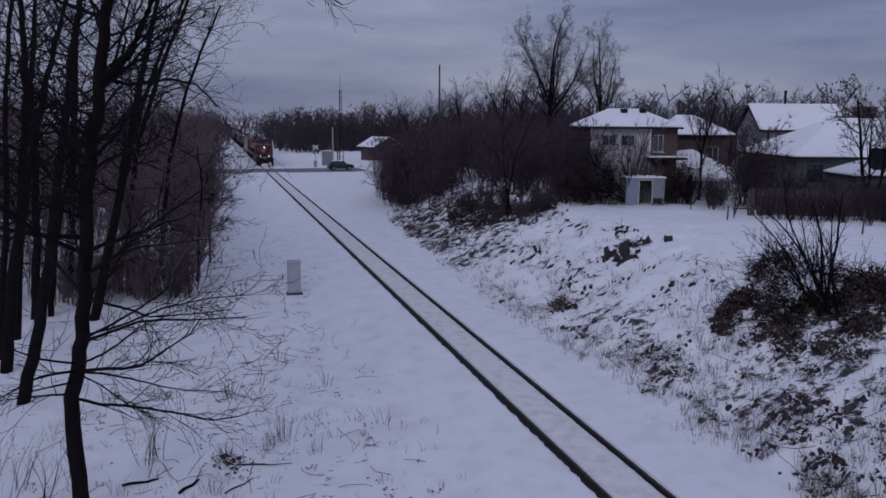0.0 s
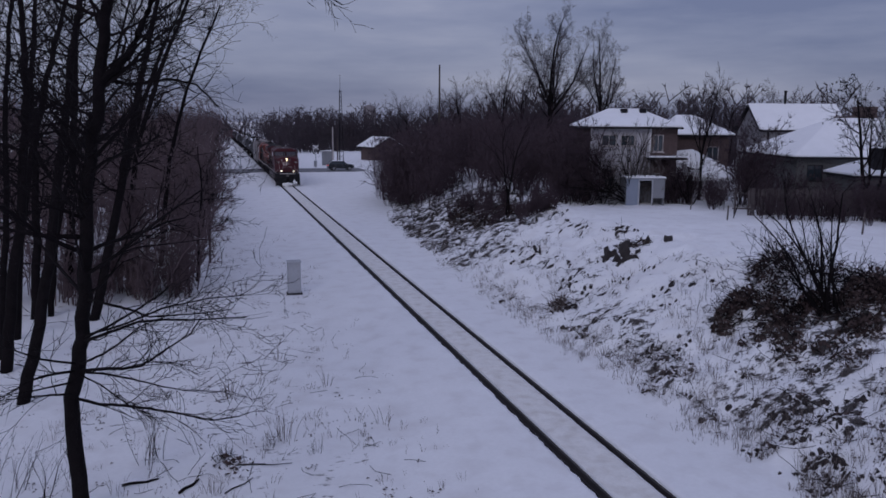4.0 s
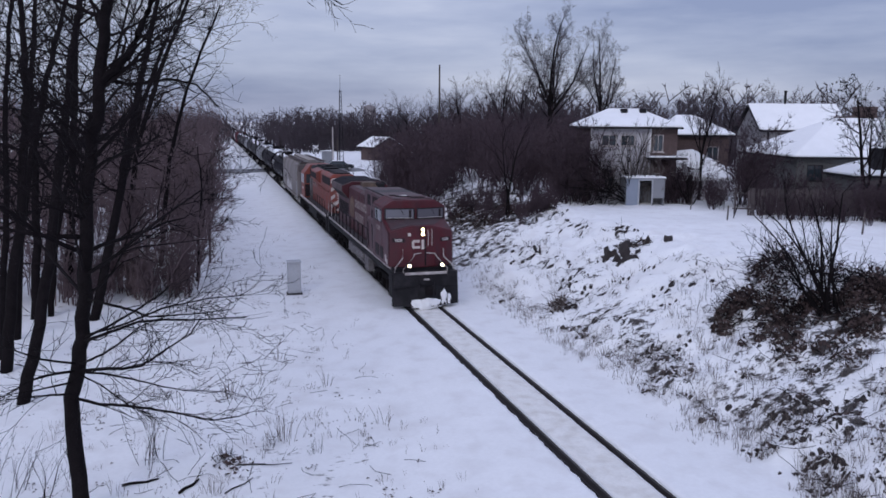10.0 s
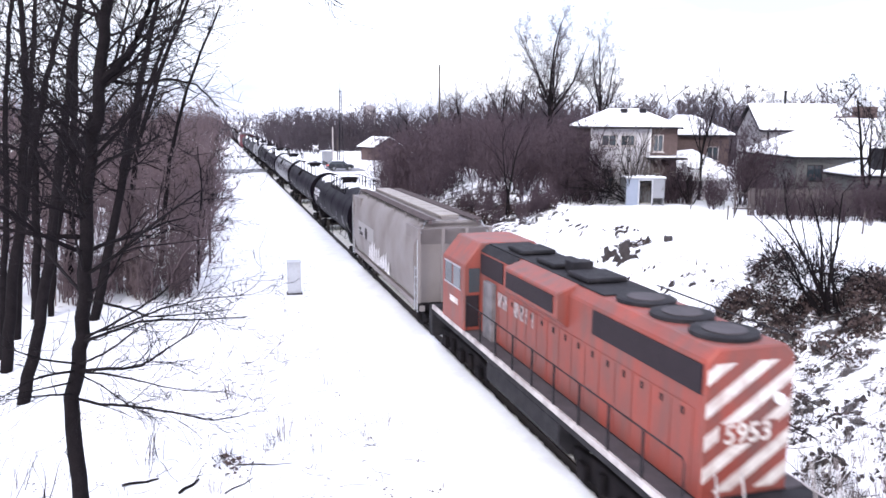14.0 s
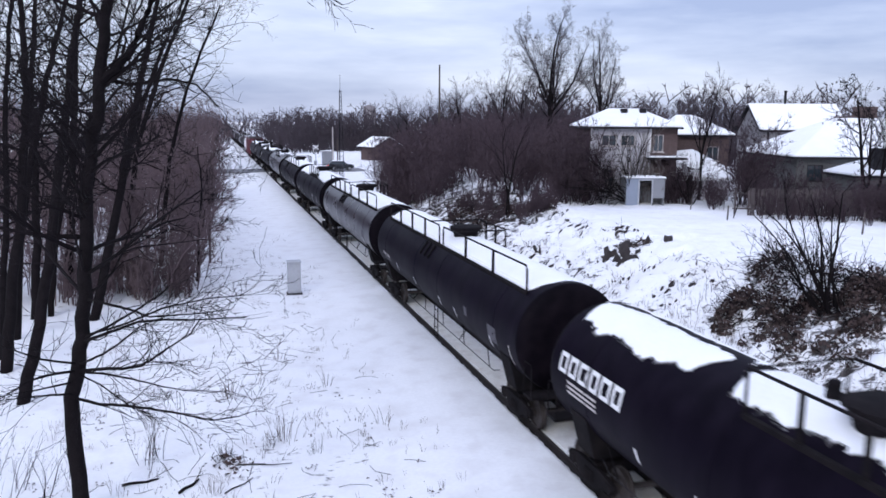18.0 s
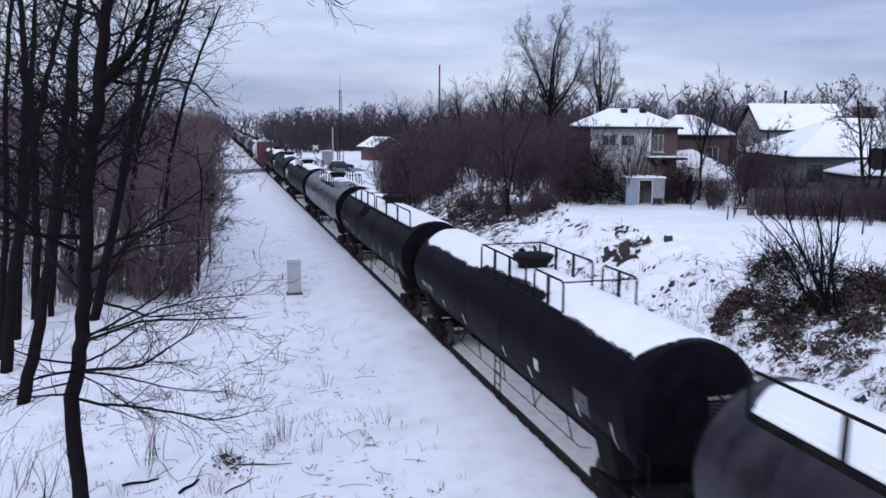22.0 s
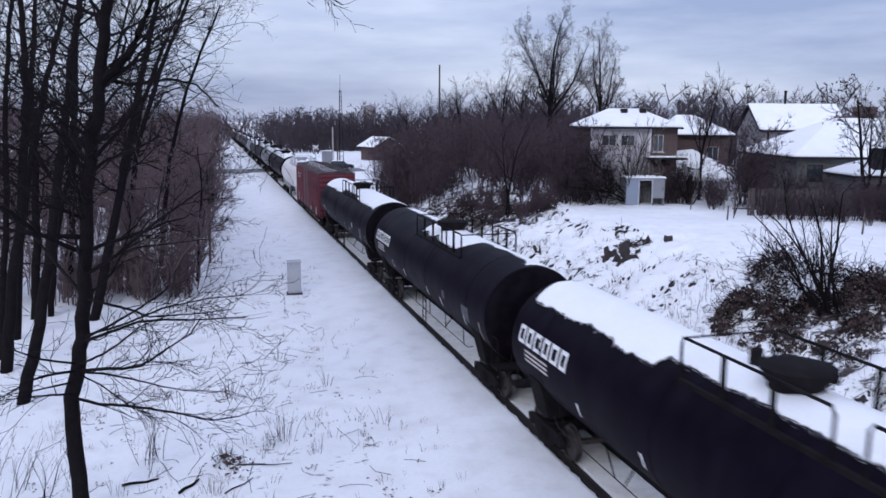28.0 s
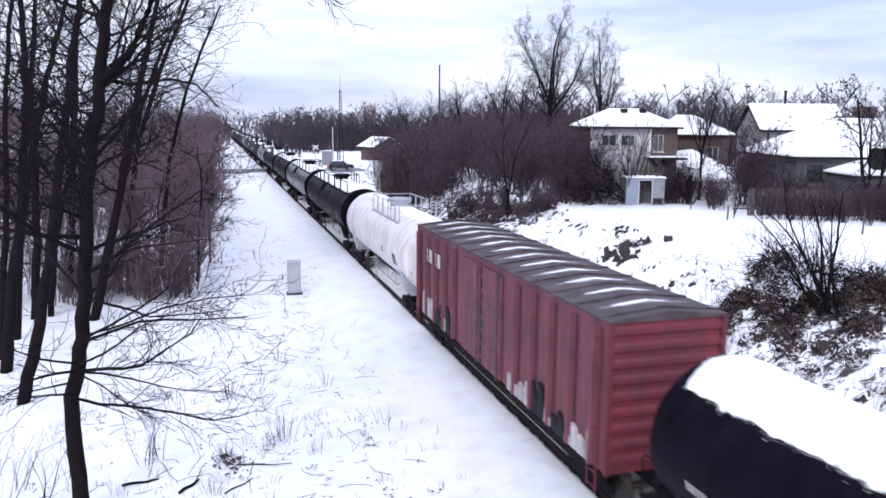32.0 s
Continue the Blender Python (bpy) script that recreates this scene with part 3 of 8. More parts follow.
def build_far_woods():
    rng = random.Random(8)
    sp = dict(SHRUB, levels=3, pieces=(3, 1, 1), taper=(0.35, 0.5, 0.5), kids=(2.4, 2.6, 0), thin=0.085, ratio=((0.34, 0.6), (0.5, 0.95)), angle=(20, 55), start=(0.0, 0.0, 0), up=(0.04, 0.1, 0.05))
    kinds = []
    for s in range(6):
        out = []
        r2 = random.Random(70 + s)
        for k in range(6):
            a, q = r2.uniform(0, 6.283), 2.6 * r2.random()
            d = Vector((math.cos(a) * 0.2, math.sin(a) * 0.2, 1)).normalized()
            grow(r2, out, Vector((math.cos(a) * q, math.sin(a) * q, 0)), d, (8.8, 8.0, 6.2, 4.4, 3.0, 2.2)[k] * r2.uniform(0.85, 1.1), 0.12, 0, sp)
        kinds.append(np.array(out))
    rows = []

    def tree(x, y, size):
        rows.append(moved(rng.choice(kinds), x, y, 0.0, rng.uniform(0, 6.28), size))

    # the band beyond the crossing, close beside the line on its right
    for i in range(270):
        y = 214 + 170 * rng.random() ** 1.9
        tree(rng.uniform(5.5 + 0.1 * max(0, 262 - y), 24 + 0.24 * y), y, rng.uniform(0.9, 1.22))
    # undergrowth at its foot
    for i in range(190):
        y = 208 + 70 * rng.random() ** 1.6
        tree(rng.uniform(6.0 + 0.1 * max(0, 262 - y), 22 + 0.22 * y), y, rng.uniform(0.24, 0.5))
    # along the line on its left, and across the end of the view
    for i in range(75):
        y = rng.uniform(285, 560)
        tree(-4.2 - 60 * rng.random() ** 1.5, y, rng.uniform(0.95, 1.25))
    for i in range(40):
        y = rng.uniform(480, 640)
        tree(rng.choice((-1, 1)) * rng.uniform(4.0, 60), y, rng.uniform(1.1, 1.6))
    # behind the houses
    for i in range(110):
        y = rng.uniform(112, 175)
        tree(rng.uniform(0.36 * y, 0.98 * y), y, rng.uniform(1.0, 1.45))
    for i in range(60):
        y = rng.uniform(104, 135)
        tree(rng.uniform(0.24 * y, 0.42 * y), y, rng.uniform(0.95, 1.3))
    me = stick_mesh("far_woods", np.concatenate(rows), FAR_BRUSH)
    tagged(new("far_woods", me), "distant band of bare grey-brown woods", "woods", kind="stuff")


build_brush()
build_far_woods()


def bare_tree(label, x, y, height, radius, seed, lean=(0.0, 0.0), sp=TREE, bark=BARK, twig=TWIG, group="bare trees behind the houses", z=None, seeds=False, leaders=None, fork=0.0):
    """A leafless tree: a tapered trunk with limbs, and a crown of fine branches."""
    rng = random.Random(seed)
    out = []
    z = ground_z(x, y) if z is None else z
    tree = thing("bare_tree", label, "tree", group, pose(x, y, z))
    for lx, ly, h, r in leaders or ((lean[0], lean[1], 1.0, 1.0),):
        start = fork * rng.uniform(0.72, 1.0) if fork else -0.2
        grow(rng, out, Vector((0, 0, start)), Vector((lx, ly, 1)).normalized(), height * h, radius * r, 0, sp)
    for k in range(6 if fork else 0):
        out.append((0, 0, -0.2 + (fork + 0.2) * k / 6, 0, 0, -0.2 + (fork + 0.2) * (k + 1) / 6, radius * (1.2 - 0.05 * k), radius * (1.15 - 0.05 * k)))
    a = np.array(out)
    stout = a[:, 6] > radius * 0.22
    if seeds:
        tips = [row for row in out if row[6] < 0.02]
        for row in rng.sample(tips, min(120, len(tips))):
            p = Vector(row[3:6])
            pod = lambda k: Vector((rng.gauss(0, 0.05), rng.gauss(0, 0.05), -0.03 * k))
            part("seed_pod", Geo().tube([p, p + pod(1), p + pod(4)], [0.02, 0.055, 0.02], 5), twig, tree)
    part("trunk", stick_mesh("trunk", a[stout], bark, 7), None, tree)
    part("crown", stick_mesh("crown", a[~stout], twig, 3), None, tree)
    return tree


def build_skyline_trees():
    oak = dict(levels=5, pieces=(8, 6, 4, 2, 1), taper=(0.2, 0.28, 0.35, 0.45, 0.5), wander=0.075, up=(0.05, 0.05, 0.03, 0.02, 0.0), start=(0.1, 0.1, 0.0, 0.0, 0), kids=(1.5, 1.25, 1.4, 2.0, 0), angle=(26, 58), ratio=((0.28, 0.46), (0.36, 0.6), (0.42, 0.7), (0.6, 1.0)), girth=0.5, thin=0.0092)
    bare_tree("tall bare tree with a wide fine-twigged crown", 30.4, 88.0, 11.6, 0.29, 21, twig=FINE_TWIG, sp=oak, fork=8.4, leaders=((-0.06, 0, 0.98, 0.8), (0.16, 0.1, 0.94, 0.75), (0.55, -0.1, 0.86, 0.62), (-0.4, 0.1, 0.84, 0.5), (-0.85, 0, 0.66, 0.4), (0.95, 0.1, 0.70, 0.42), (0.3, -0.4, 0.78, 0.4), (-0.62, 0.2, 0.78, 0.4), (-1.2, 0, 0.42, 0.3)))
    bare_tree("tall bare tree with a rounded fine-twigged crown", 37.0, 87.5, 9.6, 0.22, 26, twig=FINE_TWIG, sp=oak, fork=7.4, leaders=((-0.04, 0, 1.0, 0.8), (0.28, 0.1, 0.93, 0.7), (0.7, 0, 0.76, 0.5), (-0.34, 0, 0.9, 0.6), (-0.75, 0, 0.7, 0.4), (1.0, 0, 0.55, 0.35)))
    bare_tree("slender bare tree above the brush", 25.0, 90.0, 7.0, 0.15, 27, twig=FINE_TWIG, sp=dict(oak, levels=4, pieces=(8, 5, 3, 1), kids=(1.6, 1.7, 3.0, 0)), fork=6.4, leaders=((0.05, 0, 1.0, 0.8), (-0.4, 0, 0.85, 0.6), (0.35, 0, 0.9, 0.6)))
    bare_tree("bare tree with upright branches beside a house", 27.2, 52.2, 5.6, 0.10, 23, (0, 0), twig=FINE_TWIG, sp=dict(oak, levels=4, pieces=(8, 5, 4, 1), angle=(14, 36), thin=0.0085, kids=(1.5, 1.6, 2.6, 0), start=(0.2, 0.15, 0.0, 0)), fork=3.6, leaders=((0.0, 0, 1.0, 0.8), (0.16, 0.05, 0.94, 0.6), (-0.2, 0, 0.93, 0.6), (0.42, 0, 0.84, 0.5), (-0.42, 0, 0.8, 0.5)))
    bare_tree("small bare tree with seed clusters beside a house", 32.2, 40.7, 8.0, 0.16, 24, (-0.02, 0.0), dict(FAN, levels=4, pieces=(7, 5, 4, 1), taper=(0.3, 0.3, 0.35, 0.5), ratio=((0.32, 0.55), (0.45, 0.7), (0.5, 0.8)), start=(0.35, 0.2, 0.1, 0), angle=(25, 60), thin=0.014, kids=(1.8, 1.7, 1.6, 0)), leaders=((-0.45, 0, 0.85, 0.7), (-0.15, 0.1, 1.0, 1.0), (0.2, -0.1, 0.9, 0.8)), seeds=True)
    rng = random.Random(3)
    wood = dict(FAN, levels=4, pieces=(5, 5, 3, 1), kids=(2.3, 1.9, 3.0, 0), thin=0.016, angle=(22, 52), up=(0.03, 0.05, 0.03, 0), ratio=((0.75, 1.1), (0.32, 0.5), (0.5, 0.9)))
    kinds = [bare_tree("bare deciduous tree in the woods behind the houses", 20 + 14 * i, 96 + 9 * (i % 3), 6.6 + 0.5 * i, 0.15, 100 + i, (0, 0), wood, twig=FINE_TWIG) for i in range(5)]
    for i in range(56):
        y = rng.uniform(92, 165)
        x = rng.uniform(17, 30 + 0.55 * y)
        copy_thing(kinds[i % 5], pose(x, y, ground_z(x, y), 0, 0, rng.uniform(0, 360)))


build_skyline_trees()


WHIP = dict(levels=4, pieces=(5, 7, 4, 2), taper=(0.3, 0.35, 0.4, 0.5), wander=0.15, up=(0.0, 0.0, 0.0, 0.0), start=(0, 0.2, 0.2, 0), kids=(1, 0.5, 0.4, 0), angle=(18, 48), ratio=((0.5, 0.7), (0.4, 0.75), (0.35, 0.6)), girth=0.65, thin=0.0065)


def trunk_tree(label, path, radius, seed, limbs=(), sp=None, group="bare trees in the clearing", start=0.35, taper=0.32):
    """A leafless tree whose trunk and main limbs follow given lines (points in metres)."""
    rng = random.Random(seed)
    base = Vector(path[0])
    tree = thing("bare_tree", label, "tree", group, Matrix.Translation(base))
    sp = sp or dict(TREE, levels=4, thin=0.0095, angle=(25, 60), ratio=((0.5, 0.8), (0.42, 0.7), (0.4, 0.65)), wander=0.14, kids=(1.5, 1.4, 1.2, 0), pieces=(6, 6, 4, 3))
    twigs = []

    def line(points, r0, r1, geo, sides):
        pts = [Vector(q) - base for q in points]
        fine = []
        for i in range(len(pts) - 1):
            for k in range(4):
                fine.append(pts[i].lerp(pts[i + 1], k / 4) + Vector((rng.gauss(0, 0.25), rng.gauss(0, 0.25), 0)) * min(r0, 0.1) * (1 if i + k else 0))
        fine.append(pts[-1])
        n = len(fine) - 1
        radii = [r0 + (r1 - r0) * i / n for i in range(n + 1)]
        geo.tube(fine, radii, sides)
        return fine, radii

    g = Geo()
    fine, radii = line(path, radius, radius * taper, g, 9)
    part("trunk", g, BARK, tree, smooth=60)
    for i in range(int(len(fine) * start), len(fine) - 1):
        for _ in range(2):
            a = rng.uniform(0, 6.283)
            d = Vector((math.cos(a), math.sin(a), rng.uniform(0.0, 1.0))).normalized()
            grow(rng, twigs, fine[i], d, rng.uniform(1.6, 3.9), radii[i] * rng.uniform(0.22, 0.46), 1, sp)
    for points, r0, side in limbs:
        g = Geo()
        f2, rad2 = line(points, r0, r0 * 0.25, g, 6)
        part("limb", g, BARK, tree, smooth=60)
        for i in range(2, len(f2)):
            along = (f2[i] - f2[i - 1]).normalized()
            for _ in range(rng.choice((0, 0, 1, 1))):
                away = along.cross(Vector((rng.gauss(0, 1), rng.gauss(0, 1), rng.gauss(0, 1)))).normalized()
                grow(rng, twigs, f2[i], (along * 1.5 + away * 0.75 + Vector((0, 0, side))).normalized(), rng.uniform(0.7, 1.8), max(0.0065, rad2[i] * 0.42), 1, WHIP)
    part("crown", stick_mesh("crown", twigs, TWIG, 3), None, tree)
    return tree


def build_clearing_trees():
    trunk_tree("bent dark-barked leafless tree with low spreading limbs",
               [(-12.26, 17.6, -0.2), (-12.42, 17.77, 1.53), (-12.33, 17.96, 2.75), (-12.12, 18.06, 3.74), (-12.0, 18.32, 5.59), (-11.91, 18.55, 7.06), (-11.71, 18.68, 8.17), (-11.51, 18.85, 9.52), (-11.3, 19.07, 11.12), (-11.11, 19.26, 12.6), (-10.85, 19.57, 14.81)], 0.175, 31, taper=0.62, limbs=
               [([(-11.49, 18.81, 9.34), (-10.93, 18.75, 9.89), (-10.44, 18.78, 10.89), (-10.07, 18.83, 11.87), (-9.54, 18.89, 13.1)], 0.11, 0.3),
                ([(-12.13, 18.05, 3.67), (-11.7, 17.37, 3.95), (-11.4, 17.09, 4.11), (-10.84, 16.83, 4.35), (-10.3, 16.59, 4.42), (-9.61, 16.37, 4.43), (-8.66, 16.15, 4.48)], 0.046, 0.05),
                ([(-12.27, 17.99, 3.02), (-11.69, 17.36, 3.23), (-11.23, 17.07, 3.29), (-10.83, 16.81, 3.4), (-10.57, 16.57, 3.6), (-10.21, 16.34, 3.89), (-9.77, 16.11, 4.23), (-9.54, 15.9, 4.6)], 0.042, 0.05),
                ([(-12.35, 17.91, 2.44), (-11.74, 17.35, 2.44), (-11.22, 17.06, 2.47), (-10.73, 16.79, 2.45), (-10.24, 16.54, 2.41), (-9.8, 16.31, 2.36), (-9.43, 16.08, 2.32), (-8.9, 15.86, 2.44), (-8.68, 15.65, 2.58)], 0.036, 0.05),
                ([(-12.27, 17.99, 3.02), (-11.57, 17.19, 3.16), (-11.11, 16.77, 3.17), (-10.76, 16.4, 3.18), (-10.33, 16.05, 3.15), (-9.91, 15.72, 3.14), (-9.3, 15.4, 3.18)], 0.026, 0.05),
                ([(-12.28, 17.98, 2.99), (-11.7, 17.22, 2.93), (-11.34, 16.83, 2.76), (-11.0, 16.48, 2.6), (-10.7, 16.15, 2.34)], 0.02, 0.05),
                ([(-12.12, 18.06, 3.72), (-11.4, 17.14, 4.25), (-10.81, 16.69, 4.66), (-10.35, 16.28, 5.01), (-10.13, 15.9, 5.28)], 0.034, 0.05),
                ([(-12.06, 18.18, 4.61), (-11.27, 17.17, 4.63), (-10.92, 16.74, 4.63), (-10.58, 16.35, 4.56), (-9.73, 15.99, 4.65), (-8.96, 15.65, 4.78)], 0.034, 0.05),
                ([(-12.24, 18.0, 3.16), (-11.57, 16.97, 3.67), (-11.18, 16.4, 4.03), (-10.75, 15.88, 4.47), (-10.12, 15.4, 4.82)], 0.03, 0.05),
                ([(-12.12, 18.07, 3.8), (-11.27, 17.22, 4.18), (-10.32, 16.83, 4.62), (-9.39, 16.48, 4.85), (-8.6, 16.15, 4.95)], 0.03, 0.05),
                ([(-12.27, 17.99, 3.04), (-12.64, 16.98, 3.3), (-12.87, 16.41, 3.39), (-13.29, 15.9, 3.23)], 0.036, 0.05),
                ([(-12.35, 17.93, 2.53), (-12.61, 16.88, 2.9), (-12.71, 16.23, 3.11), (-13.22, 15.65, 3.29)], 0.032, 0.05),
                ([(-12.24, 18.0, 3.19), (-12.73, 16.77, 3.71), (-12.87, 16.05, 4.07), (-13.08, 15.4, 4.42)], 0.03, 0.05),
                ([(-12.32, 17.97, 2.8), (-12.89, 16.83, 3.04), (-13.25, 16.15, 3.22)], 0.026, 0.05),
                ([(-11.3, 19.04, 11.08), (-10.07, 16.36, 12.47), (-8.84, 15.96, 12.27), (-7.84, 15.52, 11.43), (-7.24, 15.26, 11.01), (-6.74, 15.06, 10.69)], 0.05, 0.12),
                ([(-11.52, 18.86, 9.42), (-10.94, 19.14, 9.3), (-10.07, 18.9, 9.43), (-9.47, 18.69, 9.31), (-9.05, 18.49, 8.81)], 0.055, 0.1)])
    trunk_tree("leaning dark-barked leafless tree", [(-15.17, 25.55, -0.3), (-14.72, 25.73, 1.62), (-14.24, 26.0, 4.04), (-13.89, 26.32, 6.46), (-13.5, 26.59, 8.71), (-13.26, 26.82, 10.43), (-12.91, 27.01, 12.16), (-12.47, 27.33, 14.76)], 0.2, 32)
    trunk_tree("upright dark-barked leafless tree", [(-16.41, 28.99, -0.3), (-16.08, 29.36, 2.51), (-15.67, 29.7, 5.23), (-15.42, 30.13, 8.13), (-15.37, 30.56, 10.65), (-15.41, 30.9, 12.59), (-15.41, 31.4, 15.49)], 0.21, 33)
    trunk_tree("leaning dark-barked leafless tree", [(-14.54, 35.91, -0.3), (-13.98, 36.11, 1.93), (-13.17, 36.47, 5.37), (-12.44, 36.84, 8.8), (-11.86, 37.1, 11.25), (-11.38, 37.29, 13.21), (-10.67, 37.59, 16.15)], 0.22, 34)
    trunk_tree("slender leaning leafless tree", [(-14.69, 42.51, -0.3), (-14.36, 42.87, 2.47), (-13.52, 43.22, 5.95), (-12.68, 43.53, 9.14), (-11.58, 43.7, 12.04), (-10.52, 43.74, 14.07), (-9.7, 44.0, 16.97)], 0.17, 35)
    trunk_tree("upright dark-barked leafless tree", [(-16.93, 30.45, -0.3), (-16.73, 30.81, 2.23), (-16.5, 31.16, 4.67), (-16.41, 31.84, 8.72), (-16.01, 32.42, 12.77), (-15.72, 32.76, 15.21)], 0.15, 36)
    trunk_tree("slender leaning leafless tree", [(-16.45, 37.14, -0.3), (-16.13, 37.56, 2.79), (-15.61, 37.88, 5.54), (-14.27, 38.04, 8.79), (-13.2, 38.16, 11.29), (-12.49, 38.38, 13.79)], 0.14, 37)
    trunk_tree("slender leafless sapling at the edge of the brush", [(-10.28, 43.13, -0.3), (-10.12, 43.5, 2.22), (-9.85, 43.84, 4.65), (-9.99, 44.3, 7.07)], 0.09, 38)
    trunk_tree("slender leafless sapling at the edge of the brush", [(-9.64, 49.09, -0.3), (-9.59, 49.58, 2.73), (-9.61, 50.06, 5.49)], 0.07, 39)

    trunk_tree("upright dark-barked leafless tree", [(-16.41, 41.2, -0.3), (-16.11, 41.71, 3.27), (-15.94, 42.14, 6.04), (-15.59, 43.0, 11.58), (-15.29, 43.39, 14.36), (-14.88, 43.84, 17.68)], 0.22, 41)
    trunk_tree("slender leaning leafless tree", [(-14.64, 49.01, -0.3), (-14.19, 49.41, 2.88), (-13.46, 49.94, 7.22), (-11.74, 50.3, 12.25), (-10.21, 50.42, 15.6), (-8.97, 50.47, 17.94)], 0.2, 42)
    trunk_tree("upright dark-barked leafless tree", [(-17.01, 36.77, -0.3), (-16.79, 37.28, 3.12), (-16.75, 37.82, 6.31), (-16.77, 38.46, 9.99), (-16.46, 39.01, 13.68), (-16.15, 39.42, 16.63)], 0.2, 43)
    trunk_tree("leaning dark-barked leafless tree", [(-17.08, 33.55, -0.3), (-16.79, 34.16, 3.82), (-16.07, 34.6, 7.63), (-15.45, 34.84, 10.09), (-14.73, 35.1, 12.78), (-14.03, 35.28, 15.02)], 0.19, 44)
    trunk_tree("slender leaning leafless tree", [(-12.49, 48.84, -0.3), (-12.21, 49.28, 2.84), (-11.74, 49.73, 6.21), (-10.6, 50.09, 10.27), (-9.33, 50.24, 13.31), (-8.42, 50.32, 15.34)], 0.16, 45)


build_clearing_trees()

# ---- houses; placed to fit the view, in the camera's turned frame ----


def wall_with_openings(x0, x1, z0, z1, y, thick, holes):
    """A wall in the xz plane with real openings (a, b, bottom, top), as one closed mesh."""
    xs = sorted({x0, x1, *[h[0] for h in holes], *[h[1] for h in holes]})
    zs = sorted({z0, z1, *[h[2] for h in holes], *[h[3] for h in holes]})
    nx, nz = len(xs) - 1, len(zs) - 1

    def solid(i, k):
        if not (0 <= i < nx and 0 <= k < nz):
            return False
        mx, mz = (xs[i] + xs[i + 1]) / 2, (zs[k] + zs[k + 1]) / 2
        return not any(h[0] < mx < h[1] and h[2] < mz < h[3] for h in holes)

    g = Geo()
    g.v = [(a, y + d, b) for d in (0, thick) for b in zs for a in xs]
    at = lambda i, k, back: back * (nx + 1) * (nz + 1) + k * (nx + 1) + i
    for k in range(nz):
        for i in range(nx):
            if not solid(i, k):
                continue
            q = [(i, k), (i + 1, k), (i + 1, k + 1), (i, k + 1)]
            g.f.append(tuple(at(*c, 0) for c in q))
            g.f.append(tuple(at(*c, 1) for c in reversed(q)))
            for (da, dk), (a, b) in (((0, -1), (0, 1)), ((1, 0), (1, 2)), ((0, 1), (2, 3)), ((-1, 0), (3, 0))):
                if not solid(i + da, k + dk):
                    g.f.append((at(*q[b], 0), at(*q[a], 0), at(*q[a], 1), at(*q[b], 1)))
    return g


def window(parent, x0, x1, z0, z1, y, bars=1, frame_material=None):
    w = part("window", Geo().box(x0, x1, y + 0.10, y + 0.13, z0, z1), GLASS, parent)
    g, t = Geo(), 0.07
    for a, b, c, d in ((x0, x1, z1 - t, z1), (x0, x1, z0, z0 + t), (x0, x0 + t, z0 + t, z1 - t), (x1 - t, x1, z0 + t, z1 - t)):
        g.box(a, b, y + 0.03, y + 0.15, c, d)
    for i in range(bars):
        xm = x0 + (x1 - x0) * (i + 1) / (bars + 1)
        g.box(xm - 0.025, xm + 0.025, y + 0.05, y + 0.14, z0 + t, z1 - t)
    part("frame", g, frame_material or WHITE, w, bevel=0.006)
    part("sill", Geo().box(x0 - 0.08, x1 + 0.08, y - 0.05, y + 0.06, z0 - 0.07, z0), frame_material or WHITE, w, bevel=0.008)
    return w


def hip_roof(parent, x0, x1, y0, y1, z0, z1, ridge0, ridge1, over=0.45, label="hipped roof under thick snow"):
    """A dark roof with eaves, and a rounded snow layer on it."""
    x0, x1, y0, y1 = x0 - over, x1 + over, y0 - over, y1 + over
    ym = (y0 + y1) / 2

    def shell(lift, inset, base):
        v = [(x0 + inset, y0 + inset, base), (x1 - inset, y0 + inset, base), (x1 - inset, y1 - inset, base), (x0 + inset, y1 - inset, base),
             (x0 + inset, y0 + inset, base + lift), (x1 - inset, y0 + inset, base + lift), (x1 - inset, y1 - inset, base + lift), (x0 + inset, y1 - inset, base + lift),
             (ridge0, ym, z1 + base - z0 + lift), (ridge1, ym, z1 + base - z0 + lift)]
        return Geo().add(v, [(3, 2, 1, 0), (0, 1, 5, 4), (1, 2, 6, 5), (2, 3, 7, 6), (3, 0, 4, 7), (4, 5, 9, 8), (6, 7, 8, 9), (5, 6, 9), (7, 4, 8)])

    part("roof", shell(0.12, 0, z0), SOOT, parent, label)
    part("roof_snow", shell(0.16, 0.05, z0 + 0.125), SNOW, parent, "thick snow on the roof", bevel=0.05)


def gable_roof(parent, x0, x1, y0, y1, z0, z1, over=0.4, along="x"):
    """Two slopes with the ridge along x or y, with a snow layer."""
    def shell(lift, inset, base):
        if along == "x":
            a, b, c, d = y0 - over + inset, (y0 + y1) / 2, y1 + over - inset, (x0 - over + inset, x1 + over - inset)
            sec = [(a, base), (b, base + z1 - z0), (c, base), (c, base + lift), (b, base + z1 - z0 + lift), (a, base + lift)]
            return Geo().prism(sec, "x", *d)
        a, b, c, d = x0 - over + inset, (x0 + x1) / 2, x1 + over - inset, (y0 - over + inset, y1 + over - inset)
        sec = [(a, base), (b, base + z1 - z0), (c, base), (c, base + lift), (b, base + z1 - z0 + lift), (a, base + lift)]
        return Geo().prism(sec, "y", *d)

    part("roof", shell(0.14, 0, z0), SOOT, parent, "gable roof under snow")
    part("roof_snow", shell(0.15, 0.05, z0 + 0.145), SNOW, parent, "thick snow on the roof", bevel=0.04)


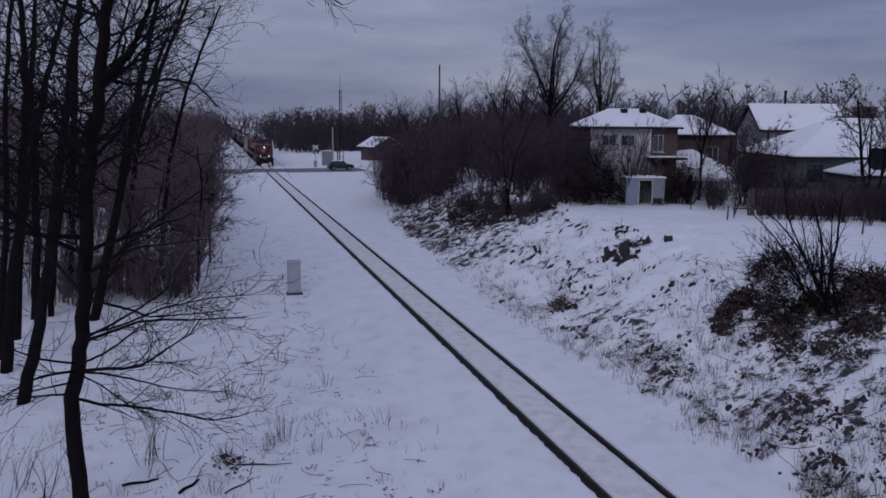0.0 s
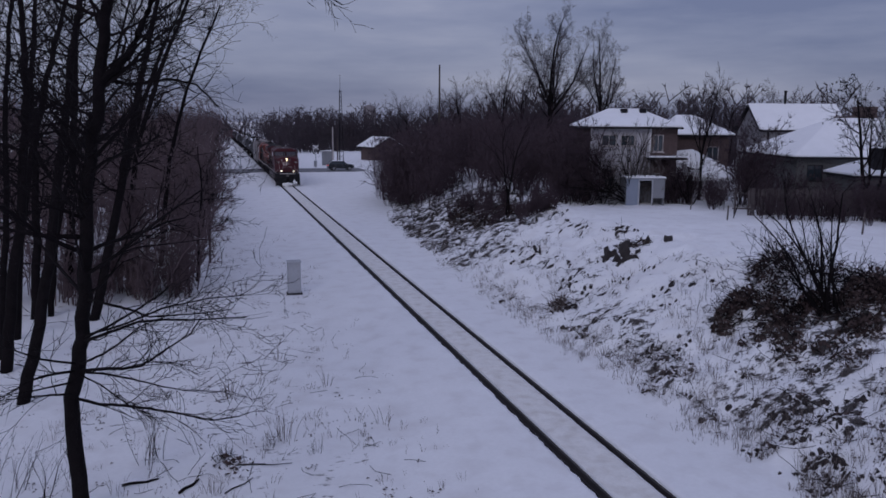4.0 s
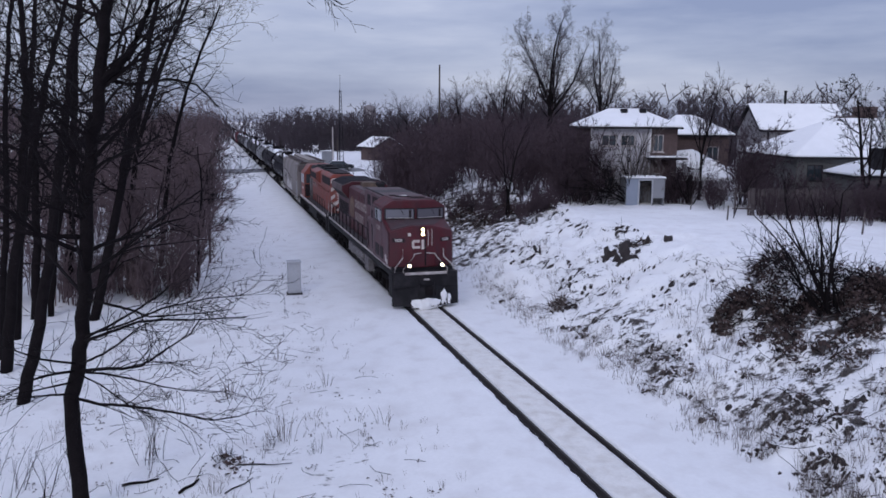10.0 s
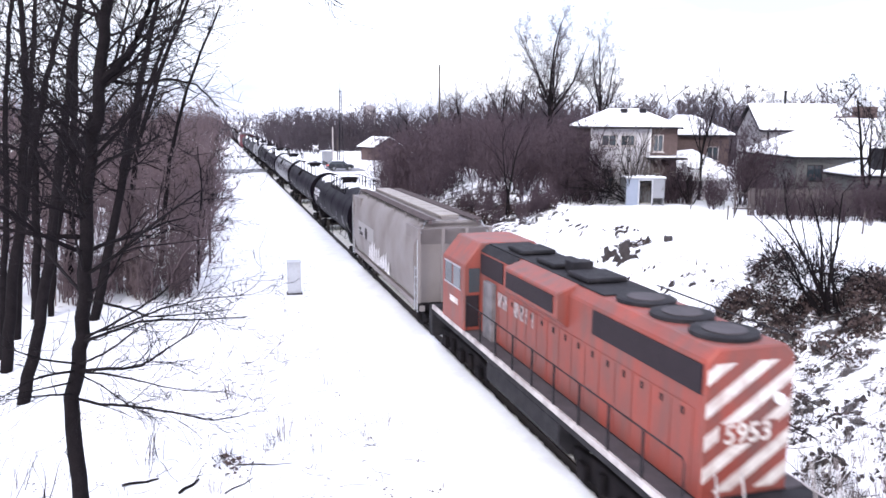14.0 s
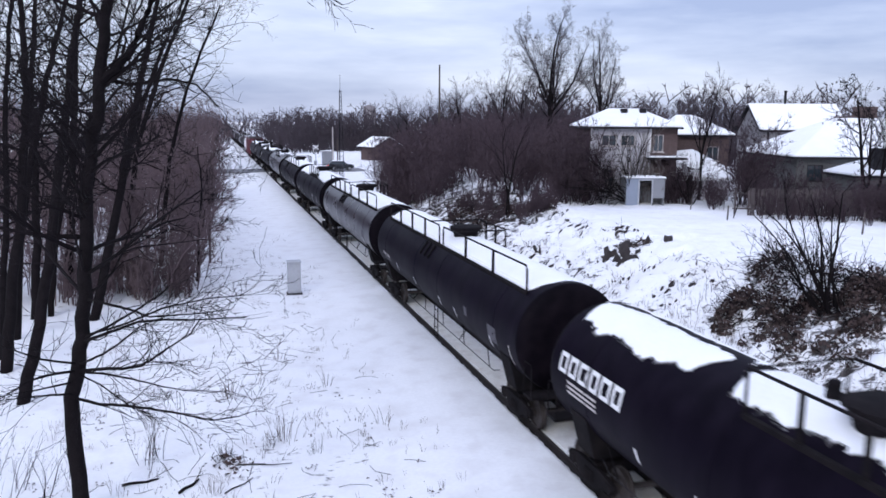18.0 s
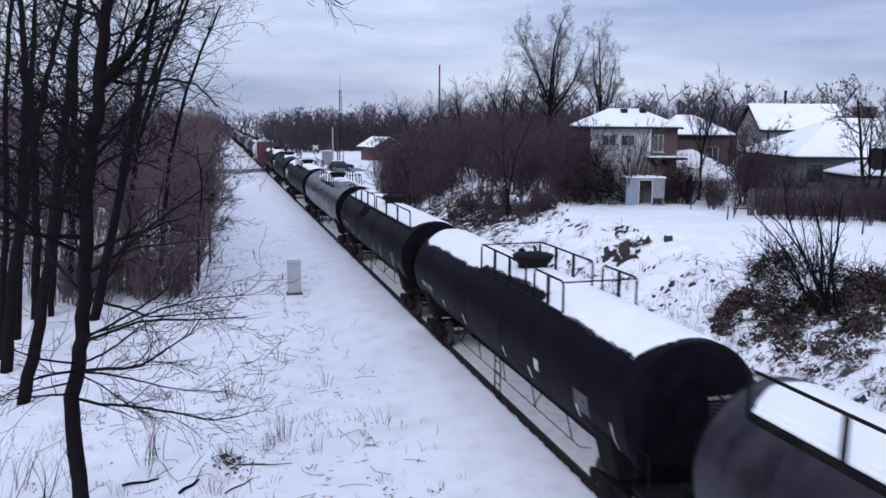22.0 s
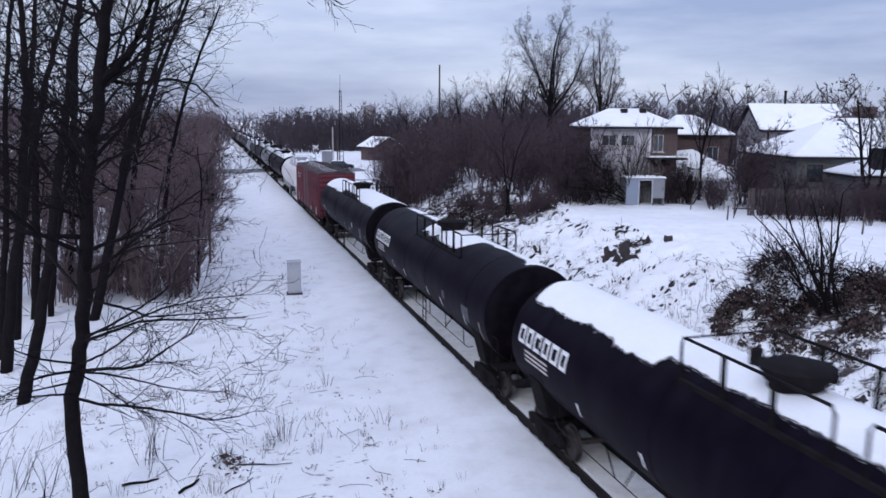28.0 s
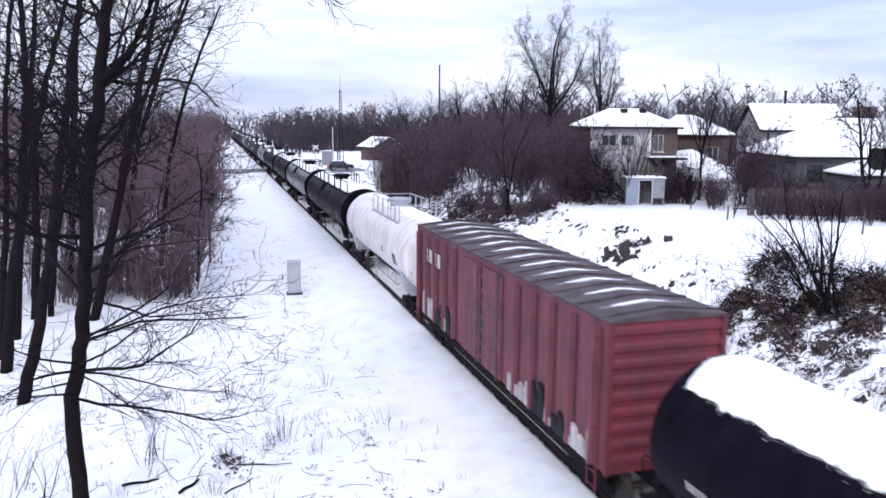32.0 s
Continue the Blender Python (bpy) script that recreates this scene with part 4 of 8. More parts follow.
def walls_box(parent, x0, x1, y0, y1, z0, z1, material, holes=(), gable=None):
    """Four walls 0.25 m thick; the front one has openings."""
    part("wall", wall_with_openings(x0, x1, z0, z1, y0, 0.25, holes), material, parent)
    part("wall", Geo().box(x0, x1, y1 - 0.25, y1, z0, z1), material, parent)
    for a, b in ((x0, x0 + 0.25), (x1 - 0.25, x1)):
        g = Geo().box(a, b, y0 + 0.25, y1 - 0.25, z0, z1)
        if gable:
            ym = (y0 + y1) / 2
            g.prism([(y0 + 0.02, z1), (y1 - 0.02, z1), (ym, gable - 0.03)], "x", a, b)
        part("wall", g, material, parent)
    part("inner_floor", Geo().box(x0 + 0.25, x1 - 0.25, y0 + 0.25, y1 - 0.25, z0, z0 + 0.1), SOOT, parent)


def build_houses():
    # the two-storey house with the hipped roof
    h = thing("house", "two-storey stucco and brick house with a snow-covered hipped roof", "house", "houses on the bank", VIEW_FRAME)
    z0, z1 = 2.2, 8.05
    holes = [(12.15, 13.32, 6.72, 7.6), (13.62, 14.75, 6.72, 7.6), (12.2, 13.3, 3.6, 5.0)]
    part("wall", wall_with_openings(11.35, 15.9, z0, z1, 60, 0.25, holes), STUCCO, h, "white stucco front")
    brick_holes = [(16.15, 16.95, 6.3, 7.62), (16.15, 16.95, 3.3, 4.7)]
    part("wall", wall_with_openings(15.9, 18.0, z0, z1, 60.05, 0.25, brick_holes), MORTAR, h, "brown brick side")
    part("wall", Geo().box(11.35, 11.6, 60.25, 67.5, z0, z1), MORTAR, h)
    part("wall", Geo().box(17.75, 18.0, 60.3, 67.5, z0, z1), MORTAR, h)
    part("wall", Geo().box(11.6, 17.75, 67.25, 67.5, z0, z1), MORTAR, h)
    part("inner_floor", Geo().box(11.6, 17.75, 60.3, 67.25, 5.2, 5.35), SOOT, h)
    for a in holes:
        window(h, *a, 60, frame_material=SILL)
    for a in brick_holes:
        window(h, *a, 60.05, frame_material=SILL)
    hip_roof(h, 11.45, 17.7, 60.0, 67.5, 8.05, 9.38, 13.35, 15.9, 0.55)
    part("corner_board", Geo().box(11.29, 11.43, 59.95, 60.0, z0, z1), WHITE, h, "white corner board")
    part("corner_board", Geo().box(15.82, 15.96, 59.95, 60.0, z0, z1), WHITE, h, "white corner board")
    part("porch_roof", Geo().box(15.5, 18.5, 58.9, 60.04, 5.75, 5.9), SOOT, h, bevel=0.03)
    part("porch_snow", Geo().box(15.55, 18.45, 58.95, 60.04, 5.905, 6.02), SNOW, h, bevel=0.04)
    for x in (14.15, 15.65):
        part("roof_vent", Geo().box(x, x + 0.5, 62.5, 63.0, 8.8, 9.62), SOOT, h, bevel=0.03)
    # its brick wing and the low porch
    w = thing("house", "brick house wing with a snow-covered roof", "house", "houses on the bank", VIEW_FRAME)
    walls_box(w, 19.4, 23.8, 65, 71, 2.2, 7.4, MORTAR, [(22.0, 23.0, 5.4, 6.6)])
    window(w, 22.0, 23.0, 5.4, 6.6, 65, frame_material=SILL)
    hip_roof(w, 19.4, 23.8, 65, 71, 7.4, 8.95, 20.1, 21.7, 0.4)
    q = thing("house", "low house extension with a snow-covered lean-to roof", "house", "houses on the bank", VIEW_FRAME)
    walls_box(q, 19.4, 22.5, 60.8, 64.8, 2.2, 4.3, STUCCO, [(20.7, 21.6, 2.3, 3.9)])
    part("roof_snow", Geo().add([(18.25, 60.3, 4.25), (23.1, 60.3, 4.25), (23.05, 62.9, 5.0), (20.1, 62.9, 6.45), (18.25, 62.9, 6.25),
                                 (18.25, 60.3, 4.1), (23.1, 60.3, 4.1), (23.05, 62.9, 4.3), (20.1, 62.9, 4.3), (18.25, 62.9, 4.3)],
                                [(0, 1, 2, 3, 4), (0, 5, 6, 1), (1, 6, 7, 2), (2, 7, 8, 3), (3, 8, 9, 4), (4, 9, 5, 0), (9, 8, 7, 6, 5)]), SNOW, q, "snow-covered lean-to roof")
    # the gabled house behind
    g = thing("house", "grey-sided house with a steep snow-covered gable roof", "house", "houses on the bank", VIEW_FRAME)
    walls_box(g, 30.1, 38.1, 74, 80, 2.2, 7.75, GREY_WALL, [(31.5, 32.8, 5.6, 6.9), (35, 36.3, 5.6, 6.9)], 10.3)
    for a in (31.5, 35.0):
        window(g, a, a + 1.3, 5.6, 6.9, 74)
    gable_roof(g, 30.1, 38.1, 74, 80, 7.75, 10.2, 0.35)
    part("flue", Geo().lathe([(0.12, 10.2), (0.12, 11.55), (0.17, 11.55), (0.17, 11.7)], 10, "z", (33.4, 77, 0)), SOOT, g)
    part("downpipe", Geo().tube([(30.7, 73.9, 2.2), (30.7, 73.9, 7.7)], 0.09, 8), SOOT, g)
    # the wide bungalow
    b = thing("house", "bungalow with a wide snow-covered hipped roof and brick chimney", "house", "houses on the bank", VIEW_FRAME)
    walls_box(b, 26.4, 37.4, 58, 68, 2.2, 5.95, GREEN_GREY, [(27.2, 28.4, 4.3, 5.5), (29.6, 31.0, 4.3, 5.5)])
    for a, c in ((27.2, 28.4), (29.6, 31.0)):
        window(b, a, c, 4.3, 5.5, 58, frame_material=SOOT)
    hip_roof(b, 26.4, 37.4, 58, 68, 5.95, 8.75, 31.2, 36.0, 0.5)
    part("chimney", Geo().box(32.45, 34.0, 64.5, 65.3, 7.6, 9.15), MORTAR, b, "broad brick chimney", bevel=0.02)
    part("chimney", Geo().box(34.03, 35.6, 64.4, 65.4, 7.6, 9.95), MORTAR, b, "tall brick chimney", bevel=0.02)
    # the small house in front with a dark chimney
    c = thing("house", "small dark-walled house with a snow-covered gable roof", "house", "houses on the bank", VIEW_FRAME)
    walls_box(c, 28.2, 31.2, 53, 57, 2.2, 4.9, GREEN_GREY, [(28.5, 29.2, 3.7, 4.5), (29.7, 30.4, 3.7, 4.5)])
    for a in (28.5, 29.7):
        window(c, a, a + 0.7, 3.7, 4.5, 53, frame_material=SOOT)
    hip_roof(c, 28.2, 31.2, 53, 57, 4.9, 5.75, 29.4, 30.2, 0.25)
    part("chimney", Geo().box(29.6, 30.5, 53.4, 54.2, 5.2, 6.9), SOOT, c, "dark square chimney", bevel=0.03)
    # snowy roofs beyond the brush on the other side of the line
    d = thing("house", "grey house with a snowy gable roof behind the brush", "house", "", VIEW_FRAME)
    walls_box(d, -60, -51.5, 112, 119, -0.2, 7.6, GREY_WALL, [(-58, -56.6, 4.8, 6.2), (-55, -53.6, 4.8, 6.2)], 9.9)
    for a in (-58, -55):
        window(d, a, a + 1.4, 4.8, 6.2, 112)
    gable_roof(d, -60, -51.5, 112, 119, 7.6, 9.9, 0.4)
    e = thing("outbuilding", "low outbuilding with a snowy roof behind the brush", "shed", "", VIEW_FRAME)
    walls_box(e, -50, -42.5, 80, 85, -0.2, 4.9, FENCE_WOOD, [(-47, -45.5, 0.0, 2.2)], 6.6)
    gable_roof(e, -50, -42.5, 80, 85, 4.9, 6.6, 0.4)


def build_shed():
    s = thing("garden_shed", "pale sheet-metal garden shed with an open doorway", "shed", "", VIEW_FRAME)
    part("wall", Geo().box(13.4, 14.25, 56.5, 56.56, 2.3, 4.45), SHED_BLUE, s, "pale blue side panel")
    part("wall", Geo().box(15.35, 16.2, 56.5, 56.56, 3.05, 4.45), SHED_METAL, s)
    part("wall", Geo().box(13.4, 13.46, 56.56, 58.6, 2.3, 4.45), SHED_METAL, s)
    part("wall", Geo().box(16.14, 16.2, 56.56, 58.6, 2.3, 4.45), SHED_METAL, s)
    part("wall", Geo().box(13.46, 16.14, 58.55, 58.6, 2.3, 4.45), SHED_METAL, s)
    part("door_frame", Geo().box(14.25, 14.35, 56.46, 56.58, 2.3, 4.35).box(15.25, 15.35, 56.46, 56.58, 2.3, 4.35).box(14.25, 15.35, 56.46, 56.58, 4.35, 4.45), GALV, s)
    part("door", Geo().box(14.36, 14.41, 56.62, 57.7, 2.3, 4.25), SHED_METAL, s, "sheet-metal door folded inwards")
    part("floor", Geo().box(13.46, 16.14, 56.56, 58.55, 2.28, 2.36), SOOT, s)
    part("roof", Geo().box(13.3, 16.3, 56.4, 58.7, 4.455, 4.52), SHED_METAL, s, bevel=0.02)
    part("roof_snow", Geo().box(13.32, 16.28, 56.42, 58.68, 4.524, 4.62), SNOW, s, bevel=0.04)


def build_fence():
    f = thing("board_fence", "weathered brown board fence behind the snowy yard", "fence", "", VIEW_FRAME)
    boards = [mesh("board", Geo().prism([(-0.07, 0), (0.07, 0), (0.07, 1.75 + d), (0.03, 1.8 + d), (-0.03, 1.8 + d), (-0.07, 1.75 + d)], "y", -0.012, 0.012), FENCE_WOOD) for d in (0, 0.03, -0.04)]
    rng = random.Random(5)
    x = 19.3
    while x < 34:
        y = 51.0 - 0.11 * (x - 19.3)
        if x > 21.0 or rng.random() < 0.6:
            b = part("board", rng.choice(boards), None, f)
            b.matrix_basis = pose(x, y, 2.5 + rng.uniform(-0.03, 0.03), rng.uniform(-1, 1), rng.uniform(-1.2, 1.2), 0)
        x += 0.153
    for z in (2.9, 3.9):
        part("rail", Geo().prism([(19.2, 51.06), (34, 49.43), (34, 49.48), (19.2, 51.11)], "z", z, z + 0.09), FENCE_WOOD, f)
    for i in range(7):
        x = 19.4 + 2.4 * i
        y = 51.14 - 0.11 * (x - 19.3)
        part("post", Geo().box(x - 0.05, x + 0.05, y, y + 0.1, 2.0, 4.25), FENCE_WOOD, f)


build_houses()
build_shed()
build_fence()


def build_roadside():
    # the road over the level crossing
    part_ob = part("road", Geo().box(-120, -2.2, 131.5, 140.5, -0.2, -0.03).box(2.2, 120, 131.5, 140.5, -0.2, -0.02).box(-2.2, 2.2, 131.5, 140.5, -0.2, -0.012), ASPHALT)
    tagged(part_ob, "wet salted asphalt road across the track", "road", kind="structure")
    s = thing("relay_cabinet", "grey metal lineside cabinet standing in the snow", "cabinet", "", pose(-5.5, 39.0, ground_z(-5.5, 39.0)))
    part("body", Geo().box(-0.32, 0.32, -0.25, 0.25, 0.06, 1.62), CABINET, s, bevel=0.02)
    part("lid", Geo().box(-0.36, 0.36, -0.29, 0.29, 1.62, 1.70), CABINET, s, bevel=0.02)
    part("base", Geo().box(-0.38, 0.38, -0.3, 0.3, -0.15, 0.06), SOOT, s, bevel=0.01)
    part("door", Geo().box(-0.28, 0.28, -0.265, -0.25, 0.12, 1.56), CABINET, s, bevel=0.006)
    part("handle", Geo().box(0.17, 0.2, -0.29, -0.265, 0.8, 0.95), GALV, s)
    b = thing("trackside_shed", "small brown trackside shed with a snow-covered roof", "shed", "", pose(25.0, 163, 0, 0, 0, 24))
    walls_box(b, -3.2, 3.4, -2.5, 2.5, -0.3, 2.9, MORTAR)
    gable_roof(b, -3.2, 3.4, -2.5, 2.5, 2.9, 4.9, 0.7, "y")
    part("gable_wall", Geo().prism([(-3.2, 2.9), (3.4, 2.9), (0.1, 4.85)], "y", -2.5, -2.25), MORTAR, b)
    c = thing("crossing_cabinet", "white signal hut beside the crossing", "cabinet", "", pose(12.2, 152, -0.1))
    part("body", Geo().box(-1.0, 1.0, -0.8, 0.8, 0, 2.7), SHED_METAL, c, bevel=0.03)
    part("roof", Geo().box(-1.1, 1.1, -0.9, 0.9, 2.7, 2.8), SNOW, c, bevel=0.03)
    for x, y, h, r, m, label in ((13.0, 150, 7.4, 0.16, POLE_PALE, "pale wooden utility pole beside the crossing"), (14.2, 152, 5.4, 0.16, POLE_WOOD, "short dark wooden pole"), (23.6, 113, 17.0, 0.17, POLE_WOOD, "dark utility pole rising over the brush")):
        p = thing("utility_pole", label, "utility pole", "utility poles", pose(x, y, -0.2))
        part("pole", Geo().lathe([(r, 0), (r * 0.7, h)], 10, "z"), m, p, smooth=40)
    t = thing("lattice_mast", "slender steel lattice antenna mast", "mast", "", pose(15.8, 158, 0))
    for k in range(3):
        a = 2 * math.pi * k / 3
        part("leg", Geo().tube([(0.55 * math.cos(a), 0.55 * math.sin(a), -0.2), (0.22 * math.cos(a), 0.22 * math.sin(a), 14.5)], 0.06, 5), SOOT, t)
    g = Geo()
    for i in range(17):
        for k in range(3):
            a, b2 = 2 * math.pi * k / 3, 2 * math.pi * (k + 1 if i % 2 else k - 1) / 3
            r0, r1 = 0.55 - 0.0165 * i, 0.55 - 0.0165 * (i + 1)
            g.tube([(r0 * math.cos(a), r0 * math.sin(a), i * 0.85), (r1 * math.cos(b2), r1 * math.sin(b2), (i + 1) * 0.85)], 0.025, 3)
    part("bracing", g, SOOT, t)
    part("whip", Geo().tube([(0, 0, 14.3), (0, 0, 17.7)], 0.04, 5), SOOT, t)
    sil = thing("silo", "distant round concrete silo above the woods", "silo", "", pose(55.5, 330, 0))
    part("drum", Geo().lathe([(2.7, -1), (2.7, 14.2), (2.4, 14.6), (0.3, 15.2)], 20, "z"), CONCRETE, sil, smooth=40)


build_roadside()


# ---- bank, yard and clearing: weeds, clods, brambles, posts ----
def build_grass():
    rng = random.Random(12)
    rows = []

    def tuft(x, y, h, blades, r=0.006, wide=0.12):
        z = ground_z(x, y) - 0.03
        for _ in range(blades):
            a, q = rng.uniform(0, 6.283), rng.uniform(0, wide)
            lean = rng.uniform(0.05, 0.45)
            px, py = x + q * math.cos(a), y + q * math.sin(a)
            k = h * rng.uniform(0.5, 1.0)
            mx, my = px + 0.5 * k * lean * math.cos(a), py + 0.5 * k * lean * math.sin(a)
            ex, ey = px + 1.3 * k * lean * math.cos(a), py + 1.3 * k * lean * math.sin(a)
            rows.append((px, py, z, mx, my, z + k * 0.6, r, r * 0.8))
            rows.append((mx, my, z + k * 0.6, ex, ey, z + k, r * 0.8, r * 0.4))

    for _ in range(1300):
        y = rng.uniform(14, 60)
        x = rng.uniform(-14, -3.4)
        if noise.noise((x * 0.35, y * 0.35, 3.0)) > 0.0:
            tuft(x, y, rng.uniform(0.06, 0.32), rng.randint(2, 5), 0.0045)
    for _ in range(900):
        y = 12.5 + 45 * rng.random() ** 1.5
        x = bank_foot(y) + rng.gauss(0.5, 0.55)
        if noise.noise((x * 0.4, y * 0.4, 5.0)) > -0.2:
            tuft(x, y, rng.uniform(0.12, 0.42), rng.randint(3, 7), 0.0055, 0.2)
    for _ in range(1250):
        y = 12 + 60 * rng.random() ** 1.5
        x = bank_foot(y) + rng.uniform(-0.7, 9.5) * rng.random() ** 0.7
        if noise.noise((x * 0.5, y * 0.5, 8.0)) > -0.15:
            tuft(x, y, rng.uniform(0.15, 0.6), rng.randint(3, 8))
    for _ in range(420):
        y = 12.5 + 14 * rng.random()
        x = bank_foot(y) + rng.uniform(0.3, 6.0)
        if noise.noise((x * 0.6, y * 0.6, 31.0)) > -0.1:
            tuft(x, y, rng.uniform(0.25, 0.7), rng.randint(2, 5), 0.006, 0.25)
    for _ in range(270):
        y = 15 + 22 * rng.random() ** 1.3
        x = rng.uniform(-14, -4.6)
        if noise.noise((x * 0.5, y * 0.5, 13.0)) > 0.05:
            tuft(x, y, rng.uniform(0.15, 0.55), rng.randint(3, 7), 0.005, 0.22)
    for x, y, h, n in ((-9.02, 24.4, 1.0, 16), (-7.59, 20.59, 1.05, 16), (-7.2, 28, 0.8, 10), (-5.9, 24.5, 0.7, 8), (-4.7, 21, 0.6, 8), (5.46, 31.2, 1.1, 30), (5.8, 31.6, 0.9, 24), (5.2, 30.6, 0.7, 20)):
        tuft(x, y, h, n, 0.008, 0.3)
    me = stick_mesh("dead_grass", rows, DRY_GRASS)
    tagged(new("dead_grass", me), "thin dead grass stalks poking through the snow", "grass", kind="stuff")


def lump(rng, rx, ry, rz):
    """A rough lump: a squashed, uneven ball half sunk in what it lies on."""
    g = Geo()
    n, m = 8, 4
    seed = rng.uniform(0, 99)
    for j in range(m + 1):
        t = math.pi * j / m
        for i in range(n):
            a = 2 * math.pi * i / n
            d = 1 + 0.8 * noise.noise((math.cos(a) * math.sin(t) * 2.2 + seed, math.sin(a) * math.sin(t) * 2.2, math.cos(t) * 2.2))
            g.v.append((rx * d * math.cos(a) * math.sin(t), ry * d * math.sin(a) * math.sin(t), rz * d * math.cos(t)))
    for j in range(m):
        for i in range(n):
            a, b = j * n + i, j * n + (i + 1) % n
            g.f.append((a, b, b + n, a + n))
    return g


def build_clods():
    rng = random.Random(17)
    g, leaf, sticks = Geo(), Geo(), []
    # Dark clods, some standing in for shade in hollows and beside hummocks.
    spots = [(5.69, 21.44, 0.5), (5.77, 17.29, 0.6), (6.63, 17.19, 0.5), (6.62, 15.92, 0.6), (4.6, 16.27, 0.4), (4.86, 14.72, 0.5), (4.91, 13.86, 0.4), (4.6, 18.66, 0.5), (9.5, 28.3, 0.6), (10.2, 28.14, 0.7), (8.93, 28.5, 0.5), (11.74, 34.7, 1.3), (11.4, 34.9, 1.2), (12.65, 38.36, 0.7), (12.3, 37.5, 0.6), (9.55, 33.3, 0.9), (10.2, 33.4, 0.9), (6.33, 32.8, 0.4), (8.2, 26.65, 0.4), (10.2, 31.3, 0.4), (8.2, 39.9, 0.5), (8.1, 36.6, 0.5)]
    while len(spots) < 640:
        y = 12.5 + 54 * rng.random() ** (1.6 if len(spots) % 2 else 0.9)
        x = bank_foot(y) + rng.uniform(0.0, 9.0)
        under = smoothstep(46, 54, y)
        if noise.noise((x * 0.45, y * 0.3, 21.0)) + 0.35 * under > 0.05 + 0.2 * smoothstep(23, 27, y) * (1 - smoothstep(42, 48, y)) + rng.uniform(-0.25, 0.25):
            spots.append((x, y, rng.uniform(0.12, 0.45) * (1.0 if y < 27 else 1.1) + 0.15 * under))
    for _ in range(300):
        x, y = rng.uniform(-15, -4.2), 14 + 34 * rng.random() ** 1.4
        c = Vector((x, y, ground_z(x, y) + 0.02))
        for _ in range(rng.randint(1, 5)):
            q = c + Vector((rng.gauss(0, 0.12), rng.gauss(0, 0.12), 0))
            w = rng.uniform(0.02, 0.045)
            leaf.add([(q.x - w, q.y, q.z), (q.x, q.y - w, q.z + 0.02), (q.x + w, q.y, q.z), (q.x, q.y + w, q.z + 0.02)], [(0, 1, 2), (0, 2, 3)])
    for _ in range(90):
        p = Vector((rng.uniform(-14, -4.4), 15.5 + 20 * rng.random() ** 1.3, 0))
        p.z = ground_z(p.x, p.y) + 0.02
        d = Vector((rng.gauss(0, 1), rng.gauss(0, 1), rng.uniform(0.0, 0.35))).normalized()
        for _ in range(rng.randint(2, 5)):
            d = (d + Vector((rng.gauss(0, 0.3), rng.gauss(0, 0.3), rng.gauss(-0.04, 0.12)))).normalized()
            q = p + d * rng.uniform(0.08, 0.3)
            q.z = max(q.z, ground_z(q.x, q.y) + 0.01)
            sticks.append((*p, *q, 0.009, 0.006))
            p = q
    for x, y, s in spots:
        turn = rng.gauss(0.75, 0.4)
        long = rng.uniform(1.0, 2.2)
        size = 0.55 if y < 27 else 0.72 if s < 0.8 else 0.85
        for _ in range(rng.randint(3, 6) if y < 27 else rng.randint(2, 4)):
            c = lump(rng, size * s * rng.uniform(0.3, 0.7), s * rng.uniform(0.12, 0.28) * (size + 1) / 2, size * s * rng.uniform(0.2, 0.34))
            ox, oy = rng.gauss(0, s * 0.55), rng.gauss(0, s * 0.45)
            ct, st = math.cos(turn), math.sin(turn)
            g.add([(a * ct - b * st + x + ox, a * st + b * ct + y + oy, q + ground_z(a * ct - b * st + x + ox, a * st + b * ct + y + oy) - 0.02) for a, b, q in c.v], c.f)
        for _ in range(int((40 if y < 24 else 20) * s * long)):
            a, q = rng.gauss(0, s * 0.55 * long), rng.gauss(0, s * 0.32)
            px, py = x + a * math.cos(turn) - q * math.sin(turn), y + a * math.sin(turn) + q * math.cos(turn)
            c = Vector((px, py, ground_z(px, py) + rng.uniform(0.0, 0.10)))
            u = Vector((rng.gauss(0, 1), rng.gauss(0, 1), rng.gauss(0, 0.35))).normalized()
            v = u.cross(Vector((rng.gauss(0, 0.4), rng.gauss(0, 0.4), 1))).normalized()
            w = rng.uniform(0.012, 0.036)
            lift = Vector((0, 0, w * 0.5))
            leaf.add([tuple(c - u * w * 1.6), tuple(c + v * w + lift), tuple(c + u * w * 1.6), tuple(c - v * w + lift)], [(0, 1, 2), (0, 2, 3)])
        for _ in range(rng.randint(0, 2)):
            p = Vector((x + rng.gauss(0, s * 0.5), y + rng.gauss(0, s * 0.4), 0))
            p.z = ground_z(p.x, p.y) + 0.03
            d = Vector((rng.gauss(0, 1), rng.gauss(0, 1), rng.uniform(0.0, 0.5))).normalized()
            for _ in range(3):
                d = (d + Vector((rng.gauss(0, 0.25), rng.gauss(0, 0.25), rng.gauss(0, 0.15)))).normalized()
                q = p + d * rng.uniform(0.12, 0.35)
                sticks.append((*p, *q, 0.010, 0.007))
                p = q
    tagged(part("clods_and_hollow_shade", g, EARTH, smooth=50), "dark earth clods on the bank snow, some standing in for shade in its hollows", "clods", kind="stuff")
    me = bpy.data.meshes.new("leaf_litter")
    me.from_pydata(leaf.v, [], leaf.f)
    me.materials.append(LEAF_LITTER)
    tagged(new("leaf_litter", me), "brown dead leaves scattered over the snowy bank", "leaves", kind="stuff")
    tagged(new("twig_litter", stick_mesh("twig_litter", sticks, TWIG)), "dark broken twigs lying on the snowy bank", "twigs", kind="stuff")


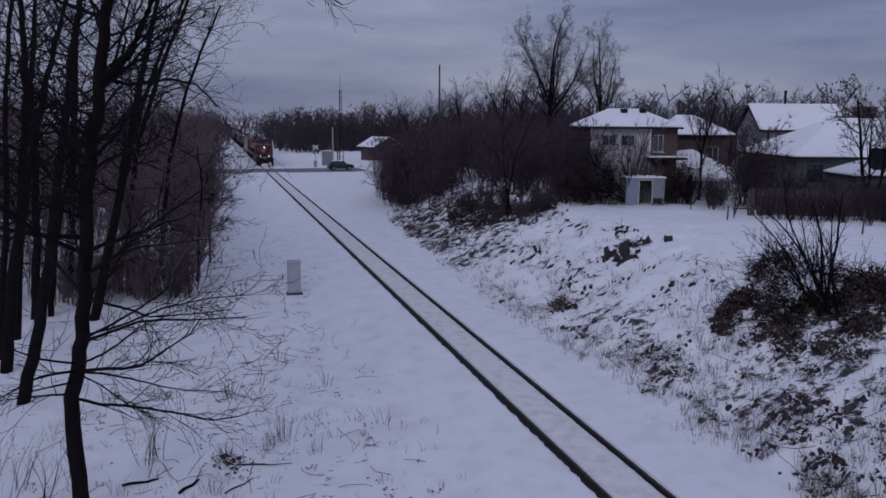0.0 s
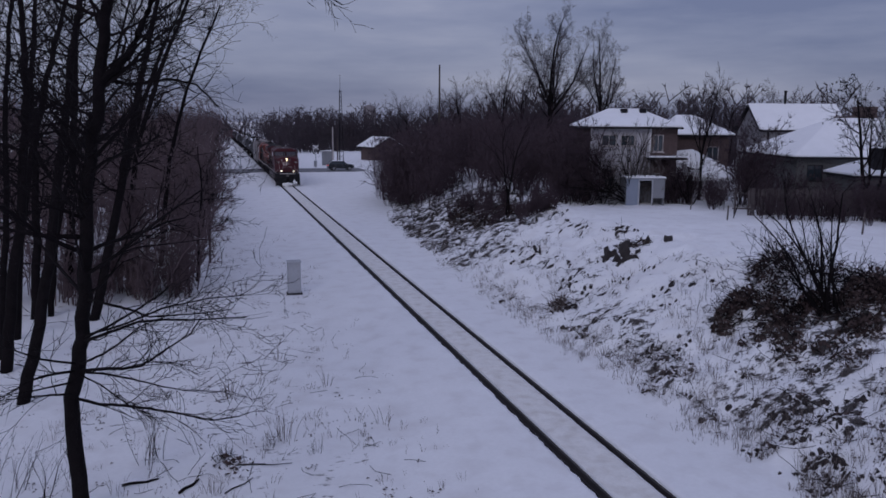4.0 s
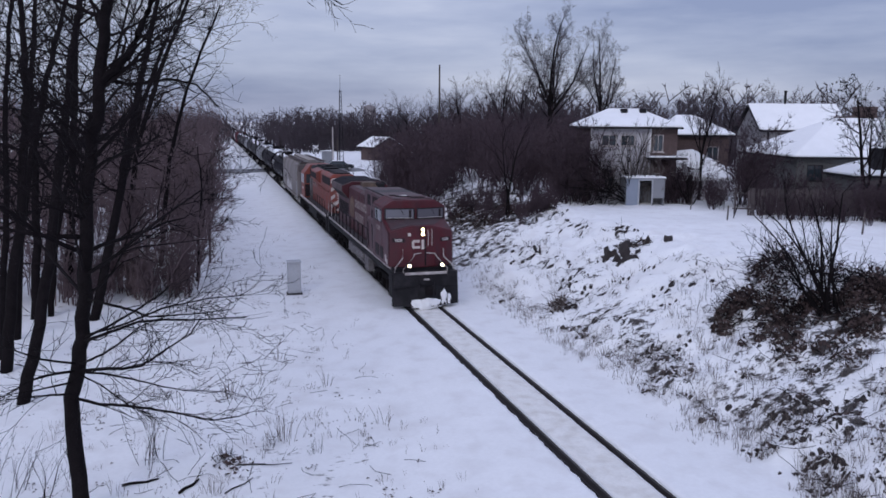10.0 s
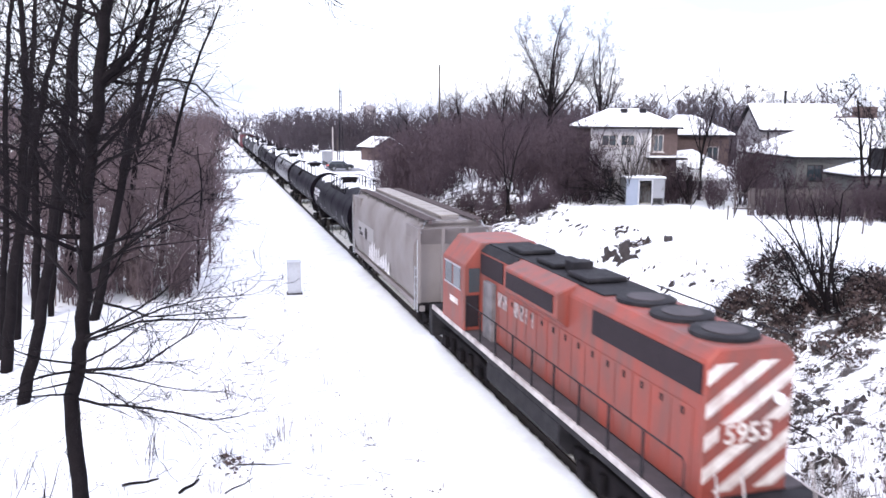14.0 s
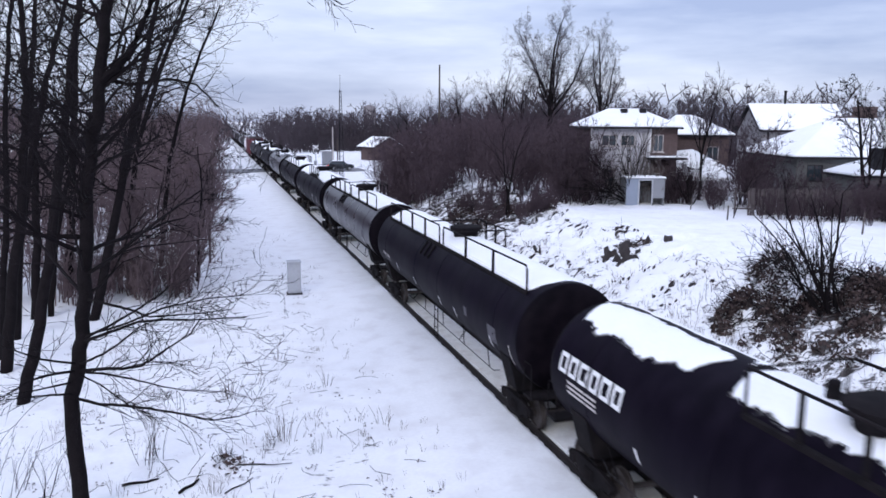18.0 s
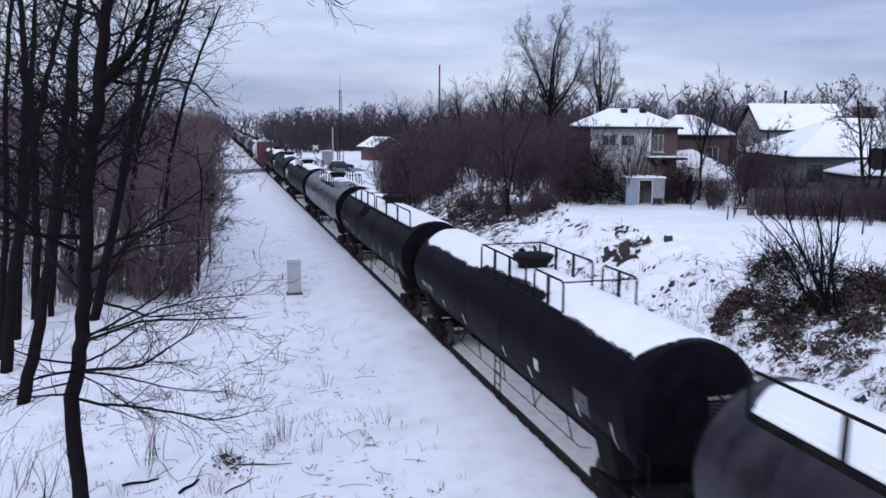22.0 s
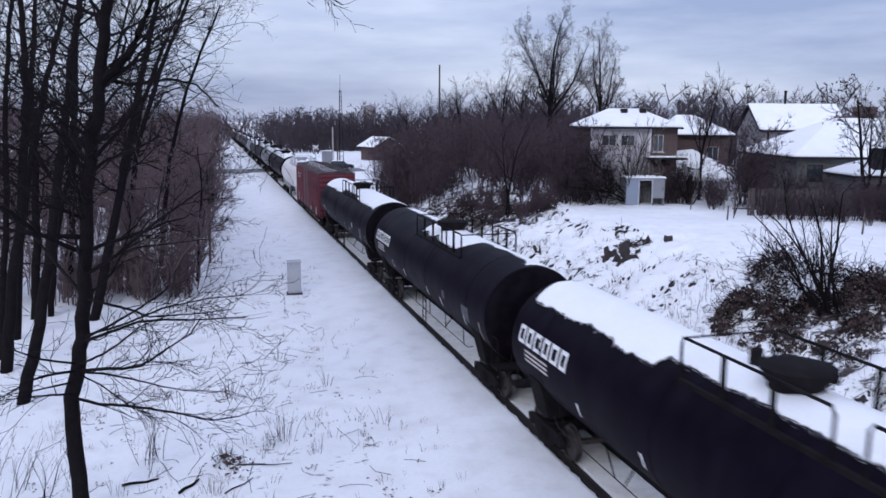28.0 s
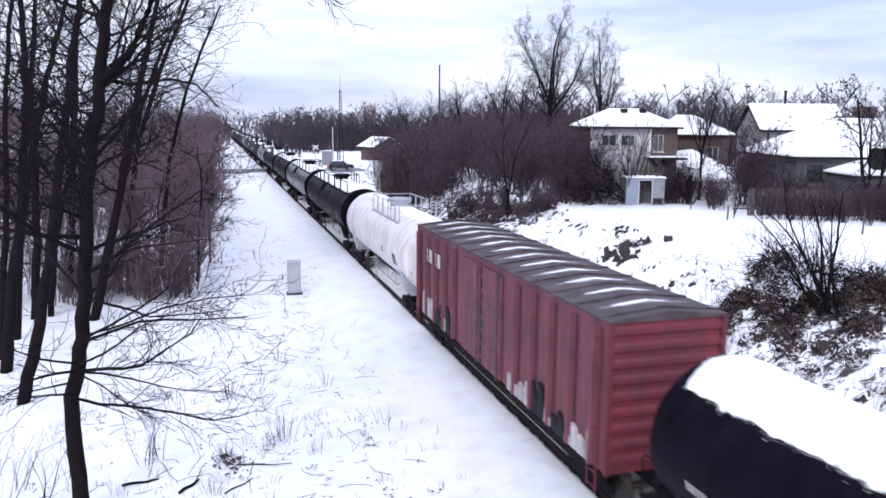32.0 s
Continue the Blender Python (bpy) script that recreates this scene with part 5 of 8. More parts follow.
def bramble(label, spots, seed, leaves=900):
    """A low tangle of arching stems with dead leaves hanging in it."""
    rng = random.Random(seed)
    x0, y0, _, _ = spots[0]
    base = Vector((x0, y0, ground_z(x0, y0)))
    b = thing("bramble", label, "bush", "brambles on the bank", Matrix.Translation(base))
    rows, g = [], Geo()
    for x, y, r, h in spots:
        for _ in range(int(105 * r)):
            a, q = rng.uniform(0, 6.283), r * math.sqrt(rng.random())
            px, py = x + q * math.cos(a), y + q * math.sin(a)
            p = Vector((px, py, ground_z(px, py) - 0.05)) - base
            d = Vector((rng.gauss(0, 0.5), rng.gauss(0, 0.5), 1)).normalized()
            ln = h * rng.uniform(0.6, 1.4)
            for k in range(5):
                d = (d + Vector((rng.gauss(0, 0.25), rng.gauss(0, 0.25), -0.22))).normalized()
                q2 = p + d * ln / 5
                rows.append((*p, *q2, 0.012, 0.009))
                p = q2
        for _ in range(int(leaves * r)):
            a, q = rng.uniform(0, 6.283), r * math.sqrt(rng.random())
            px, py = x + q * math.cos(a), y + q * math.sin(a)
            hump = max(0.05, 1 - (q / r) ** 2)
            c = Vector((px, py, ground_z(px, py) + rng.random() * h * hump * 0.8)) - base
            u = Vector((rng.gauss(0, 1), rng.gauss(0, 1), rng.gauss(0, 0.6))).normalized()
            v = u.cross(Vector((rng.gauss(0, 1), rng.gauss(0, 1), rng.gauss(0, 1)))).normalized()
            s = rng.uniform(0.035, 0.075)
            w = u.cross(v) * s * 0.5
            g.add([tuple(c - u * s * 1.4), tuple(c + v * s + w), tuple(c + u * s * 1.4), tuple(c - v * s + w)], [(0, 1, 2), (0, 2, 3)])
    tagged(part("tangle", stick_mesh("tangle", rows, TWIG), None, b), kind="stuff")
    me = bpy.data.meshes.new("foliage")
    me.from_pydata(g.v, [], g.f)
    me.materials.append(LEAF_LITTER)
    part("foliage", me, None, b, "dead brown leaves")
    return b


def build_bank():
    bramble("mounded reddish-brown bramble with dead leaves on the bank", [(8.3, 23.2, 0.42, 0.5), (8.9, 23.7, 0.5, 0.65), (9.6, 24.2, 0.55, 0.75), (10.4, 24.8, 0.5, 0.8)], 1, 420)
    bramble("sparse dark bramble stalks over snow on the bank", [(9.2, 21.6, 0.7, 0.45), (9.9, 22.6, 0.75, 0.6), (10.7, 23.4, 0.8, 0.7), (11.4, 24.6, 0.8, 0.8), (12.3, 25.8, 0.9, 0.9), (9.0, 20.7, 0.5, 0.35), (10.4, 21.6, 0.8, 0.6), (11.2, 22.4, 0.7, 0.7)], 2, 210)
    bramble("dense dark bramble with dead leaves on the bank", [(12.3, 21.4, 0.85, 0.95), (11.6, 20.4, 0.75, 0.75), (12.9, 20.6, 0.9, 1.1), (10.9, 19.5, 0.6, 0.5), (13.4, 21.9, 0.9, 1.1), (12.4, 19.4, 0.8, 0.8), (11.9, 22.6, 0.7, 0.7)], 3, 390)
    bramble("sparse brown bramble stalks high on the bank", [(13.0, 26.0, 0.9, 1.2), (13.8, 24.2, 1.0, 1.1), (14.4, 22.4, 1.1, 1.1)], 9, 60)
    bramble("sparse low bramble stalks on the bank", [(9.8, 19.4, 0.8, 0.35), (8.6, 20.0, 0.6, 0.3), (8.2, 21.4, 0.5, 0.3), (9.4, 18.4, 0.6, 0.3)], 10, 110)
    bramble("low tangle of brown stalks at the foot of the bank", [(5.46, 31.2, 0.55, 0.4), (5.9, 31.9, 0.4, 0.3)], 4, 90)
    bramble("dark tangle of brush over lumps standing in for a shaded hollow", [(11.7, 34.8, 0.55, 0.35), (11.2, 35.4, 0.5, 0.3)], 5, 160)
    bramble("low brown brush along the top of the bank", [(12.4, 50.2, 1.3, 0.8), (13.4, 51.6, 1.4, 0.9), (11.6, 53.0, 1.2, 0.7)], 6, 500)
    bramble("low brown brush on the slope", [(9.5, 52.3, 1.2, 0.6), (9.0, 56.5, 1.3, 0.6), (10.2, 59.0, 1.4, 0.8)], 7, 300)
    # upright stems growing out of the bramble, fanning from one root
    rng = random.Random(40)
    x0, y0 = 11.3, 21.3
    s = thing("sapling_clump", "clump of bare dark upright saplings on the bank", "saplings", "", pose(x0, y0, ground_z(x0, y0)))
    sp = dict(SHRUB, pieces=(8, 4, 2), kids=(0.9, 1.1, 0), start=(0.35, 0.2, 0), thin=0.006, ratio=((0.16, 0.34), (0.4, 0.7)), wander=0.08, up=(0.0, 0.04, 0.02), angle=(18, 45))
    for lx, ly, h, r in ((-0.62, 0.5, 4.4, 0.042), (-0.5, 0.3, 4.6, 0.05), (-0.38, 0.5, 4.8, 0.045), (-0.30, 0.1, 4.5, 0.055), (-0.16, 0.2, 4.3, 0.05), (-0.02, 0.1, 4.0, 0.045), (0.12, 0.2, 3.4, 0.035), (-0.75, 0.2, 3.4, 0.03), (-0.9, 0.6, 3.2, 0.026), (-0.45, 0.8, 4.0, 0.03), (-0.25, 0.6, 4.4, 0.03), (-0.55, 0.0, 3.6, 0.026), (-0.1, 0.5, 3.8, 0.028), (0.25, 0.3, 2.6, 0.024), (-0.7, 0.7, 3.9, 0.028)):
        rows = []
        grow(rng, rows, Vector((rng.gauss(0, 0.16), rng.gauss(0, 0.16), -0.3)), Vector((lx, ly, 1)).normalized(), h, r, 0, sp)
        part("stem", stick_mesh("stem", [(*q[:6], q[6] * 1.25, q[7] * 1.25) for q in rows], BARK, 5), None, s)
    for i in range(16):
        rows = []
        x, y = rng.gauss(11.6, 0.7), rng.gauss(22.6, 1.0)
        p = Vector((x - x0, y - y0, ground_z(x, y) - ground_z(x0, y0) - 0.1))
        grow(rng, rows, p, Vector((rng.gauss(-0.25, 0.25), rng.gauss(0.1, 0.2), 1)).normalized(), rng.uniform(1.8, 3.6), rng.uniform(0.014, 0.026), 0, sp)
        part("stem", stick_mesh("stem", rows, BARK, 4), None, s)
    rows = []
    for i in range(34):
        x, y = rng.uniform(9.4, 13.4), rng.uniform(20.5, 27.0)
        p = Vector((x - x0, y - y0, ground_z(x, y) - ground_z(x0, y0)))
        grow(rng, rows, p, Vector((rng.gauss(-0.1, 0.3), rng.gauss(0, 0.3), 1)).normalized(), rng.uniform(0.7, 1.9), 0.013, 0, sp)
    part("undergrowth", stick_mesh("undergrowth", rows, TWIG), None, s)
    # leaning trunk at the edge of the brush, and saplings by the shed and fence
    for x, y, h, r, seed, lean in ((11.0, 52.0, 6.0, 0.09, 51, (0.05, 0)), (11.3, 52.2, 6.5, 0.07, 52, (-0.06, 0)), (26.0, 41.0, 3.4, 0.05, 53, (0, 0)), (21.4, 55.5, 4.0, 0.06, 54, (-0.12, 0)), (17.0, 57.5, 5.0, 0.06, 55, (0.1, 0)), (22.7, 42.0, 3.2, 0.04, 56, (0.1, 0)), (20.6, 54.2, 3.6, 0.05, 57, (-0.3, 0)), (22.5, 53.8, 3.6, 0.05, 58, (0.2, 0)), (24.5, 51.5, 4.2, 0.05, 59, (0.15, 0)), (25.6, 50.8, 4.0, 0.05, 60, (-0.1, 0))):
        bare_tree("slender bare sapling on the bank", x, y, h, r, seed, lean, dict(TREE, levels=3, thin=0.008, kids=(1.8, 1.6, 0)), group="saplings on the bank")


def build_yard_brush():
    def at(cx, cd):
        v = VIEW_FRAME @ Vector((cx, cd, 0))
        return v.x, v.y

    rng = random.Random(91)
    pale, dark = [], []
    for _ in range(5):
        pale.append((*at(rng.uniform(12.0, 15.6), rng.uniform(57.6, 59.2)), 0.62))
    for _ in range(14):
        dark.append((*at(rng.uniform(15.8, 18.6), rng.uniform(57.0, 59.6)), rng.uniform(0.4, 0.55)))
    for _ in range(7):
        dark.append((*at(rng.uniform(17.8, 20.6), rng.uniform(54.0, 57.4)), rng.uniform(0.26, 0.4)))
    for _ in range(10):
        dark.append((*at(rng.uniform(21.4, 25.5), rng.uniform(52.5, 57.0)), rng.uniform(0.34, 0.5)))
    for _ in range(28):
        dark.append((*at(rng.uniform(20, 34), rng.uniform(48.4, 52.6)), rng.uniform(0.28, 0.46)))
    for _ in range(30):
        dark.append((*at(rng.uniform(20.5, 34), rng.uniform(47.6, 49.2)), rng.uniform(0.2, 0.42)))
    for _ in range(10):
        dark.append((*at(rng.uniform(18.5, 32), rng.uniform(45.5, 48.5)), rng.uniform(0.14, 0.26)))
    for _ in range(9):
        dark.append((*at(rng.uniform(21.5, 22.9), rng.uniform(55.2, 57.0)), rng.uniform(0.7, 0.95)))
    for _ in range(6):
        dark.append((*at(rng.uniform(10.4, 11.2), rng.uniform(57.8, 59.8)), rng.uniform(0.8, 1.05)))
    for _ in range(14):
        dark.append((*at(rng.uniform(8.5, 11.3), rng.uniform(57, 61.5)), rng.uniform(0.6, 0.95)))
    for cx, cd, h, n in ((18.4, 57.2, 3.2, 7), (17.4, 58.6, 2.6, 6), (12.0, 58.0, 2.2, 5)):
        x, y = at(cx, cd)
        spread = tuple((0.8 * math.cos(6.283 * k / n), 0.5 * math.sin(6.283 * k / n), rng.uniform(0.7, 1.0), rng.uniform(0.7, 1.0)) for k in range(n))
        bare_tree("large arching bare shrub before the house", x, y, h, 0.05, 300 + n, sp=dict(TREE, levels=3, pieces=(6, 4, 1), thin=0.012, kids=(1.6, 1.8, 0), up=(0.06, 0.04, 0), start=(0.2, 0.1, 0)), group="shrubs before the houses", leaders=spread)
    arch = dict(TREE, levels=3, pieces=(7, 5, 1), thin=0.016, wander=0.08, kids=(1.7, 1.6, 0), up=(-0.05, 0.0, 0), start=(0.15, 0.1, 0), angle=(14, 40))
    x, y = at(14.3, 57.2)
    fan = tuple((-0.25 - 0.17 * k, 0.12 * math.sin(2.3 * k), rng.uniform(0.75, 1.05), rng.uniform(0.7, 1.0)) for k in range(10))
    bare_tree("large arching bare shrub before the house", x, y, 5.2, 0.06, 331, sp=arch, group="shrubs before the houses", leaders=fan)
    x, y = at(14.75, 58.6)
    stems = tuple((q, 0.02, h, r) for q, h, r in ((-0.10, 0.9, 0.8), (-0.02, 1.0, 1.0), (0.05, 0.95, 0.9), (0.10, 0.8, 0.7)))
    bare_tree("clump of pale-barked stems before the stucco wall", x, y, 5.6, 0.10, 332, sp=dict(TREE, levels=3, pieces=(9, 5, 1), thin=0.014, kids=(0.8, 1.6, 0), start=(0.5, 0.1, 0), angle=(8, 25)), bark=BARK_PALE, twig=BARK_PALE, group="shrubs before the houses", leaders=stems)
    thicket("yard_brush", "tangled leafless shrubs round the houses and fence", dark, BRUSH_RED, 92)
    thicket("pale_yard_shrub", "pale leafless shrubs before the stucco house front", pale, BARK_PALE, 93)


def build_posts():
    for x, y, h, r in ((21.9, 41.5, 1.05, 0.05), (25.0, 33.9, 1.35, 0.05), (22.6, 46.5, 0.9, 0.045), (17.6, 52.3, 2.2, 0.05)):
        p = thing("fence_post", "thin dark wooden post standing in the snow", "post", "yard posts", pose(x, y, ground_z(x, y) - 0.15, 1.5, 1, 0))
        part("post", Geo().tube([(0, 0, 0), (0.01, 0, h * 0.5), (0, 0.01, h)], [r, r * 0.95, r * 0.9], 7), POLE_WOOD, p)


def build_clearing_floor():
    rng = random.Random(77)
    for x, y, ln, r, turn in ((-11.2, 18.9, 0.85, 0.034, 4), (-10.05, 18.3, 0.7, 0.04, 50), (-8.3, 19.05, 1.5, 0.016, -14), (-8.9, 18.0, 0.9, 0.018, 40)):
        log = thing("fallen_branch", "dark fallen branch lying in the snow", "branch", "fallen branches", pose(x, y, ground_z(x, y) + 0.02, 0, 0, turn))
        rows = []
        g = Geo().tube([(-ln / 2, 0, 0), (-ln / 4, 0.02, 0.015), (ln / 6, -0.02, 0.01), (ln / 2, 0.03, 0.03)], [r, r, r * 0.85, r * 0.6], 7)
        part("limb", g, BARK, log, smooth=50)
        grow(rng, rows, Vector((ln / 4, 0, 0.03)), Vector((0.8, 0.4, 0.2)).normalized(), 0.5, r * 0.3, 1, SHRUB)
        part("twig", stick_mesh("twig", rows, TWIG), None, log)
    bramble("flattened heap of dead brown weeds in the snow", [(-9.2, 19.5, 0.42, 0.22), (-8.85, 19.2, 0.4, 0.12), (-9.0, 18.8, 0.35, 0.08)], 20, 26)
    for x, y, h, n, seed in ((-11.16, 19.9, 1.7, 5, 61), (-10.9, 20.0, 1.5, 4, 62), (-9.19, 19.84, 0.5, 14, 63), (-6.86, 19.6, 0.5, 8, 64), (-8.1, 20.2, 0.5, 8, 65), (-10.6, 36.5, 1.3, 9, 66), (-9.6, 38.0, 1.1, 8, 67), (-14.0, 19.5, 1.6, 5, 68), (-9.0, 35.0, 0.8, 7, 69), (-13.9, 17.6, 2.6, 5, 70), (-13.2, 18.4, 1.9, 5, 71), (-12.9, 19.4, 1.4, 4, 72), (-14.6, 20.4, 2.2, 5, 73)):
        b = thing("dead_weed", "spindly dead weed stalks standing in the snow", "weed", "dead weeds", pose(x, y, ground_z(x, y)))
        part("stalk", stick_mesh("stalk", shrub(seed, h, n, 0.22, dict(SHRUB, levels=2, kids=(1.4, 0), thin=0.005)) * np.array([1, 1, 1, 1, 1, 1, 0.55, 0.55]), TWIG), None, b)


build_grass()
build_clods()
build_bank()
build_yard_brush()
build_posts()
build_clearing_floor()


def build_car():
    car = thing("parked_car", "dark estate car waiting on the road by the crossing", "car", "", pose(11.9, 134.2, 0.0, 0, 0, 4))
    side = [(-2.2, 0.35), (2.2, 0.35), (2.25, 0.8), (1.95, 0.98), (1.1, 1.05), (0.45, 1.58), (-1.55, 1.62), (-2.1, 1.1), (-2.22, 0.8)]
    part("body", Geo().prism(side, "y", -0.9, 0.9), CAR_PAINT, car, bevel=0.06)
    for y in (-0.91, 0.89):
        part("side_window", Geo().prism([(-1.85, 1.12), (0.9, 1.1), (0.4, 1.5), (-1.45, 1.53)], "y", y, y + 0.02), GLASS, car)
    for x in (-1.35, 1.4):
        for y in (-0.95, 0.75):
            w = part("wheel", Geo().lathe([(0.2, y), (0.34, y), (0.34, y + 0.2), (0.2, y + 0.2)], 16, "y", (x, 0, 0.33)), RUBBER, car, smooth=40)
            part("rim", Geo().lathe([(0.02, y - 0.01), (0.2, y - 0.01), (0.2, y + 0.01)], 12, "y", (x, 0, 0.33)), GALV, w)
    for y in (-0.7, 0.5):
        part("headlight", Geo().box(2.2, 2.27, y, y + 0.2, 0.62, 0.76), GALV, car)
        part("tail_light", Geo().box(-2.24, -2.2, y, y + 0.2, 0.75, 0.95), TAIL_RED, car)
    part("roof_snow", Geo().box(-1.4, 0.35, -0.7, 0.7, 1.6, 1.66), SNOW, car, bevel=0.03)


def crossing_signal(x, y, turn):
    s = thing("crossing_signal", "level-crossing signal mast with a white crossbuck", "crossing signal", "crossing signals", pose(x, y, -0.1, 0, 0, turn))
    part("mast", Geo().tube([(0, 0, 0), (0, 0, 4.2)], 0.07, 8), GALV, s)
    for a in (-35, 35):
        c, q = math.cos(radians(a)), math.sin(radians(a))
        part("crossbuck", Geo().prism([(-0.65 * c - 0.11 * q, 3.75 - 0.65 * q + 0.11 * c), (-0.65 * c + 0.11 * q, 3.75 - 0.65 * q - 0.11 * c), (0.65 * c + 0.11 * q, 3.75 + 0.65 * q - 0.11 * c), (0.65 * c - 0.11 * q, 3.75 + 0.65 * q + 0.11 * c)], "y", -0.1 - 0.0006 * (a + 35), -0.08 - 0.0006 * (a + 35)), WHITE, s, "white crossbuck board")
    for x2 in (-0.4, 0.4):
        part("signal_lamp", Geo().lathe([(0.16, -0.12), (0.16, -0.05), (0.05, 0.1)], 12, "y", (x2, 0, 2.7)), SOOT, s, "unlit round signal lamp")
    part("lamp_arm", Geo().tube([(-0.45, 0, 2.7), (0.45, 0, 2.7)], 0.03, 6), SOOT, s)
    part("gate_box", Geo().box(-0.25, 0.25, 0.1, 0.5, 0.2, 1.3), GALV, s, bevel=0.02)


build_car()
crossing_signal(8.8, 143, 10)
crossing_signal(-5.0, 130, 10)


# ---- the train; each car is built with its front coupler at y = 0 and its tail towards +y ----
def wheelset_mesh(r):
    g = Geo()
    for s in (-1, 1):
        g.lathe([(0.09, s * 0.60), (0.2, s * 0.64), (r * 0.78, s * 0.66), (r * 0.80, s * 0.64), (r + 0.028, s * 0.645), (r + 0.028, s * 0.68), (r, s * 0.69), (r - 0.01, s * 0.79), (r * 0.80, s * 0.79), (r * 0.78, s * 0.75), (0.2, s * 0.73), (0.1, s * 0.80)], 16, "x")
        g.lathe([(0.11, s * 0.80), (0.11, s * 0.93), (0.06, s * 0.95)], 10, "x")
    g.tube([(-0.66, 0, 0), (0.66, 0, 0)], 0.085, 10)
    return mesh("wheelset", g, WHEEL, smooth=40)


CAR_WHEELS, LOCO_WHEELS = wheelset_mesh(0.457), wheelset_mesh(0.533)
AXLES = []


def axle(parent, y, z, data):
    w = part("wheelset", data, None, parent)
    w.matrix_basis = pose(0, y, z)
    AXLES.append(w)
    return w


def freight_side_frame():
    g = Geo()
    for x0, x1 in ((-0.06, 0.06),):
        g.prism([(-1.12, 0.60), (-1.12, 0.44), (-0.72, 0.40), (-0.40, 0.16), (0.40, 0.16), (0.72, 0.40), (1.12, 0.44), (1.12, 0.60), (0.55, 0.70), (-0.55, 0.70)], "x", x0, x1)
    for y in (-0.89, 0.89):
        g.box(-0.09, 0.09, y - 0.14, y + 0.14, 0.36, 0.58)
    for y in (-0.16, 0.0, 0.16):
        g.lathe([(0.055, 0.18), (0.055, 0.46)], 8, "z", (-0.05, y, 0.1))
    return mesh("side_frame", g, UNDER, bevel=0.015)


FREIGHT_FRAME = freight_side_frame()
FREIGHT_BOLSTER = mesh("truck", Geo().box(-1.0, 1.0, -0.2, 0.2, 0.45, 0.75).lathe([(0.28, 0.75), (0.28, 0.92)], 12, "z"), UNDER, bevel=0.02)


def freight_truck(car, y):
    t = part("truck", FREIGHT_BOLSTER, None, car)
    t.matrix_basis = pose(0, y, 0)
    for x in (-1.0, 1.0):
        f = part("side_frame", FREIGHT_FRAME, None, t)
        f.matrix_basis = pose(x, 0, 0)
    for a in (-0.89, 0.89):
        axle(t, a, 0.457, CAR_WHEELS)
    return t


COUPLER = mesh("coupler", Geo().box(-0.09, 0.09, 0.0, 0.75, 0.76, 0.96).prism([(-0.20, -0.02), (0.14, -0.12), (0.20, 0.05), (0.10, 0.22), (-0.14, 0.22)], "z", 0.70, 1.02), UNDER, bevel=0.015)


def couplers(car, length):
    part("coupler", COUPLER, None, car)
    c = part("coupler", COUPLER, None, car)
    c.matrix_basis = pose(0, length, 0, 0, 0, 180)


def handrail(parent, x, y0, y1, z0, z1, n, material, r=0.02, name="railing"):
    """A top bar on n separate posts along y, with a middle bar."""
    bar = part(name, Geo().tube([(x, y0, z0), (x, y0, z1 - 0.1), (x, y0 + 0.08, z1), (x, y1 - 0.08, z1), (x, y1, z1 - 0.1), (x, y1, z0)], r, 6), material, parent, smooth=50)
    post = mesh("post", Geo().box(-r * 1.2, r * 1.2, -r * 1.2, r * 1.2, z0, z1 - 0.01), material)
    for i in range(1, n - 1):
        p = part("post", post, None, bar)
        p.matrix_basis = pose(x, y0 + (y1 - y0) * i / (n - 1), 0)
    return bar


def ladder(parent, x, y, z0, z1, w, material, name="ladder"):
    g = Geo()
    for s in (-w / 2, w / 2):
        g.tube([(x, y + s, z0), (x, y + s, z1)], 0.02, 5)
    n = int((z1 - z0) / 0.33)
    for i in range(n + 1):
        z = z0 + 0.08 + i * 0.33
        if z < z1:
            g.tube([(x, y - w / 2, z), (x, y + w / 2, z)], 0.014, 5)
    return part(name, g, material, parent)


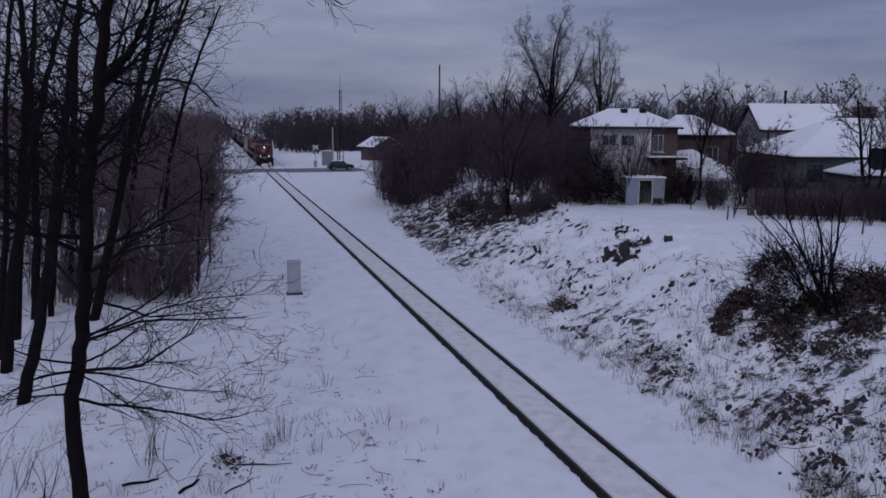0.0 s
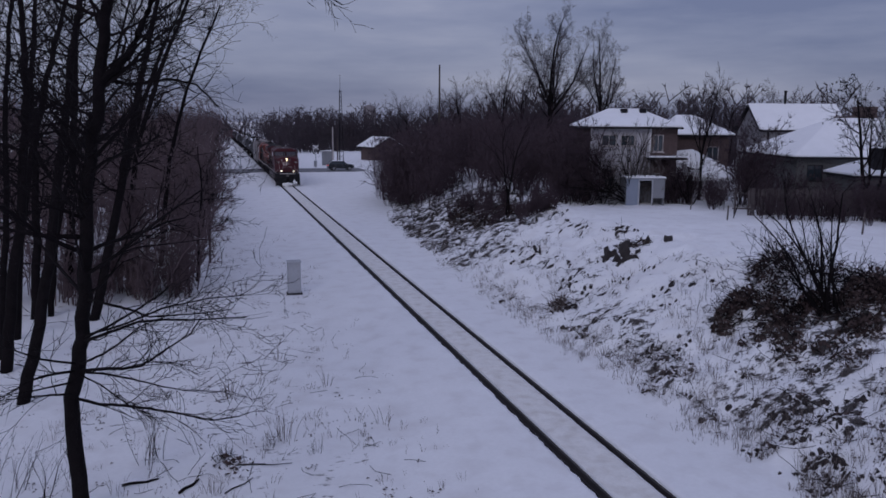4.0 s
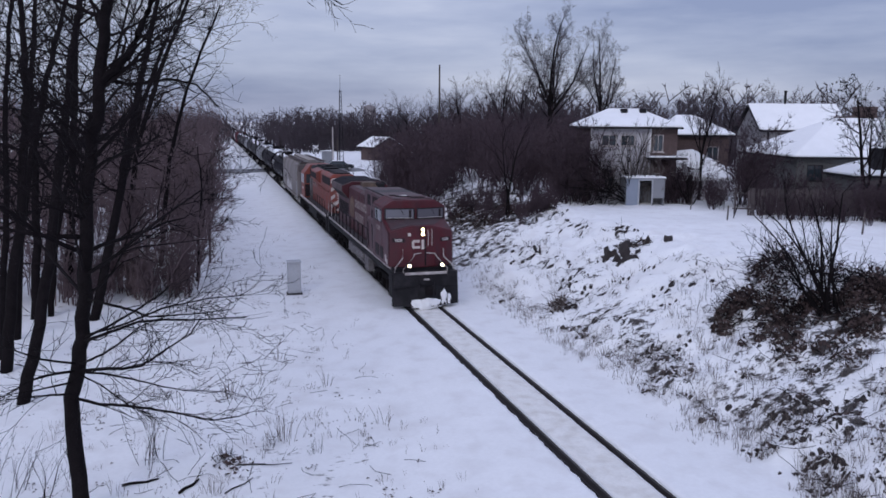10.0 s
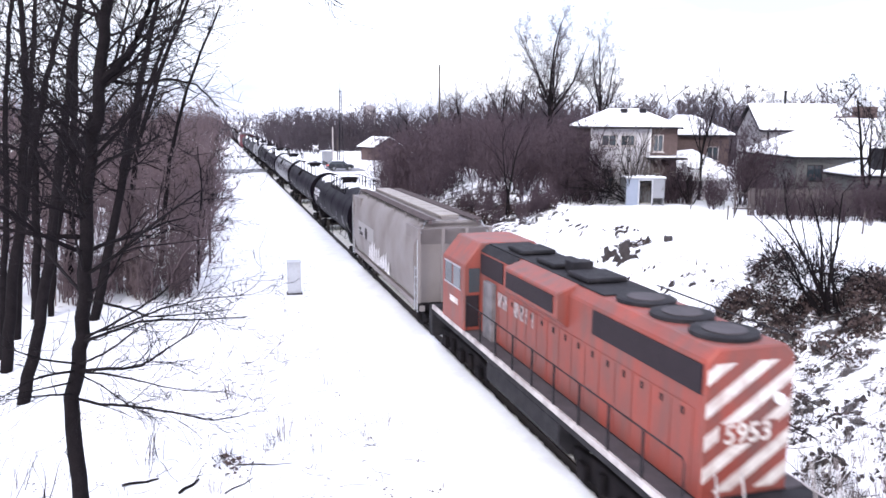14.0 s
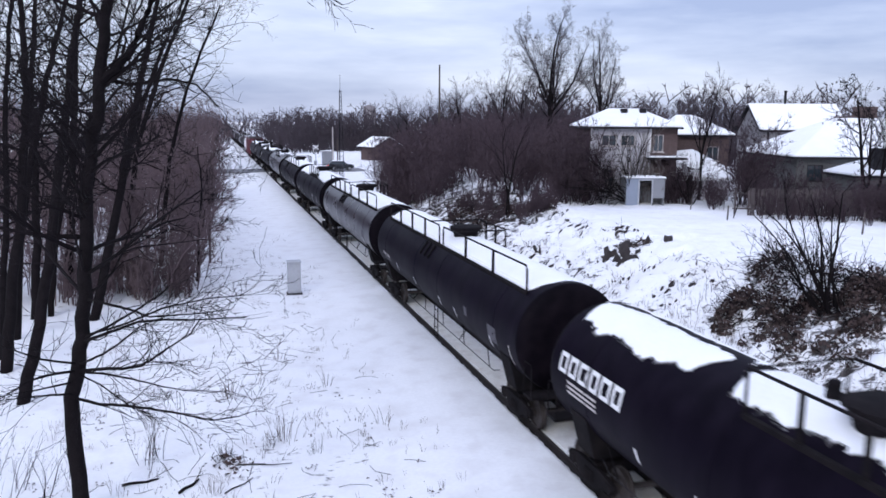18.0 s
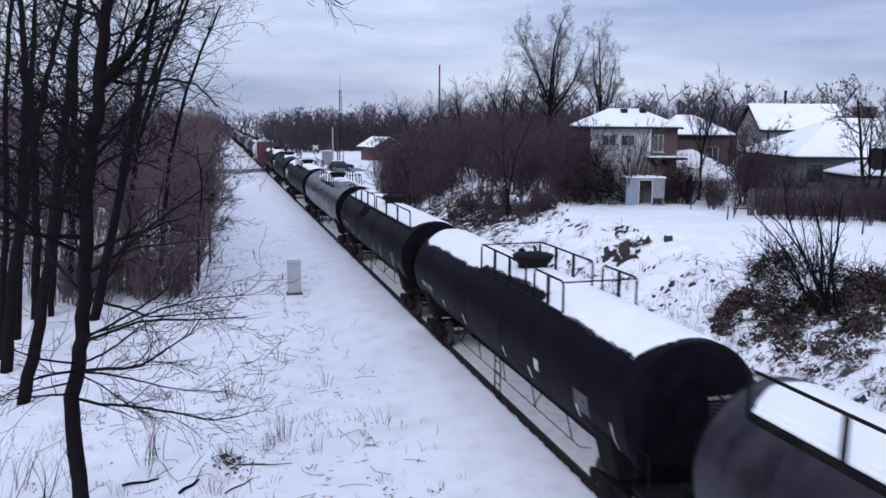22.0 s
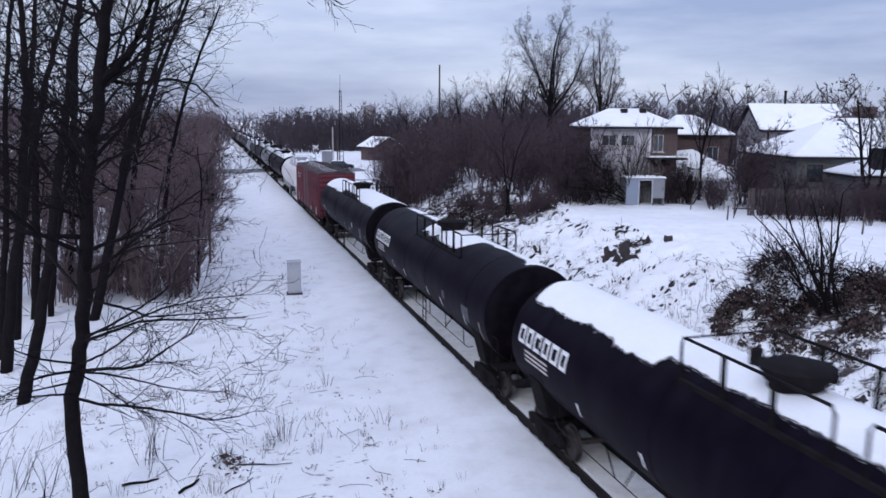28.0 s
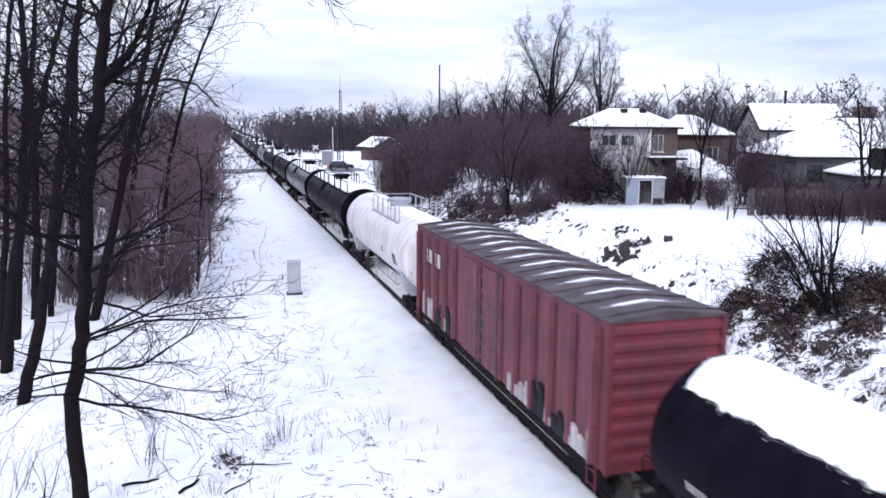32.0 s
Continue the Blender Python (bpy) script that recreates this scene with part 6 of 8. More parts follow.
def snow_cap(parent, y0, y1, cz, r, a0, a1, seed, thick=0.05, ragged=0.35, crumbly=True):
    """Snow lying on the round back of a tank, between two angles from the top, with ragged edges."""
    rng = random.Random(seed)
    rows = max(8, int((y1 - y0) / 0.085))
    across = (0.0, 0.012, 0.035, 0.09, 0.22, 0.42, 0.62, 0.8, 0.92, 0.97, 1.0)
    cols = len(across) - 1
    g, crumbs = Geo(), Geo()
    for i in range(rows + 1):
        y = y0 + (y1 - y0) * i / rows
        fade = min(1.0, i / 5 + 0.25, (rows - i) / 5 + 0.25)
        w0 = a0 * fade + ragged * (0.5 * noise.noise((y * 0.9, seed * 3.1, 0)) + 0.28 * noise.noise((y * 3.0, seed * 3.1, 3)) + 0.16 * noise.noise((y * 9.0, seed, 5))) + rng.uniform(-0.018, 0.018)
        w1 = a1 * fade + ragged * 0.5 * noise.noise((y * 0.9, seed * 3.1, 9)) + rng.uniform(-0.13, 0.13) * ragged
        if w1 - w0 < 0.05:
            w1 = w0 + 0.05
        for _ in range(5 if crumbly else 0):
            a, q, s = w0 + 0.02 - abs(rng.gauss(0, 0.028)), y + rng.uniform(-0.06, 0.06), rng.uniform(0.004, 0.016)
            rr, ds, sk = r + 0.010, s / r, rng.uniform(-0.02, 0.02)
            crumbs.add([((r - 0.01) * math.sin(a - ds), q + sk, cz + (r - 0.01) * math.cos(a - ds)), (rr * math.sin(a), q - s, cz + rr * math.cos(a)), ((r - 0.01) * math.sin(a + ds), q - sk, cz + (r - 0.01) * math.cos(a + ds)), (rr * math.sin(a), q + s * 1.6, cz + rr * math.cos(a))], [(0, 1, 2), (0, 2, 3)])
        for j in range(cols + 1):
            u = across[j]
            a = w0 + (w1 - w0) * u
            edge = min(1.0, math.sqrt(u * 6), (1 - u) * 6, fade * 1.2)
            rr = r + 0.004 + thick * edge * (0.8 + 0.4 * noise.noise((y * 1.1, a * 4, seed)))
            if u in (0, 1) or i in (0, rows):
                rr = r - 0.012
            g.v.append((rr * math.sin(a), y, cz + rr * math.cos(a)))
    w = cols + 1
    g.f = [(j * w + i, j * w + i + 1, (j + 1) * w + i + 1, (j + 1) * w + i) for j in range(rows) for i in range(cols)]
    if crumbly:
        tagged(part("snow_edge", crumbs, SNOW, parent), kind="stuff")
    return part("snow_cover", g, SNOW, parent, "crusted snow along the top", smooth=60)


def written(name, body, size, material, parent, m, label=""):
    """Characters as a thin solid, standing at the pose m in the parent's space."""
    curve = bpy.data.curves.new(name, "FONT")
    curve.body, curve.size, curve.extrude, curve.offset, curve.resolution_u = body, size, 0.004, size * 0.022, 4
    curve.align_x = "CENTER"
    ob = new(name, curve)
    me = bpy.data.meshes.new_from_object(ob.evaluated_get(bpy.context.evaluated_depsgraph_get()))
    bpy.data.objects.remove(ob)
    me.materials.clear()
    me.materials.append(material)
    p = part(name, me, None, parent, label)
    p.matrix_basis = m
    return p


def tank_car(label, length, shell_material, rail="short", group="tank cars of the train", seed=1, snow=(), brand=False, cz=2.65, r=1.56, gear=None):
    gear = gear or UNDER
    car = thing("tank_car", label, "tank car", group)
    a, b = 0.85, length - 0.85
    prof = []
    for k in range(12):
        t = math.pi / 2 * k / 11
        prof.append((max(0.02, r * math.sin(t) ** 0.55), a + 0.30 * (1 - math.cos(t))))
    shell = part("shell", Geo().lathe([(r, a + 0.34), (r, b - 0.34)], 40, "y", (0, 0, cz)), shell_material, car, smooth=40)
    end = shell_material if shell_material is TANK_WHITE else TANK_END
    for ring in (prof + [(r, a + 0.34)], [(r, b - 0.34)] + [(q, a + b - w) for q, w in reversed(prof)]):
        part("tank_head", Geo().lathe(ring, 40, "y", (0, 0, cz)), end, car, "dished tank end", smooth=50)
    for y in (a + 2.1, (a + b) / 2 - 1.4, (a + b) / 2 + 1.9, b - 2.1):
        part("weld_band", Geo().lathe([(r + 0.001, y), (r + 0.009, y + 0.012), (r + 0.009, y + 0.05), (r + 0.001, y + 0.062)], 40, "y", (0, 0, cz)), shell_material, shell)
    mid = (a + b) / 2
    # running gear
    for y in (2.35, length - 2.35):
        freight_truck(car, y)
        part("saddle", Geo().prism([(-1.15, 0.95), (1.15, 0.95), (1.42, 1.95), (1.2, 1.95), (0.75, 1.42), (-0.75, 1.42), (-1.2, 1.95), (-1.42, 1.95)], "y", y - 0.4, y + 0.4), gear, car, bevel=0.02)
    for s in (0.5, length - 1.7):
        part("stub_sill", Geo().box(-0.32, 0.32, s, s + 1.2, 0.85, 1.3), gear, car, bevel=0.02)
    part("end_platform", Geo().box(-1.35, 1.35, 0.5, 1.05, 1.2, 1.27), gear, car)
    part("end_platform", Geo().box(-1.35, 1.35, length - 1.05, length - 0.5, 1.2, 1.27), gear, car)
    handrail(car, -1.33, 0.55, 1.05, 1.27, 2.15, 2, gear, 0.018, "end_rail")
    handrail(car, -1.33, length - 1.05, length - 0.55, 1.27, 2.15, 2, gear, 0.018, "end_rail")
    part("bottom_valve", Geo().lathe([(0.3, cz - r - 0.02), (0.3, cz - r - 0.25), (0.12, cz - r - 0.28), (0.12, cz - r - 0.5)], 10, "z", (0, mid, 0)), gear, car)
    part("side_rod", Geo().tube([(-1.2, 3.2, 1.2), (-1.25, 3.6, 1.05), (-1.25, length - 3.6, 1.05), (-1.2, length - 3.2, 1.2)], 0.013, 5), SOOT, car)
    for y in (mid - 3.2, mid + 3.2):
        part("hanger", Geo().tube([(-1.25, y, 1.05), (-0.9, y + 0.1, cz - r + 0.35)], 0.02, 5), gear, car)
    for k in range(6):
        y = 4.0 + (length - 8.0) * k / 5
        part("strut", Geo().tube([(-1.25, y, 1.05), (-1.0, y + 0.9, cz - r + 0.3)], 0.018, 5), gear, car)
    ladder(car, -1.42, mid - 0.9, 0.5, 1.75, 0.45, gear)
    part("brake_cylinder", Geo().lathe([(0.16, mid - 2.6), (0.16, mid - 2.0)], 10, "y", (0.3, 0, 1.05)), gear, car)
    # manway dome and fittings
    top = cz + r
    dome = part("dome", Geo().lathe([(0.46, top - 0.1), (0.46, top + 0.06), (0.60, top + 0.26), (0.63, top + 0.34), (0.54, top + 0.37), (0.1, top + 0.40)], 20, "z", (0, mid, 0)), gear, car, "dark manway dome", smooth=40)
    for k in range(6):
        t = 2 * math.pi * k / 6
        part("bolt", Geo().box(0.6 * math.cos(t) - 0.04, 0.6 * math.cos(t) + 0.04, mid + 0.6 * math.sin(t) - 0.04, mid + 0.6 * math.sin(t) + 0.04, top + 0.18, top + 0.36), gear, dome)
    part("vent", Geo().lathe([(0.12, top - 0.05), (0.12, top + 0.3), (0.06, top + 0.34)], 10, "z", (0.1, mid + 1.15, 0)), gear, car)
    # walkway and railings
    side = -1.02
    deck = cz + r * math.cos(math.asin(1.02 / r)) + 0.03
    if rail == "long":
        part("walkway", Geo().box(side - 0.04, side + 0.40, a + 0.9, b - 0.9, deck - 0.2, deck + 0.03), gear, car, bevel=0.015)
        part("walkway_snow", Geo().box(side + 0.03, side + 0.55, a + 0.95, b - 0.95, deck + 0.031, deck + 0.13), SNOW, car, "snow lying on the walkway", bevel=0.03)
        handrail(car, side, a + 0.9, mid - 0.4, deck, deck + 0.76, 4, gear, 0.03)
        handrail(car, side, mid + 0.1, b - 0.9, deck, deck + 0.76, 5, gear, 0.03)
        handrail(car, -side, mid - 1.6, mid + 1.6, deck, deck + 0.76, 4, gear, 0.03)
        for y in (mid - 1.6, mid + 1.6):
            part("crossbar", Geo().tube([(side, y, deck + 0.73), (-side, y, deck + 0.73)], 0.026, 5), gear, car)
    else:
        fore, aft = mid - 4.3, mid + 1.8
        part("walkway", Geo().box(side - 0.06, side + 0.36, fore, aft, deck - 0.16, deck), gear, car)
        part("walkway", Geo().box(-side - 0.36, -side + 0.06, fore, aft, deck - 0.16, deck), gear, car)
        for x in (side, -side):
            handrail(car, x, mid - 1.9, aft, deck, deck + 0.78, 4, gear, 0.029)
            handrail(car, x, fore, mid - 2.5, deck, deck + 0.78, 3, gear, 0.029)
        for y in (fore, aft):
            part("crossbar", Geo().tube([(side, y, deck + 0.76), (-side, y, deck + 0.76)], 0.022, 5), gear, car)
    # lettering as plain bars lying on the shell
    def on_shell(y0, y1, z0, z1, material, name, into=None):
        """A thin curved patch on the shell's left side, as a part of its own or added to a mesh."""
        g = Geo()
        for q in range(5):
            z = z0 + (z1 - z0) * q / 4
            x = -math.sqrt(max(0.01, r * r - (z - cz) ** 2)) - 0.006
            g.v += [(x, y0, z), (x, y1, z)]
        g.f = [(2 * q, 2 * q + 1, 2 * q + 3, 2 * q + 2) for q in range(4)]
        return into.add(g.v, g.f) if into else part(name, g, material, shell)

    if brand:
        y = b - 0.74
        for w in (0.38, 0.38, 0.42, 0.38, 0.42, 0.38):
            g, z0, z1, t = Geo(), cz + 0.12, cz + 0.58, 0.095
            for ya, yb, za, zb in ((y - t, y, z0, z1), (y - w, y - w + t, z0, z1), (y - w + t, y - t, z1 - t, z1), (y - w + t, y - t, z0, z0 + t)):
                on_shell(ya, yb, za, zb, WHITE, "letter_block", g)
            part("letter_block", g, WHITE, shell)
            y -= w + 0.10
        for i in range(3):
            on_shell(b - 2.6, b - 1.2, cz - 0.05 - 0.12 * i, cz + 0.01 - 0.12 * i, OFF_WHITE, "small_print")
    else:
        for i in range(2):
            for k in range(9 if i == 0 else 4):
                w = 0.06 if i == 0 else 0.22
                y = b - 2.8 + k * (w + (0.085 if i == 0 else 0.03)) + (0.14 if i == 0 and k > 3 else 0)
                on_shell(y, y + w, cz - 0.42 - 0.14 * i, cz - (0.24 if i == 0 else 0.365) - 0.14 * i, OFF_WHITE if i == 0 else PLATE, "number_bar")
    for y in (a + 2.5, mid - 3.4, mid - 1.5, mid + 2.2, b - 4.2):
        on_shell(y, y + 0.09, cz - 0.75, cz - 0.42, WHITE, "reflector_strip")
    on_shell(a + 4.6, a + 4.88, cz - 0.35, cz - 0.05, OFF_WHITE if seed in (4, 9, 6) else PLATE, "placard")
    on_shell(a + 1.9, a + 2.6, cz - 0.55, cz - 0.05, PLATE, "data_plate")
    def on_end(g, x0, x1, z0, z1):
        at = lambda x, z: a + 0.30 * (1 - math.sqrt(max(0.0, 1 - (math.hypot(x, z - cz) / r) ** 3.636)))
        c = [(x0, z0), (x1, z0), (x1, z1), (x0, z1)]
        g.add([(x, at(x, z) - 0.012, z) for x, z in c] + [(x, at(x, z) + 0.01, z) for x, z in c], [(0, 1, 2, 3), (7, 6, 5, 4), (0, 4, 5, 1), (1, 5, 6, 2), (2, 6, 7, 3), (3, 7, 4, 0)])

    g = Geo()
    for i in range(9):
        if i != 4:
            on_end(g, 0.15 + i * 0.066, 0.175 + i * 0.066, cz + 0.40, cz + 0.46)
    part("number_bar", g, OFF_WHITE, shell, "row of small white marks")
    for i in range(7):
        g = Geo()
        on_end(g, 0.18, 0.18 + (0.44, 0.36, 0.46, 0.40, 0.42, 0.45, 0.38)[i], cz + 0.30 - i * 0.075, cz + 0.316 - i * 0.075)
        part("small_print", g, PLATE, shell)
    on_shell(a + 0.84, a + 0.89, cz - 0.85, cz - 0.25, CREAM, "edge_mark")
    for y0, y1, a0, a1 in snow:
        snow_cap(car, a + (b - a) * y0, a + (b - a) * y1, cz, r, a0, a1, seed + y0, thick=0.035, ragged=0.05 if rail == "long" else 0.13 if seed in (4, 7, 9) else 0.34, crumbly=rail != "long")
    couplers(car, length)
    return car


def hopper_car(length):
    car = thing("covered_hopper", "grey covered hopper car with rounded sides and graffiti", "hopper car", "freight cars of the train")
    a, b = 0.75, length - 0.75
    side = [(-1.25, 1.1), (-1.48, 1.4), (-1.58, 2.1), (-1.6, 2.9), (-1.55, 3.6), (-1.42, 4.15), (-1.22, 4.45)]
    section = side + [(-x, z) for x, z in reversed(side)]
    part("body", Geo().prism(section, "y", a + 0.75, b - 0.75), HOPPER_GREY, car, smooth=35)
    for s, y0, y1 in ((1, a + 0.2, a + 1.1), (-1, b - 0.2, b - 1.1)):
        part("end_sheet", Geo().add([(-1.5, y0, 4.3), (1.5, y0, 4.3), (1.5, y1 + s * 1.2, 1.6), (-1.5, y1 + s * 1.2, 1.6), (-1.5, y1 + s * 1.2, 4.3), (1.5, y1 + s * 1.2, 4.3)],
                                    [(0, 1, 2, 3), (0, 3, 4), (1, 5, 2), (0, 4, 5, 1), (3, 2, 5, 4)]), HOPPER_GREY, car)
        for x in (-1.5, -0.5, 0.5, 1.5):
            part("end_post", Geo().box(x - 0.06, x + 0.06, y0 - 0.05, y0 + 0.05, 1.2, 4.32), HOPPER_GREY, car)
        part("end_sill", Geo().box(-1.55, 1.55, min(y0, y0 - s * 0.1), max(y0, y0 - s * 0.1) + 0.05, 1.0, 1.3), UNDER, car)
        ladder(car, -1.56, y0 + s * 0.22, 0.95, 2.75, 0.42, GALV)
        part("end_pipe", Geo().tube([(-1.56, y0 - s * 0.02, 0.95), (-1.56, y0 - s * 0.02, 3.85), (-1.16, y0 + s * 0.25, 4.58), (-0.8, y0 + s * 0.3, 4.6)], 0.03, 6), GALV, car, "pale corner handrail", smooth=50)
        part("end_pipe", Geo().tube([(1.56, y0 - s * 0.02, 0.95), (1.56, y0 - s * 0.02, 3.85), (1.16, y0 + s * 0.25, 4.58)], 0.03, 6), GALV, car, smooth=50)
    part("roof", Geo().prism([(-1.24, 4.455), (-0.75, 4.56), (0.75, 4.56), (1.24, 4.455)], "y", a + 0.6, b - 0.6), HOPPER_ROOF, car)
    part("hatch_trough", Geo().box(-0.38, 0.38, a + 0.9, b - 0.9, 4.56, 4.68), HOPPER_GREY, car, bevel=0.02)
    n = 10
    for i in range(n):
        y = a + 1.0 + (b - a - 2.0) * i / n
        part("hatch_cover", Geo().box(-0.42, 0.42, y, y + (b - a - 2.0) / n - 0.12, 4.68, 4.75), HOPPER_LID, car, bevel=0.02)
    for x in (-1.0, 1.0):
        part("running_board", Geo().box(x - 0.24, x + 0.24, a + 0.35, b - 0.35, 4.62, 4.65), HOPPER_BOARD, car)
        for i in range(9):
            y = a + 0.3 + (b - a - 0.6) * i / 8
            part("board_bracket", Geo().box(x - 0.05, x + 0.05, y, y + 0.06, 4.5, 4.64), ROOF_GREY, car)
    for i in range(7):
        y = a + 1.2 + (b - a - 2.4) * i / 6
        part("roof_post", Geo().tube([(-1.27, y, 4.36), (-1.27, y, 4.63)], 0.022, 6), HOPPER_GREY, car)
    part("side_sill", Geo().box(-1.5, -1.3, a, b, 1.0, 1.22), HOPPER_GREY, car)
    part("side_sill", Geo().box(1.3, 1.5, a, b, 1.0, 1.22), HOPPER_GREY, car)
    part("centre_sill", Geo().box(-0.3, 0.3, 0.5, length - 0.5, 0.75, 1.1), UNDER, car)
    for k in range(3):
        y = a + 3.4 + k * (b - a - 6.8) / 2
        part("hopper_bay", Geo().add([(-1.2, y - 1.6, 1.2), (1.2, y - 1.6, 1.2), (1.2, y + 1.6, 1.2), (-1.2, y + 1.6, 1.2), (-0.5, y - 0.4, 0.4), (0.5, y - 0.4, 0.4), (0.5, y + 0.4, 0.4), (-0.5, y + 0.4, 0.4)],
                                     [(0, 1, 5, 4), (1, 2, 6, 5), (2, 3, 7, 6), (3, 0, 4, 7), (4, 5, 6, 7), (3, 2, 1, 0)]), HOPPER_GREY, car)
    # worn lettering and graffiti, as plain shapes
    part("paint_patch", Geo().box(-1.612, -1.602, b - 6.4, b - 2.2, 2.35, 3.1), HOPPER_PATCH, car, "cleaner repainted patch")
    for z, marks in ((2.62, (0.16, 0.16, 0.16)), (2.38, (0.14, 0.14, 0.14, 0.14, 0.14, 0.14))):
        for i, wd in enumerate(marks):
            part("letter_block", Geo().box(-1.618, -1.611, b - 2.45 - i * (wd + 0.05) - wd, b - 2.45 - i * (wd + 0.05), z, z + 0.17), GRILLE, car)
    part("emblem", Geo().lathe([(0.34, -1.612), (0.32, -1.62), (0.16, -1.622)], 20, "x", (0, b - 4.4, 2.62)), GRILLE, car, "round dark emblem")
    rng = random.Random(9)
    for i in range(9):
        y = b - 5.2 - i * 0.55
        h = rng.uniform(0.5, 1.0)
        g = Geo().prism([(y, 1.5), (y - 0.5, 1.45 + rng.uniform(0, 0.2)), (y - 0.42 + rng.uniform(-0.1, 0.1), 1.55 + h), (y - 0.1, 1.5 + h * 0.8)], "x", -1.616, -1.602)
        part("graffiti", g, GRAFFITI_B, car, "pale sprayed graffiti mark")
    for y in (2.3, length - 2.3):
        freight_truck(car, y)
    couplers(car, length)
    return car


def box_car(length):
    car = thing("boxcar", "faded red steel boxcar with a rusty roof and graffiti", "boxcar", "freight cars of the train")
    a, b = 0.85, length - 0.85
    w, z0, z1 = 1.42, 1.02, 4.40
    part("body", Geo().box(-w, w, a, b, z0, z1), BOX_RED, car)
    part("side_sheet", Geo().box(-w - 0.005, -w - 0.001, a + 0.02, b - 0.02, z0 + 0.02, z1 - 0.02), BOX_SIDE, car, "faded pinkish-red side sheet")
    rib = mesh("side_rib", Geo().prism([(-0.075, 0), (0.075, 0), (0.045, -0.15), (-0.045, -0.15)], "z", z0 + 0.1, z1 - 0.12), BOX_SIDE)
    for i in range(14):
        y = a + 0.45 + (b - a - 0.9) * i / 13
        if abs(y - (a + b) / 2) < 1.75:
            continue
        p = part("side_rib", rib, None, car)
        p.matrix_basis = pose(-w, y, 0, 0, 0, -90)
        # Dark strip beside each rib puts the rib's shadow into colour.
        part("rib_shade", Geo().box(-w - 0.012, -w - 0.002, y - 0.24, y - 0.078, z0 + 0.12, z1 - 0.16), BOX_RIB_SHADE, car, "dark painted-in shade beside the rib")
    for yd in ((a + b) / 2 - 1.75, (a + b) / 2 + 0.02):
        d = part("sliding_door", Geo().box(-w - 0.09, -w - 0.01, yd, yd + 1.72, z0 + 0.1, z1 - 0.2), BOX_SIDE, car, "ribbed faded red sliding door", bevel=0.01)
        for i in range(7):
            z = z0 + 0.35 + i * 0.42
            part("door_rib", Geo().prism([(-w - 0.13, z), (-w - 0.09, z - 0.07), (-w - 0.09, z + 0.07)], "y", yd + 0.1, yd + 1.62), BOX_SIDE, d)
        part("door_rod", Geo().tube([(-w - 0.13, yd + 0.2, z0 + 0.05), (-w - 0.13, yd + 0.2, z1 - 0.1)], 0.022, 6), BOX_ROOF, d)
    for y, s in ((a, -1), (b, 1)):
        for i in range(9):
            z = z0 + 0.3 + i * 0.36
            part("end_corrugation", Geo().prism([(y, z - 0.13), (y + s * 0.06, z - 0.05), (y + s * 0.06, z + 0.05), (y, z + 0.13)], "x", -w + 0.12, w - 0.12), BOX_RED, car)
        for x in (-w + 0.05, w - 0.05):
            part("corner_post", Geo().box(x - 0.06, x + 0.06, y - 0.07, y + 0.07, z0, z1), BOX_RED, car)
    part("roof", Geo().prism([(-w - 0.03, z1), (w + 0.03, z1), (w + 0.03, z1 + 0.05), (0, z1 + 0.2), (-w - 0.03, z1 + 0.05)], "y", a - 0.05, b + 0.05), BOX_ROOF, car, "rust-brown panelled roof with snow streaks")
    for i in range(13):
        y = a + 0.3 + (b - a - 0.6) * i / 12
        part("roof_rib", Geo().prism([(-w, z1 + 0.055), (0, z1 + 0.205), (w, z1 + 0.055), (w, z1 + 0.095), (0, z1 + 0.245), (-w, z1 + 0.095)], "y", y - 0.05, y + 0.05), BOX_ROOF, car)
    rng = random.Random(6)
    zz = lambda q: z1 + 0.205 - abs(q) * 0.15 / w
    for i in range(12):
        y = a + 0.3 + (b - a - 0.6) * (i + 0.5) / 12
        for name, material, lift, half, reach in (("frost", FROST, 0.004, 0.30, 1.30), ("snow_streak", SNOW, 0.010, 0.16, 1.05)):
            x0, x1 = -reach * rng.uniform(0.7, 1.0), reach * rng.uniform(0.3, 1.0)
            g, n = Geo(), 14
            for q in range(n + 1):
                x = x0 + (x1 - x0) * q / n
                wide = half * (0.45 + 0.9 * abs(noise.noise((x * 1.7, y, lift * 90)))) * min(1.0, 0.1 + 3.0 * min(q, n - q) / n)
                g.v += [(x, y - wide, zz(x) + lift), (x, y + wide, zz(x) + lift)]
            g.f = [(2 * q, 2 * q + 2, 2 * q + 3, 2 * q + 1) for q in range(n)]
            part(name, g, material, car, "thin grey snow between the roof ribs" if material is FROST else "streak of snow between the roof ribs")
    for x, z, wd in ((0.62, 3.02, 0.5), (0.62, 2.9, 0.34), (0.62, 2.78, 0.46)):
        part("small_print", Geo().box(x, x + wd, a - 0.085, a - 0.075, z, z + 0.05), OFF_WHITE, car)
    # Black strip on the door face stands in for shade in its gap.
    part("door_gap_shade", Geo().box(-w - 0.105, -w - 0.092, (a + b) / 2 - 0.14, (a + b) / 2 - 0.02, z0 + 0.1, z1 - 0.22), SOOT, car)
